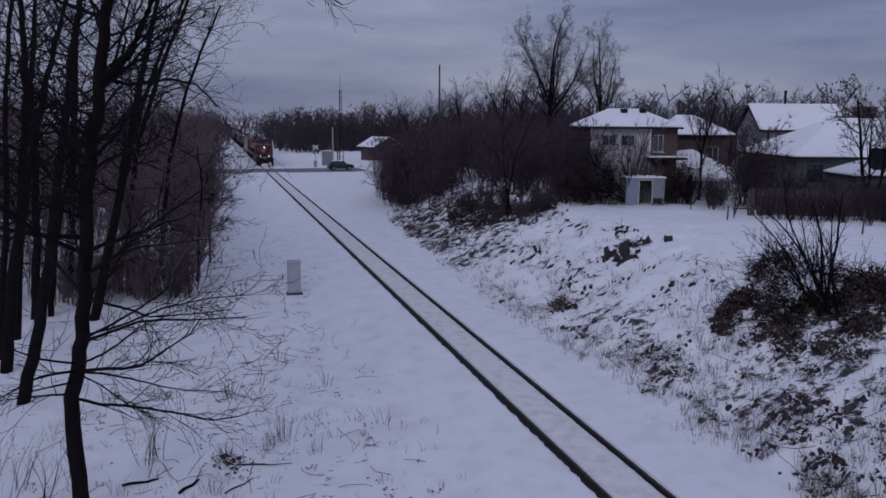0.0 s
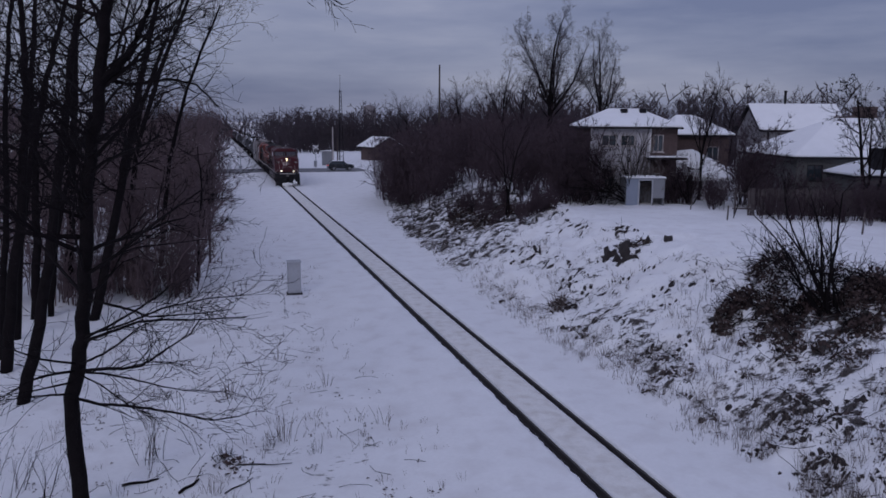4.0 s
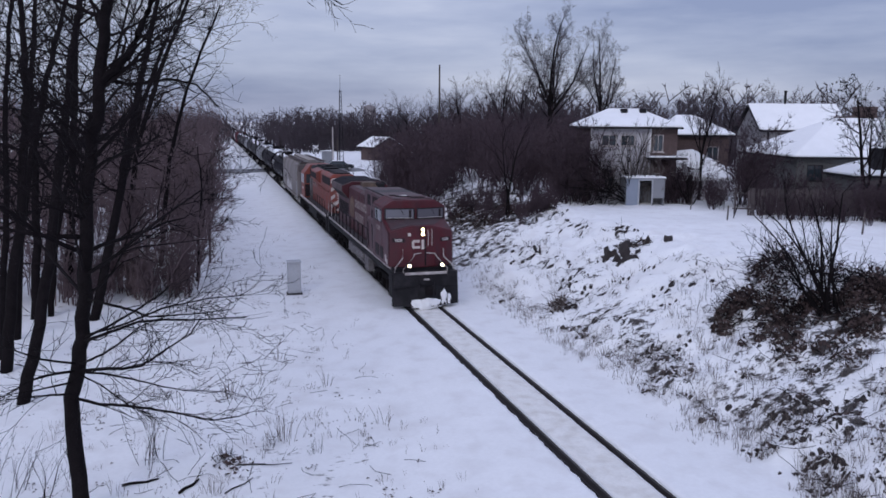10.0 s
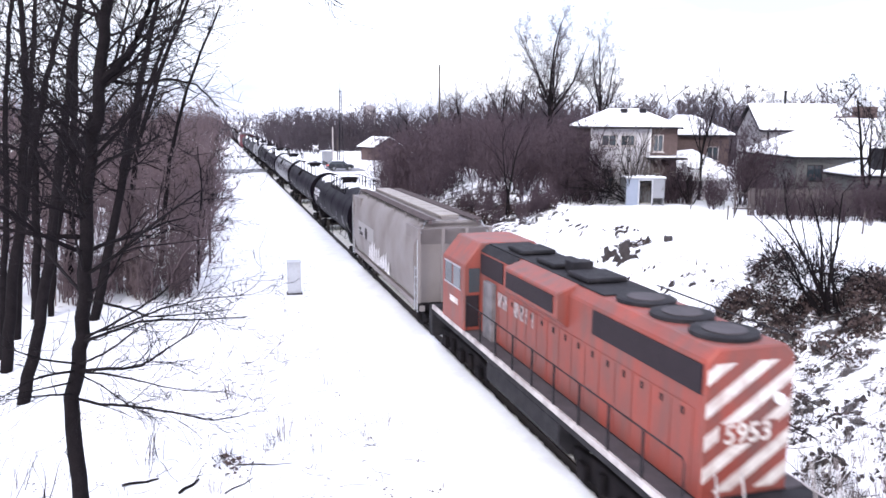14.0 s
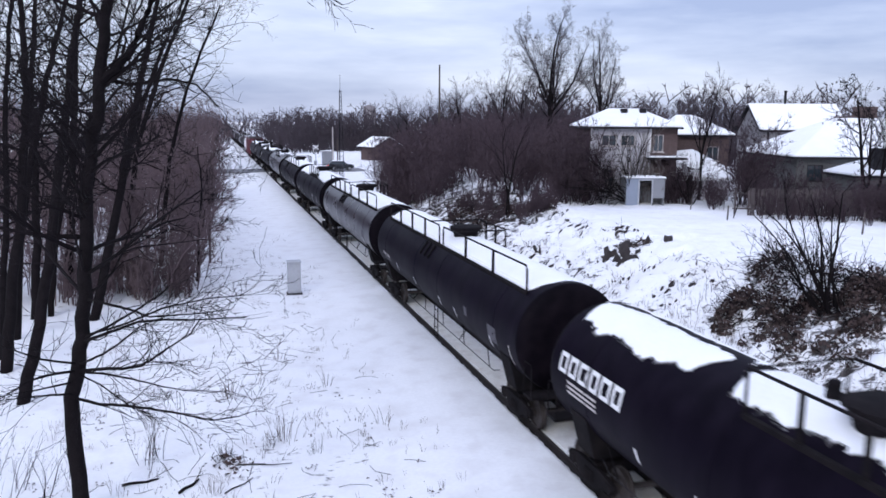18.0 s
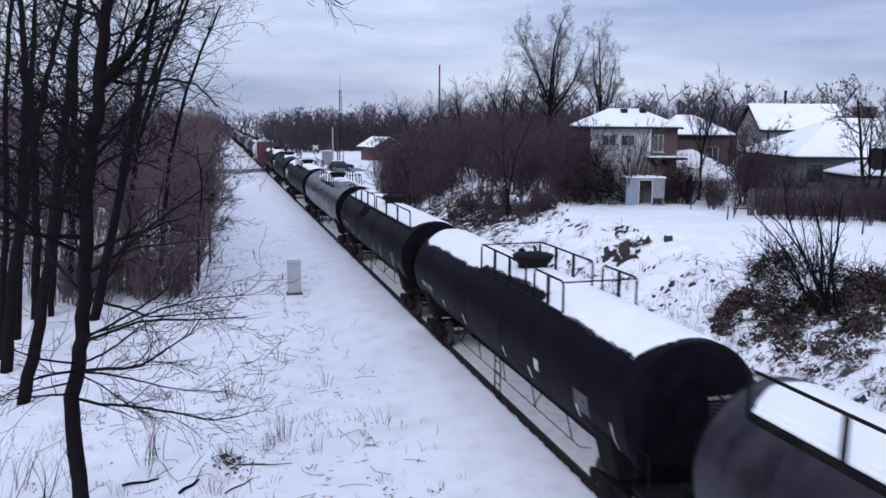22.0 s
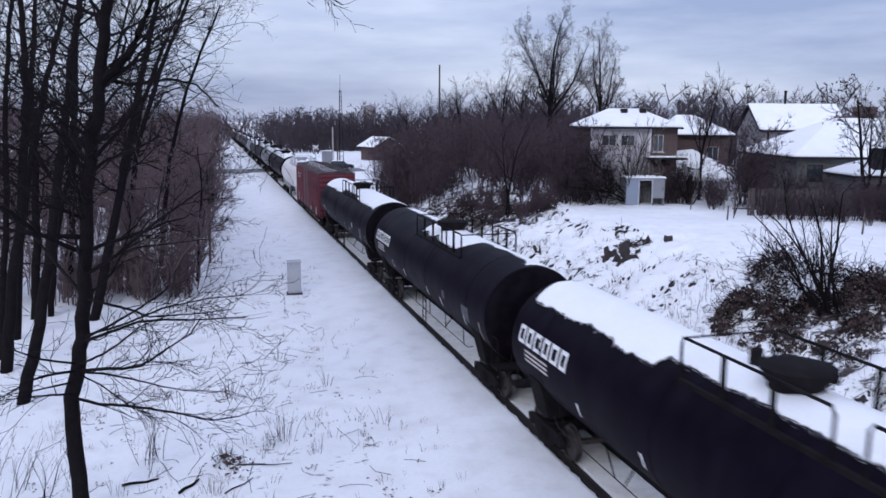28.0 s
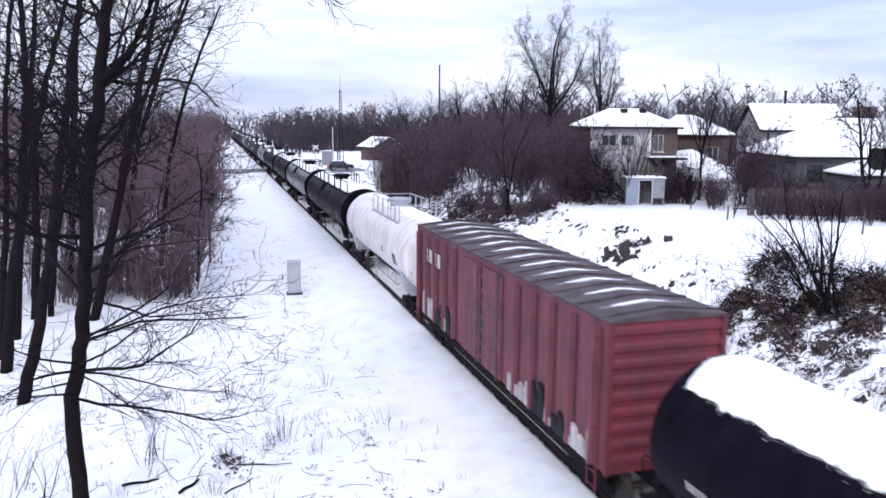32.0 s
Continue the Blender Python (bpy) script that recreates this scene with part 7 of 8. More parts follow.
    # graffiti low on the side and worn lettering, as plain shapes
    for y0, y1 in ((a + 0.4, a + 5.2), (b - 4.6, b - 1.0)):
        y = y0
        while y < y1:
            h = rng.uniform(0.35, 0.95)
            ww = rng.uniform(0.25, 0.5)
            g = Geo().prism([(y, z0 + 0.1), (y + ww, z0 + 0.08), (y + ww * 0.9, z0 + 0.1 + h), (y + ww * 0.3, z0 + 0.1 + h * rng.uniform(0.6, 1))], "x", -w - 0.088, -w - 0.004)
            mark = rng.choice((GRAFFITI_A, GRAFFITI_A, GRAFFITI_A, SOOT))
            part("graffiti", g, mark, car, "black graffiti mark" if mark is SOOT else "pale worn graffiti mark")
            y += ww + 0.03
    for i in range(4):
        part("letter_block", Geo().box(-w - 0.085, -w - 0.079, b - 3.4 + i * 0.55, b - 3.05 + i * 0.55, 3.25, 3.75), OFF_WHITE, car)
    part("side_sill", Geo().box(-w - 0.05, -w + 0.1, a, b, z0 - 0.18, z0 + 0.06), UNDER, car)
    part("side_sill", Geo().box(w - 0.1, w + 0.05, a, b, z0 - 0.18, z0 + 0.06), UNDER, car)
    part("centre_sill", Geo().box(-0.3, 0.3, 0.5, length - 0.5, 0.7, 1.0), UNDER, car)
    ladder(car, -w - 0.1, a + 0.35, 0.6, 4.2, 0.4, BOX_RED)
    ladder(car, -w - 0.1, b - 0.35, 0.6, 4.2, 0.4, BOX_RED)
    for y in (2.2, length - 2.2):
        freight_truck(car, y)
    couplers(car, length)
    return car


def loco_truck(loco, y):
    t = part("truck", Geo().box(-1.0, 1.0, -0.25, 0.25, 0.55, 0.85), UNDER, loco)
    t.matrix_basis = pose(0, y, 0)
    for x in (-1.08, 1.08):
        f = part("side_frame", Geo().prism([(-2.6, 0.85), (-2.6, 0.62), (-2.3, 0.35), (2.3, 0.35), (2.6, 0.62), (2.6, 0.85), (1.2, 0.98), (-1.2, 0.98)], "x", x - 0.09, x + 0.09), UNDER, t, bevel=0.03)
        for k in (-1.85, 0, 1.85):
            s = -1 if x < 0 else 1
            part("axle_box", Geo().box(min(x + s * 0.09, x + s * 0.26), max(x + s * 0.09, x + s * 0.26), k - 0.2, k + 0.2, 0.33, 0.75), UNDER, f, bevel=0.03)
        for k in (-0.95, 0.95):
            s = -1 if x < 0 else 1
            part("spring", Geo().lathe([(0.11, 0.42), (0.11, 0.88)], 10, "z", (x + s * 0.14, k, 0)), UNDER, f)
    for k in (-1.85, 0, 1.85):
        axle(t, k, 0.533, LOCO_WHEELS)
    return t


def lead_locomotive():
    n = 22.3
    loco = thing("diesel_locomotive", "dark red six-axle diesel locomotive with lit headlights", "locomotive", "locomotives of the train")
    deck = 1.80
    part("frame", Geo().box(-1.45, 1.45, 1.1, n - 0.9, 1.34, deck - 0.012), SOOT, loco, "black underframe", bevel=0.02)
    for a, b in ((-1.46, -1.06), (1.06, 1.46)):
        part("walkway", Geo().box(a, b, 7.2, 19.9, deck - 0.01, deck + 0.02), ROOF_DARK, loco, "dusty grey walkway")
    part("rear_platform", Geo().box(-1.46, 1.46, 19.9, n - 0.85, deck - 0.01, deck + 0.02), ROOF_DARK, loco)
    for x in (-1.48, 1.48):
        part("side_stripe", Geo().box(x - 0.025, x + 0.025, 1.5, n - 1.0, deck - 0.09, deck + 0.0), SILL, loco, "dirty white sill stripe")

    # nose: a chevron in plan, highest in the middle
    foot = [(-1.55, 1.50, deck), (-0.55, 1.04, deck), (0.55, 1.04, deck), (1.55, 1.50, deck)]
    edge = [(-1.52, 1.55, 3.42), (-0.52, 1.12, 3.73), (0.52, 1.12, 3.73), (1.52, 1.55, 3.42)]
    back = [(-1.55, 2.9, 3.86), (-0.5, 2.72, 3.88), (0.5, 2.72, 3.88), (1.55, 2.9, 3.86)]
    low = [(-1.55, 2.9, deck), (1.55, 2.9, deck)]
    v = foot + edge + back + low
    part("nose", Geo().add(v, [(0, 1, 5, 4), (1, 2, 6, 5), (2, 3, 7, 6), (4, 5, 9, 8), (5, 6, 10, 9), (6, 7, 11, 10), (0, 4, 8, 12), (3, 13, 11, 7), (8, 9, 10, 11, 13, 12), (0, 12, 13, 3, 2, 1)]), LOCO_RED, loco, "wedge-shaped red nose", bevel=0.04)

    def on_top(i, j, t):
        a, b = Vector(edge[i]).lerp(Vector(edge[i + 1]), j), Vector(back[i]).lerp(Vector(back[i + 1]), j)
        return a.lerp(b, t)

    for i, (j0, j1) in enumerate(((0.14, 0.995), (0.005, 0.995), (0.005, 0.86))):
        q = [on_top(i, j0, 0.14), on_top(i, j1, 0.14), on_top(i, j1, 0.94), on_top(i, j0, 0.94)]
        up = [tuple(p + Vector((0, 0, 0.016))) for p in q]
        dn = [tuple(p - Vector((0, 0, 0.03))) for p in q]
        part("nose_top", Geo().add(up + dn, [(0, 1, 2, 3), (7, 6, 5, 4), (0, 4, 5, 1), (1, 5, 6, 2), (2, 6, 7, 3), (3, 7, 4, 0)]), ANTI_GLARE, loco, "dull dark anti-glare nose top")

    def on_nose(x0, x1, z0, z1, d=0.02):
        """A thin plate lying on the nose front between two heights."""
        def y_at(x, z):
            k = (z - deck) / (3.55 - deck)
            return (1.04 if abs(x) <= 0.55 else 1.04 + (abs(x) - 0.55) * 0.46) + 0.07 * k
        g = Geo()
        c = [(x0, z0), (x1, z0), (x1, z1), (x0, z1)]
        g.add([(x, y_at(x, z) - d, z) for x, z in c] + [(x, y_at(x, z) + 0.03, z) for x, z in c], [(0, 1, 2, 3), (7, 6, 5, 4), (0, 4, 5, 1), (1, 5, 6, 2), (2, 6, 7, 3), (3, 7, 4, 0)])
        return g

    # cab with a slightly pointed front
    front = lambda x: 2.55 + 0.17 * abs(x)
    sec = [(-1.56, deck), (0, deck), (1.56, deck), (1.56, 4.46), (1.02, 4.78), (0, 4.80), (-1.02, 4.78), (-1.56, 4.46)]
    m = len(sec)
    v = [(x, front(x), z) for x, z in sec] + [(x, 5.2, z) for x, z in sec]
    f = [(7, 6, 5, 1, 0), (5, 4, 3, 2, 1), tuple(range(m, 2 * m))] + [(k, (k + 1) % m, m + (k + 1) % m, m + k) for k in range(m)]
    part("cab", Geo().add(v, f), LOCO_RED, loco, "wide red driver's cab", bevel=0.05)
    for x in (-1.565, 1.565):
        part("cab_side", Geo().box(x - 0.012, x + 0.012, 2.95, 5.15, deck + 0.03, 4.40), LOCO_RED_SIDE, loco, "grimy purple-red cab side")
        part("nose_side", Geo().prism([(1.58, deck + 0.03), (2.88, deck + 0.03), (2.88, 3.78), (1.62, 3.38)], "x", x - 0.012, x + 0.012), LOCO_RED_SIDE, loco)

    def on_front(x0, x1, z0, z1, d0, d1):
        c = [(x0, z0), (x1, z0), (x1, z1), (x0, z1)]
        return Geo().add([(x, front(x) - d1, z) for x, z in c] + [(x, front(x) - d0, z) for x, z in c], [(0, 1, 2, 3), (7, 6, 5, 4), (0, 4, 5, 1), (1, 5, 6, 2), (2, 6, 7, 3), (3, 7, 4, 0)])

    for x0, x1 in ((-1.42, -0.10), (0.10, 1.42)):
        w = part("windshield", on_front(x0, x1, 3.93, 4.36, 0.004, 0.012), WINDSHIELD, loco, "windshield with the pale sky reflection put into its tint")
        for a, b, c, d in ((x0 - 0.05, x1 + 0.05, 4.36, 4.41), (x0 - 0.05, x1 + 0.05, 3.88, 3.93), (x0 - 0.05, x0, 3.93, 4.36), (x1, x1 + 0.05, 3.93, 4.36)):
            part("window_frame", on_front(a, b, c, d, 0.0, 0.03), SOOT, w)
        part("seal", on_front(x0 + 0.02, x1 - 0.02, 3.932, 3.955, 0.012, 0.022), OFF_WHITE, w)
        xm = (x0 + x1) / 2
        part("wiper", Geo().tube([(xm, front(xm) - 0.04, 4.42), (xm + 0.2, front(xm) - 0.05, 4.1)], 0.014, 5), SOOT, w)
        part("sun_visor", on_front(x1 - 0.22, x1 - 0.1, 3.96, 4.34, 0.013, 0.017), GRILLE, w)
    for y0, y1 in ((3.58, 4.5), (2.98, 3.28)):
        w = part("side_window", Geo().box(-1.592, -1.578, y0, y1, 3.76, 4.28), CAB_GLASS, loco)
        for z in (3.72, 4.28):
            part("window_frame", Geo().box(-1.60, -1.578, y0 - 0.04, y1 + 0.04, z, z + 0.04), GRILLE, w)
    part("window_post", Geo().box(-1.605, -1.578, 3.33, 3.52, 3.72, 4.3), GALV, loco, "pale window post")
    part("mirror", Geo().box(-1.72, -1.69, 4.55, 4.75, 3.75, 4.15), GRILLE, loco, bevel=0.01)
    part("cab_door", Geo().box(-1.592, -1.578, 4.62, 5.1, 2.0, 3.9), LOCO_RED_SIDE, loco, bevel=0.006)
    for y0, y1 in ((2.62, 3.38), (3.62, 4.45)):
        p = part("side_hatch", Geo().box(-1.592, -1.578, y0, y1, 2.0, 2.56), GRILLE, loco, "dark louvred side hatch")
        for k in range(5):
            part("louvre", Geo().box(-1.602, -1.590, y0 + 0.05, y1 - 0.05, 2.06 + k * 0.10, 2.10 + k * 0.10), ROOF_DARK, p)
    for y0, y1, z0, z1 in ((1.95, 2.2, 1.98, 2.30), (1.70, 1.9, 1.88, 2.12)):
        part("notice_plate", Geo().box(-1.59, -1.577, y0, y1, z0, z1), OFF_WHITE, loco, "small white notice plate")
    for k in range(4):
        part("number_bar", Geo().box(-1.592, -1.577, 3.95 - k * 0.2, 4.08 - k * 0.2, 3.28, 3.5), FLAKED, loco)
    # cab roof
    part("roof_panel", Geo().box(-0.95, 0.95, 3.1, 5.15, 4.80, 4.815), ROOF_RED, loco, "grimy red cab roof")
    part("roof_dome", Geo().lathe([(0.20, 4.815), (0.19, 4.85), (0.1, 4.88), (0.01, 4.885)], 16, "z", (-0.15, 4.4, 0)), OFF_WHITE, loco, "white antenna dome", smooth=50)
    part("roof_cable", Geo().tube([(-0.75, 4.95, 4.83), (-0.5, 4.7, 4.84), (-0.55, 4.2, 4.84), (-0.1, 3.95, 4.84), (0.1, 3.5, 4.84), (0.7, 3.45, 4.84)], 0.03, 6), SOOT, loco, smooth=50)
    part("roof_plate", Geo().box(-0.9, -0.55, 3.3, 3.75, 4.815, 4.835).box(0.1, 0.8, 4.2, 4.9, 4.815, 4.84), ROOF_GREY, loco)
    # lights
    h = part("headlight", on_nose(-0.16, 0.10, 3.26, 3.70, 0.05), SOOT, loco, "stacked twin headlight housing")
    for z in (3.37, 3.58):
        part("lamp", Geo().lathe([(0.072, 1.06), (0.072, 1.03), (0.02, 1.025)], 16, "y", (-0.03, 0, z)), LAMP_WARM, h)
    for x in (-0.78, 0.78):
        d = part("ditch_light", Geo().lathe([(0.14, 0.75), (0.14, 0.62), (0.12, 0.60)], 16, "y", (x, 0, 1.98)), SOOT, loco)
        part("lamp", Geo().lathe([(0.075, 0.60), (0.075, 0.585), (0.02, 0.58)], 16, "y", (x, 0, 1.98)), LAMP_WHITE, d)
        part("bracket", Geo().box(x - 0.06, x + 0.06, 0.65, 1.1, 1.66, 1.87), SOOT, d)
    # emblem and number on the nose, as plain shapes
    for x0, x1, za, zb in ((-0.50, -0.16, 2.70, 2.81), (-0.55, -0.44, 2.74, 3.04), (-0.50, -0.18, 2.98, 3.10), (-0.09, 0.03, 2.66, 3.10), (0.08, 0.40, 2.72, 2.82), (0.32, 0.42, 2.82, 3.08)):
        part("emblem", on_nose(x0, x1, za, zb, 0.012), CREAM, loco, "cream painted emblem shape")
    for s in (-1, 1):
        p = part("number_plate", on_nose(min(s * 0.86, s * 1.40), max(s * 0.86, s * 1.40), 2.98, 3.16, 0.014), GRILLE, loco)
        x = s * 1.13
        y = 1.04 + (abs(x) - 0.55) * 0.46 + 0.07 * (3.07 - deck) / (3.55 - deck)
        written("road_number", "9588", 0.18, OFF_WHITE, p, pose(x, y - 0.03, 3.005, 90, 0, s * 24.7))
    part("nose_door", on_nose(0.12, 0.54, 1.9, 3.4, 0.02), LOCO_RED, loco, bevel=0.01)
    part("door_edge", on_nose(0.06, 0.10, 1.9, 3.62, 0.05), GRILLE, loco)
    part("sand_hatch", on_nose(-0.72, -0.6, 3.28, 3.42, 0.02), CREAM, loco)
    for x in (0.2, 0.38):
        part("grab_iron", Geo().tube([(x, 1.08, 3.55), (x, 0.98, 3.53), (x, 0.98, 2.85), (x, 1.05, 2.83)], 0.016, 6), SILL, loco, smooth=50)
    for s in (-1, 1):
        part("grab_rail", Geo().tube([(s * 1.45, 0.85, 1.62), (s * 1.38, 0.85, 1.9), (s * 0.98, 1.08, 2.28), (s * 0.98, 1.15, 2.68)], 0.024, 6), SILL, loco, "white front grab rail", smooth=50)
        part("step_rail", Geo().tube([(s * 1.05, 0.72, 1.3), (s * 1.05, 0.72, 1.8), (s * 0.55, 0.78, 2.35), (s * 0.5, 0.85, 2.48), (s * 0.12, 0.98, 2.50)], 0.024, 6), SILL, loco, "white front grab rail", smooth=50)
        part("step_well", Geo().box(s * 1.5 - 0.07, s * 1.5 + 0.07, 0.75, 1.45, 0.5, 1.62), SOOT, loco)
    # pilot and plough
    part("pilot", Geo().box(-1.5, 1.5, 0.6, 1.1, 0.95, 1.66), SOOT, loco, bevel=0.03)
    part("front_beam", Geo().box(-1.0, 1.0, 0.53, 0.61, 1.56, 1.68), SILL, loco, "white edge beam", bevel=0.01)
    part("coupler_plate", Geo().box(-0.3, 0.3, 0.53, 0.6, 1.1, 1.35), SOOT, loco)
    part("notice_plate", Geo().box(-0.12, 0.14, 0.50, 0.53, 1.30, 1.38), SILL, loco)
    part("snowplough", Geo().add([(-1.55, 0.7, 0.1), (0, 0.2, 0.1), (1.6, 0.7, 0.1), (-1.5, 0.8, 1.05), (0, 0.5, 0.95), (1.6, 0.8, 1.15), (-1.55, 0.95, 0.1), (1.6, 0.95, 0.1), (-1.5, 0.95, 1.05), (1.6, 0.95, 1.15)],
                                 [(0, 1, 4, 3), (1, 2, 5, 4), (6, 0, 3, 8), (2, 7, 9, 5), (6, 7, 2, 1, 0), (3, 4, 5, 9, 8), (7, 6, 8, 9)]), SOOT, loco)
    rng = random.Random(2)
    for x, z, w, h in ((0.0, 0.22, 0.6, 0.24), (-0.42, 0.22, 0.32, 0.2), (0.4, 0.2, 0.4, 0.2), (0.86, 0.38, 0.22, 0.34), (1.12, 0.40, 0.12, 0.26)):
        g = lump(rng, w, 0.14, h)
        g.v = [(p + x, q + 0.24 + 0.33 * abs(p + x), t + z) for p, q, t in g.v]
        part("caked_snow", g, SNOW, loco, "snow caked on the plough", smooth=60)
    part("hose", Geo().tube([(0.35, 0.5, 1.2), (0.4, 0.35, 0.9), (0.42, 0.4, 0.6)], 0.03, 6).tube([(-0.35, 0.5, 1.2), (-0.4, 0.35, 0.9), (-0.42, 0.4, 0.6)], 0.03, 6), SOOT, loco)
    # hood behind the cab: a high front half, a lower rear half
    hw = 1.03
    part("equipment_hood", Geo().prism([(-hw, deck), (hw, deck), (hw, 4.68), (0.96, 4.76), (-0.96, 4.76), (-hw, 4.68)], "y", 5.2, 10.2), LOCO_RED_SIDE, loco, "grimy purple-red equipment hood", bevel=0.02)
    part("hood", Geo().prism([(-hw, deck), (hw, deck), (hw, 4.36), (0.86, 4.47), (-0.86, 4.47), (-hw, 4.36)], "y", 10.2, 15.5), LOCO_HOOD, loco, "grimy maroon engine hood", bevel=0.03)
    part("auxiliary_cabinet", Geo().prism([(-1.48, deck), (-1.48, 3.45), (-1.04, 3.75), (1.04, 3.75), (1.48, 3.45), (1.48, deck)], "y", 5.2, 7.1), LOCO_RED_SIDE, loco, bevel=0.03)
    for k, (y0, y1) in enumerate(((6.55, 7.15), (7.3, 7.85), (8.45, 9.25))):
        part("intake_grille", Geo().box(-hw - 0.02, -hw - 0.004, y0, y1, 3.95, 4.52), GRILLE, loco, "dark intake window")
    for i in range(11):
        y = 7.3 + i * 0.73
        part("hood_door", Geo().box(-hw - 0.018, -hw - 0.003, y + 0.02, y + 0.69, 1.9, 3.8 if i < 4 else 4.2), LOCO_RED_SIDE if i < 4 else LOCO_HOOD, loco, bevel=0.006)
    for k, y in enumerate((5.9, 6.2, 6.7, 7.0)):
        part("spot_plate", Geo().box(-hw - 0.025, -hw - 0.004, y, y + 0.12, 3.76 - 0.05 * (k % 2), 3.84), OFF_WHITE, loco)
    for y0, y1, mat in ((5.25, 7.0, ROOF_GREY), (7.04, 8.5, ROOF_DARK), (8.54, 10.15, ROOF_GREY)):
        part("roof_panel", Geo().box(-0.95, 0.95, y0, y1, 4.762, 4.785), mat, loco, "dusty grey hood roof", bevel=0.005)
    part("roof_edge", Geo().box(-1.0, -0.955, 5.25, 10.2, 4.765, 4.80).box(0.955, 1.0, 5.25, 10.2, 4.765, 4.80), SOOT, loco)
    part("lower_roof", Geo().box(-0.84, 0.84, 10.22, 15.4, 4.472, 4.50), ROOF_GREY, loco, "dusty grey hood roof")
    for y, s in ((10.6, 0.5), (11.9, 0.62)):
        part("roof_hatch", Geo().box(-s, s, y, y + 1.1, 4.50, 4.55), ROOF_GREY, loco, bevel=0.02)
    part("exhaust", Geo().box(-0.40, 0.45, 13.9, 14.9, 4.50, 4.74).box(-0.3, 0.35, 14.0, 14.8, 4.74, 4.76), STACK, loco, "rusty tan exhaust stack", bevel=0.03)
    part("horn", Geo().lathe([(0.05, 12.9), (0.05, 13.2), (0.13, 13.35)], 10, "y", (0.38, 0, 4.72)).lathe([(0.05, 12.9), (0.05, 13.2), (0.13, 13.35)], 10, "y", (0.66, 0, 4.72)).box(0.3, 0.75, 12.9, 13.05, 4.47, 4.78), SOOT, loco, "dark air horns", smooth=50)
    # radiator section with wings
    ra, rb = 15.5, 19.7
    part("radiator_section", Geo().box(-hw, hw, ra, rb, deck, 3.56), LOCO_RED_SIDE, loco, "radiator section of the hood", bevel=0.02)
    part("radiator_wing", Geo().prism([(hw - 0.01, 3.562), (1.5, 4.12), (1.5, 4.47), (0.8, 4.74), (-0.8, 4.74), (-1.5, 4.47), (-1.5, 4.12), (-hw + 0.01, 3.562)], "y", ra, rb + 0.1), ROOF_GREY, loco, "grey overhanging radiator wing", bevel=0.02)
    part("radiator_front", Geo().prism([(hw - 0.03, 3.6), (1.46, 4.12), (1.46, 4.44), (0.8, 4.69), (-0.8, 4.69), (-1.46, 4.44), (-1.46, 4.12), (-hw + 0.03, 3.6)], "y", ra - 0.02, ra - 0.003), LOCO_RED, loco, "red radiator end plate")
    for s in (-1, 1):
        for a, b in ((ra + 0.3, ra + 2.05), (ra + 2.15, rb - 0.2)):
            q = [(s * 1.10, a, 3.62), (s * 1.10, b, 3.62), (s * 1.47, b, 4.06), (s * 1.47, a, 4.06)]
            o = Vector((s * 0.012, 0, -0.010))
            top = [tuple(Vector(p) + o) for p in q]
            part("radiator_grille", Geo().add(q + top, [(0, 1, 2, 3), (7, 6, 5, 4), (0, 4, 5, 1), (1, 5, 6, 2), (2, 6, 7, 3), (3, 7, 4, 0)]), GRILLE, loco, "dark sloping radiator grille")
        for i in range(8):
            y = ra + 0.25 + i * 0.46
            part("side_grille", Geo().box(min(s * (hw + 0.02), s * (hw + 0.004)), max(s * (hw + 0.02), s * (hw + 0.004)), y, y + 0.28, 2.45, 3.3), SOOT, loco, "narrow dark louvre")
    for a, b in ((ra + 0.12, ra + 2.3), (ra + 2.34, rb)):
        part("radiator_top", Geo().add([(-1.42, a, 4.51), (-0.8, a, 4.735), (0.8, a, 4.735), (1.42, a, 4.51), (-1.42, b, 4.51), (-0.8, b, 4.735), (0.8, b, 4.735), (1.42, b, 4.51), (-1.42, a, 4.53), (-0.8, a, 4.77), (0.8, a, 4.77), (1.42, a, 4.53), (-1.42, b, 4.53), (-0.8, b, 4.77), (0.8, b, 4.77), (1.42, b, 4.53)],
                                       [(8, 9, 13, 12), (9, 10, 14, 13), (10, 11, 15, 14), (0, 1, 9, 8), (1, 2, 10, 9), (2, 3, 11, 10), (4, 12, 13, 5), (5, 13, 14, 6), (6, 14, 15, 7), (0, 8, 12, 4), (3, 7, 15, 11), (0, 4, 5, 1), (1, 5, 6, 2), (2, 6, 7, 3)]), BLACK_MESH, loco, "near-black radiator roof")
    # lettering along the hood, as plain blocks, and a round crest
    for z, widths in ((3.36, (0.42, 0.40, 0.45, 0.40, 0.40, 0.14, 0.42, 0.45)), (2.62, (0.36, 0.38, 0.38, 0.14, 0.36, 0.14, 0.38))):
        y = 13.1
        for w in widths:
            g, t = Geo(), 0.11
            c = max(t, w * 0.86)
            strokes = [(y - t, y, z, z + 0.46)]
            if c > 0.2:
                strokes += [(y - c, y - t - 0.002, z, z + t), (y - c, y - t - 0.002, z + 0.35, z + 0.46), (y - c, y - c + t, z + 0.115, z + 0.345)]
            for ya, yb, za, zb in strokes:
                g.box(-hw - 0.03, -hw - 0.02, ya, yb, za, zb)
            part("letter_block", g, FLAKED, loco)
            y -= w + 0.08
    g = Geo().lathe([(0.68, -hw - 0.012), (0.66, -hw - 0.03), (0.05, -hw - 0.032)], 24, "x", (0, 14.25, 3.25))
    part("crest", g, GOLD, loco, "faded gold round crest")
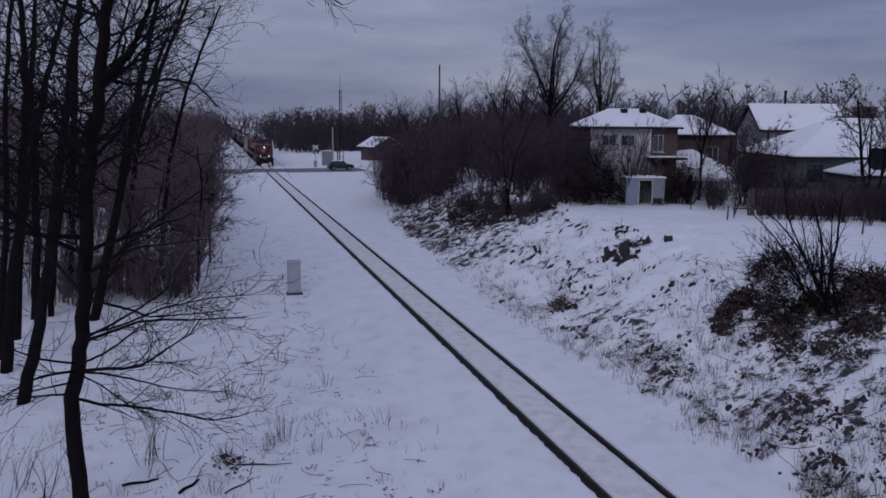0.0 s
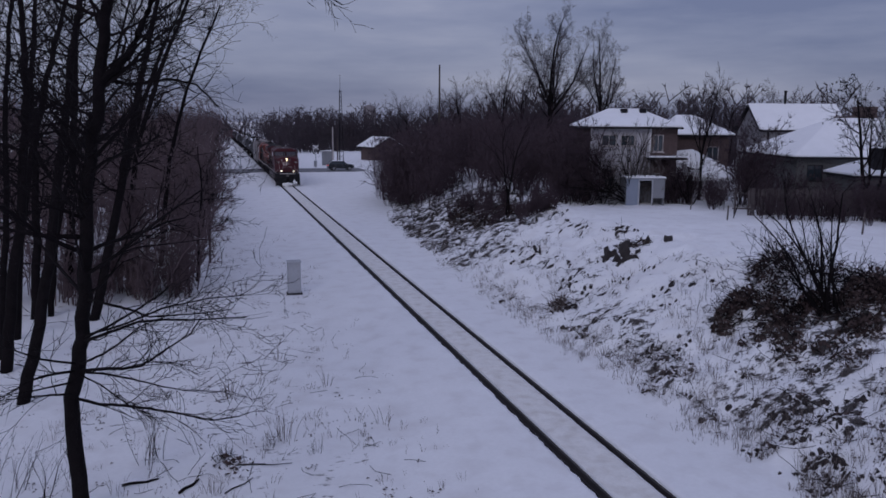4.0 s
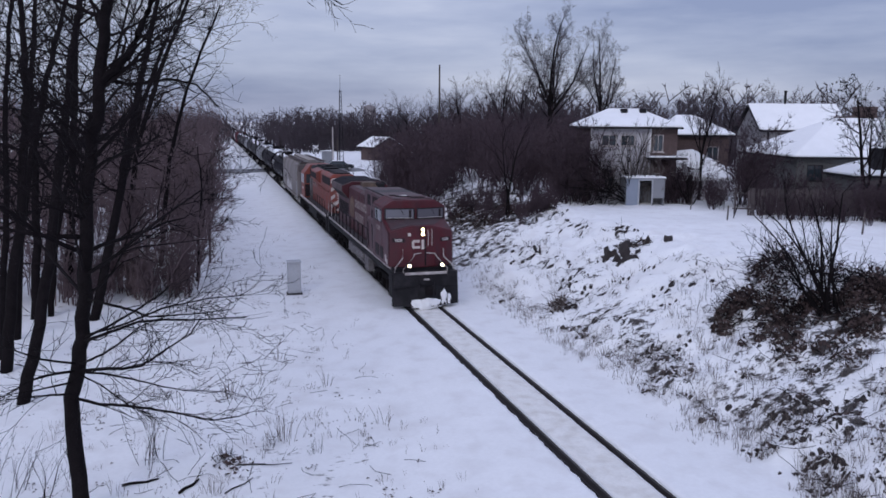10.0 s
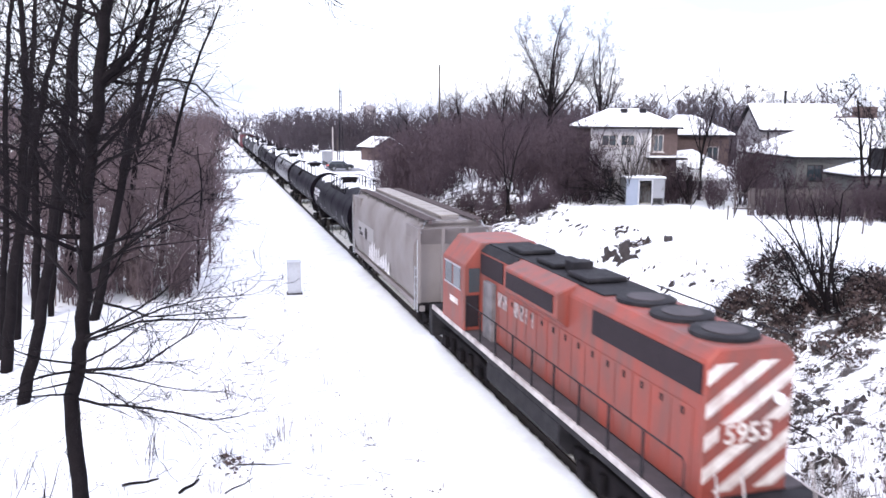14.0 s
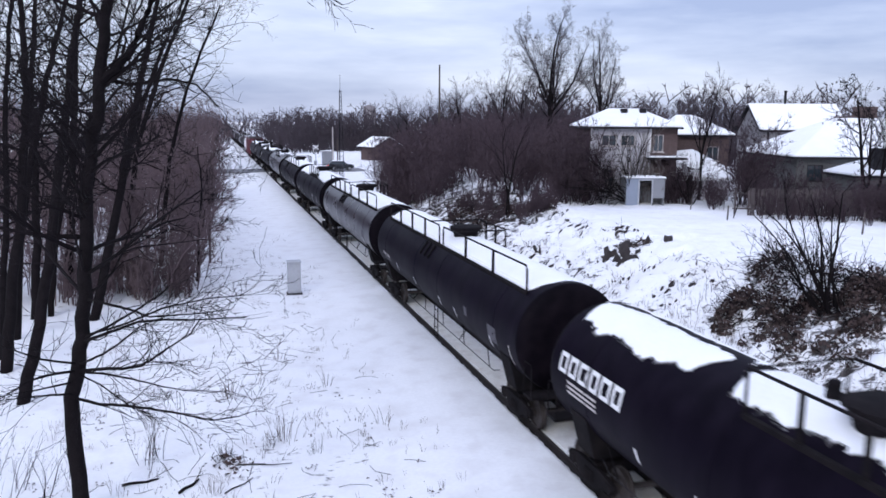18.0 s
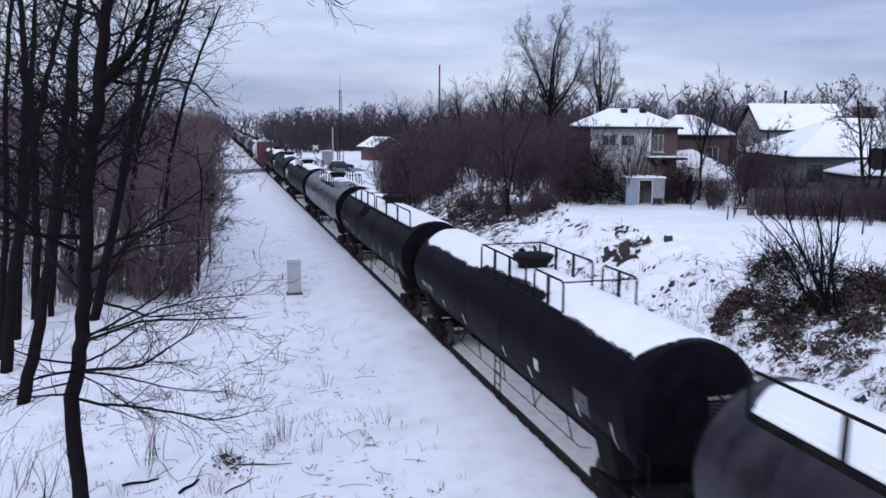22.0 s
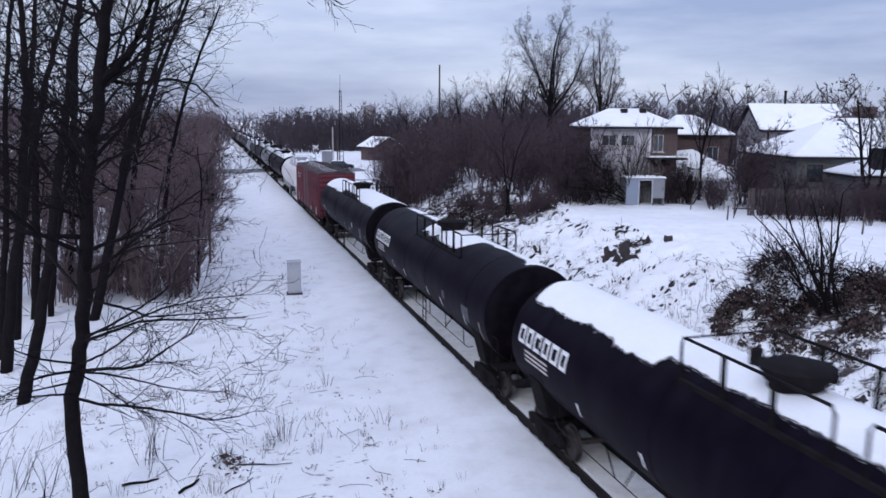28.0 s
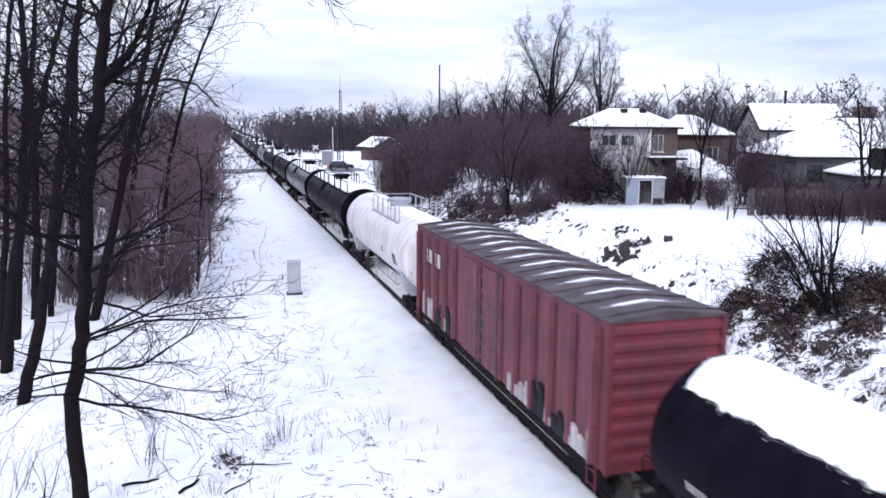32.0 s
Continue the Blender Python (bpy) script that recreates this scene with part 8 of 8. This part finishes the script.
    # tanks, trucks, handrails
    part("fuel_tank", Geo().prism([(-1.4, 1.3), (-1.42, 0.75), (-1.1, 0.42), (1.1, 0.42), (1.42, 0.75), (1.4, 1.3)], "y", 8.0, 13.6), FUEL_GREY, loco, "grimy grey fuel tank", bevel=0.04)
    part("air_reservoir", Geo().lathe([(0.05, 8.2), (0.2, 8.3), (0.2, 11.4), (0.05, 11.5)], 12, "y", (-1.42, 0, 1.12)), FUEL_GREY, loco, "grey air reservoir", smooth=50)
    part("equipment_box", Geo().box(-1.47, -1.15, 7.0, 8.0, 0.55, 1.32), FUEL_GREY, loco, "grimy grey equipment box", bevel=0.02)
    part("battery_box", Geo().box(-1.47, -1.2, 11.8, 12.6, 0.75, 1.3), FUEL_GREY, loco, bevel=0.02)
    for y in (4.1, n - 4.1):
        loco_truck(loco, y)
    handrail(loco, -1.47, 7.2, 20.8, deck, deck + 1.05, 11, GRILLE, 0.026, "handrail")
    handrail(loco, 1.47, 7.2, 20.8, deck, deck + 1.05, 11, GRILLE, 0.022, "handrail")
    for y in (5.5, 6.6):
        part("side_grab_iron", Geo().tube([(-1.5, y, 2.0), (-1.55, y, 3.3)], 0.022, 5), SOOT, loco)
    for x in (-1.3, -0.6, 0.6, 1.3):
        part("rear_grab_rail", Geo().tube([(x, n - 0.9, 1.3), (x, n - 0.85, 2.8), (x * 0.85, n - 1.3, 2.85)], 0.02, 6), OFF_WHITE, loco)
    part("rear_pilot", Geo().box(-1.5, 1.5, n - 0.95, n - 0.55, 0.5, 1.62), SOOT, loco, bevel=0.03)
    couplers(loco, n)
    return loco


def striped_locomotive(n):
    loco = thing("diesel_locomotive", "orange-red diesel locomotive with white diagonal stripes on its hood end", "locomotive", "locomotives of the train")
    deck, hw = 1.70, 0.95
    part("frame", Geo().box(-1.42, 1.42, 0.9, n - 0.9, 1.30, deck), SOOT, loco, "black underframe", bevel=0.02)
    part("side_stripe", Geo().box(-1.49, -1.42, 1.0, n - 1.0, deck - 0.16, deck), SILL, loco, "white sill stripe")
    part("side_stripe", Geo().box(1.42, 1.49, 1.0, n - 1.0, deck - 0.12, deck), SILL, loco, "white sill stripe")
    y0, y1 = 1.82, n - 4.9
    for a, b in ((-1.41, -0.97), (0.97, 1.41)):
        part("walkway", Geo().box(a, b, y0, y1, deck - 0.005, deck + 0.02), ROOF_DARK, loco, "dark grimy walkway")
    part("hood", Geo().prism([(-hw, deck), (hw, deck), (hw, 4.35), (0.72, 4.58), (-0.72, 4.58), (-hw, 4.35)], "y", y0, y1), ORANGE_RED, loco, "orange-red long hood", bevel=0.04)
    # diagonal stripes on the hood end
    for k in range(6):
        base = 1.15 + k * 0.62
        lo, hi = deck + 0.15, 4.3
        poly = [(x, base + dz - 0.35) for x, dz in ((-hw + 0.03, 0.0), (hw - 0.03, 1.25), (hw - 0.03, 1.53), (-hw + 0.03, 0.28))]
        clipped = clip_z(clip_z(poly, lo, True), hi, False)
        if len(clipped) >= 3:
            part("stripe", Geo().prism(clipped, "y", y0 - 0.012, y0 - 0.002), CREAM, loco, "white diagonal stripe")
    part("number_panel", Geo().box(-0.62, 0.62, y0 - 0.018, y0 - 0.013, 2.74, 3.16), ORANGE_RED, loco)
    written("road_number", "5953", 0.52, CREAM, loco, pose(0, y0 - 0.024, 2.78, 90, 0, 0), "cream painted road number")
    part("rear_light", Geo().lathe([(0.11, y0 - 0.01), (0.11, y0 - 0.07), (0.03, y0 - 0.08)], 14, "y", (0.62, 0, 3.55)), WHITE, loco)
    # roof equipment
    for y in (y0 + 0.85, y0 + 2.25, y0 + 3.65):
        f = part("radiator_fan", Geo().lathe([(0.66, 4.57), (0.66, 4.66), (0.6, 4.68), (0.3, 4.665)], 24, "z", (0, y, 0)), SOOT, loco, "round radiator fan", smooth=40)
        part("fan_hub", Geo().lathe([(0.42, 4.67), (0.42, 4.695), (0.1, 4.70)], 16, "z", (0, y, 0)), ROOF_DARK, f)
    part("roof_walk", Geo().box(-0.70, 0.70, y0 + 4.3, y1 - 0.1, 4.583, 4.62), SOOT, loco, "sooty black roof")
    for s in (-1, 1):
        q = [(s * 0.725, 4.588), (s * 0.955, 4.363), (s * 0.970, 4.372), (s * 0.74, 4.60)]
        part("sooty_shoulder", Geo().prism(q, "y", y0 + 9.3, y1 - 0.05), SOOT, loco, "soot-stained roof shoulder")
    part("cab_cabinet", Geo().box(-1.12, -hw - 0.003, y1 - 1.55, y1 - 0.75, deck + 0.03, 3.55), FUEL_GREY, loco, "grey electrical cabinet", bevel=0.02)
    part("upper_grille", Geo().box(-hw - 0.03, -hw - 0.003, y1 - 2.1, y1 - 0.1, 3.66, 4.3), GRILLE, loco, "dark upper grille")
    for y in (y0 + 5.4, y0 + 7.4, y0 + 9.6):
        part("roof_hatch", Geo().box(-0.55, 0.55, y, y + 1.2, 4.64, 4.76), SOOT, loco, bevel=0.03)
    part("exhaust", Geo().box(-0.3, 0.3, y0 + 6.75, y0 + 7.25, 4.6, 4.92), SOOT, loco, bevel=0.02)
    part("roof_rail", Geo().tube([(0.8, y0 + 0.1, 4.2), (0.8, y0 + 0.1, 4.72), (0.8, y0 + 4.5, 4.72)], 0.02, 5), SOOT, loco)
    part("radiator_grille", Geo().box(-hw - 0.03, -hw - 0.003, y0 + 0.1, y0 + 4.3, 3.72, 4.28), GRILLE, loco, "long dark radiator intake")
    part("dynamic_brake_flare", Geo().prism([(-hw, 3.5), (-1.28, 3.75), (-1.28, 4.4), (-0.7, 4.6), (0.7, 4.6), (1.28, 4.4), (1.28, 3.75), (hw, 3.5)], "y", y0 + 5.6, y0 + 9.2), ORANGE_RED, loco, bevel=0.03)
    part("flare_grille", Geo().box(-1.305, -1.283, y0 + 5.8, y0 + 9.0, 3.85, 4.3), GRILLE, loco)
    for i in range(16):
        y = y0 + 0.3 + i * 0.72
        if y + 0.7 < y1:
            part("hood_door", Geo().box(-hw - 0.02, -hw - 0.003, y, y + 0.67, 1.85, 3.4), ORANGE_RED, loco, bevel=0.008)
    for i, w in enumerate((0.34, 0.32, 0.0, 0.34, 0.28, 0.1, 0.1)):
        if w:
            y = y1 - 1.75 - i * 0.44
            part("letter_block", Geo().box(-hw - 0.032, -hw - 0.022, y - w, y, 2.94, 3.38), FLAKED, loco, "flaked cream letter block")
    for i in range(14):
        y = y0 + 0.62 + i * 0.72
        if y < y1 - 0.6:
            part("door_latch", Geo().box(-hw - 0.045, -hw - 0.02, y - 0.03, y + 0.03, 3.18, 3.32), SOOT, loco)
    # cab and short nose at the tail
    part("cab", Geo().prism([(-1.52, deck), (1.52, deck), (1.52, 3.9), (0.95, 4.62), (-0.95, 4.62), (-1.52, 3.9)], "y", y1, y1 + 2.4), ORANGE_RED, loco, "orange-red driver's cab", bevel=0.04)
    for a in (0.35, 1.3):
        w = part("side_window", Geo().box(-1.54, -1.522, y1 + a, y1 + a + 0.75, 3.05, 3.75), CAB_GLASS, loco)
        for z in (3.0, 3.75):
            part("window_frame", Geo().box(-1.55, -1.522, y1 + a - 0.05, y1 + a + 0.8, z, z + 0.05), GALV, w)
    part("front_window", Geo().box(-1.35, -0.98, y1 - 0.02, y1 - 0.003, 3.0, 3.8), CAB_GLASS, loco)
    # Flat dark panel stands in for the shade inside an open doorway.
    part("cab_door", Geo().box(-1.45, -1.0, y1 - 0.03, y1 - 0.003, 1.85, 2.9), GRILLE, loco, "dark panel painted as a shaded open doorway")
    part("number_bar", Geo().box(-1.535, -1.524, y1 + 0.6, y1 + 1.5, 2.45, 2.65), CREAM, loco)
    part("short_nose", Geo().prism([(-0.95, deck), (0.95, deck), (0.95, 3.0), (0.7, 3.15), (-0.7, 3.15), (-0.95, 3.0)], "y", y1 + 2.4, n - 1.1), ORANGE_RED, loco, bevel=0.04)
    part("fuel_tank", Geo().prism([(-1.38, 1.3), (-1.4, 0.75), (-1.1, 0.42), (1.1, 0.42), (1.4, 0.75), (1.38, 1.3)], "y", n / 2 - 2.6, n / 2 + 2.6), SOOT, loco, bevel=0.04)
    for y in (3.9, n - 3.9):
        loco_truck(loco, y)
    handrail(loco, -1.45, 1.6, y1 - 0.1, deck, deck + 1.0, 10, SOOT, 0.018, "handrail")
    handrail(loco, 1.45, 1.6, y1 - 0.1, deck, deck + 1.0, 10, SOOT, 0.018, "handrail")
    for x in (-1.38, -0.8, 0.8, 1.38):
        part("grab_rail", Geo().tube([(x, 0.75, 0.7), (x, 0.72, 1.5), (x * 0.92, 0.80, 1.95), (x * 0.9, 1.0, 2.65)], 0.019, 6), SILL, loco, "pale grab rail", smooth=50)
    for y in (0.55, n - 0.95):
        part("pilot", Geo().box(-1.48, 1.48, y, y + 0.4, 0.45, 1.62), SOOT, loco, bevel=0.03)
    couplers(loco, n)
    return loco


def clip_z(poly, z, above):
    """The part of a polygon above or below a height."""
    out = []
    for i in range(len(poly)):
        (xa, za), (xb, zb) = poly[i], poly[(i + 1) % len(poly)]
        ina, inb = (za >= z) == above, (zb >= z) == above
        if ina:
            out.append((xa, za))
        if ina != inb:
            t = (z - za) / (zb - za)
            out.append((xa + (xb - xa) * t, z))
    return out


# order of the train: where each car's front coupler stands behind the nose of the first locomotive
FRONTS = [57.9, 76.5, 97.1, 116.8, 135.9, 154.8, 174.5, 194.5, 213.4]
CARS = []


def build_train():
    CARS.append((lead_locomotive(), 0.0))
    CARS.append((striped_locomotive(18.9), 22.3))
    CARS.append((hopper_car(16.7), 41.2))
    full = (0.03, 0.97, -0.60, 0.95)
    kinds = [
        tank_car("black tank car with white lettering and patchy snow on top", 18.6, TANK_BLACK, "short", seed=1, brand=True, snow=((0.03, 0.30, -0.05, 0.9), (0.27, 0.33, -0.5, -0.1), (0.34, 0.66, -0.54, 0.9), (0.70, 0.98, -0.62, 0.1), (0.68, 0.97, 0.35, 0.9))),
        tank_car("black tank car with a full-length walkway rail", 20.6, TANK_BLACK, "long", seed=2, snow=(full,)),
        tank_car("dusty black tank car with a railed walkway and side brackets", 19.7, TANK_GREY, "long", seed=3, snow=(full,)),
        tank_car("black tank car with thick snow on both ends", 19.1, TANK_BLACK, "short", seed=4, snow=((0.03, 0.345, -0.70, 0.95), (0.32, 0.62, -0.52, 0.95), (0.59, 0.985, -0.76, 0.95))),
        tank_car("black tank car with a full-length walkway rail and snowy top", 18.9, TANK_BLACK, "long", seed=5, snow=(full,)),
        tank_car("dusty black tank car with thin patchy snow and a railed platform", 19.7, TANK_GREY, "short", seed=6, snow=((0.04, 0.28, 0.25, 0.95), (0.27, 0.34, -0.35, 0.9), (0.36, 0.64, -0.52, 0.95), (0.64, 0.78, -0.5, 0.2), (0.78, 0.97, 0.0, 0.9))),
        tank_car("black tank car with white lettering and snow along its top", 20.0, TANK_BLACK, "short", seed=7, brand=True, snow=((0.03, 0.36, -0.5, 0.95), (0.33, 0.66, -0.52, 0.95), (0.63, 0.985, -0.70, 0.95))),
        tank_car("black tank car with white lettering and a mostly bare top", 18.9, TANK_BLACK, "short", seed=8, brand=True, snow=((0.03, 0.33, 0.12, 0.95), (0.29, 0.61, -0.52, 0.95), (0.63, 0.96, 0.1, 0.9))),
        tank_car("black tank car with thick snow and a railed platform", 20.4, TANK_BLACK, "short", seed=9, snow=((0.03, 0.345, -0.70, 0.95), (0.32, 0.62, -0.52, 0.95), (0.59, 0.985, -0.76, 0.95))),
    ]
    for k in (1, 2, 4):
        g = kinds[k]
        for i in range(3):
            part("side_bracket", Geo().prism([(-1.05, 3.70), (-1.41, 3.26), (-1.45, 3.39), (-1.13, 3.83)], "y", 10.6 + 0.55 * i, 10.75 + 0.55 * i), UNDER, g, "black side bracket")
    for k, off in zip(kinds, FRONTS):
        CARS.append((k, off))
    # the car ahead of the boxcar stands in the same row, the ninth; then the boxcar, the white tank and the long tail
    CARS.append((box_car(17.4), 233.8))
    CARS.append((tank_car("white tank car with pale railings", 17.0, TANK_WHITE, "short", seed=12, snow=((0.05, 0.95, -0.3, 0.8),), gear=GALV), 251.2))
    off = 268.2
    order = (1, 2, 4, 3, 5, 6, 0, 7, 2, 1, 4, 8, 3, 6, 5, 1, 2, 7, 4, 0, 6, 3, 2, 8, 1, 4, 5, 2, 6, 1)
    lengths = (18.6, 20.6, 19.7, 19.1, 18.9, 19.7, 20.0, 18.9, 20.4)
    for k in order:
        CARS.append((copy_thing(kinds[k], Matrix()), off))
        off += lengths[k]


build_train()


# ---- what moves: the whole train, at a steady 11.5 m/s towards the camera ----
def front_at(t):
    u = t - 13.0
    return -1.352 - 11.492 * u - 0.0027 * u * u


def motions():
    times = [0.0] + [2.0 * i for i in range(1, 16)] + [32.0]
    for car, off in CARS:
        walk(car, [(t, pose(0, front_at(t) + off, 0)) for t in times])
    # the wheels of the cars that come near roll with the train
    for w in AXLES:
        at, r = w.matrix_basis.translation.copy(), w.matrix_basis.translation.z
        start = front_at(0)
        walk(w, [(i / 30, Matrix.Translation(at) @ Matrix.Rotation((start - front_at(i / 30)) / r, 4, "X")) for i in range(961)])


motions()
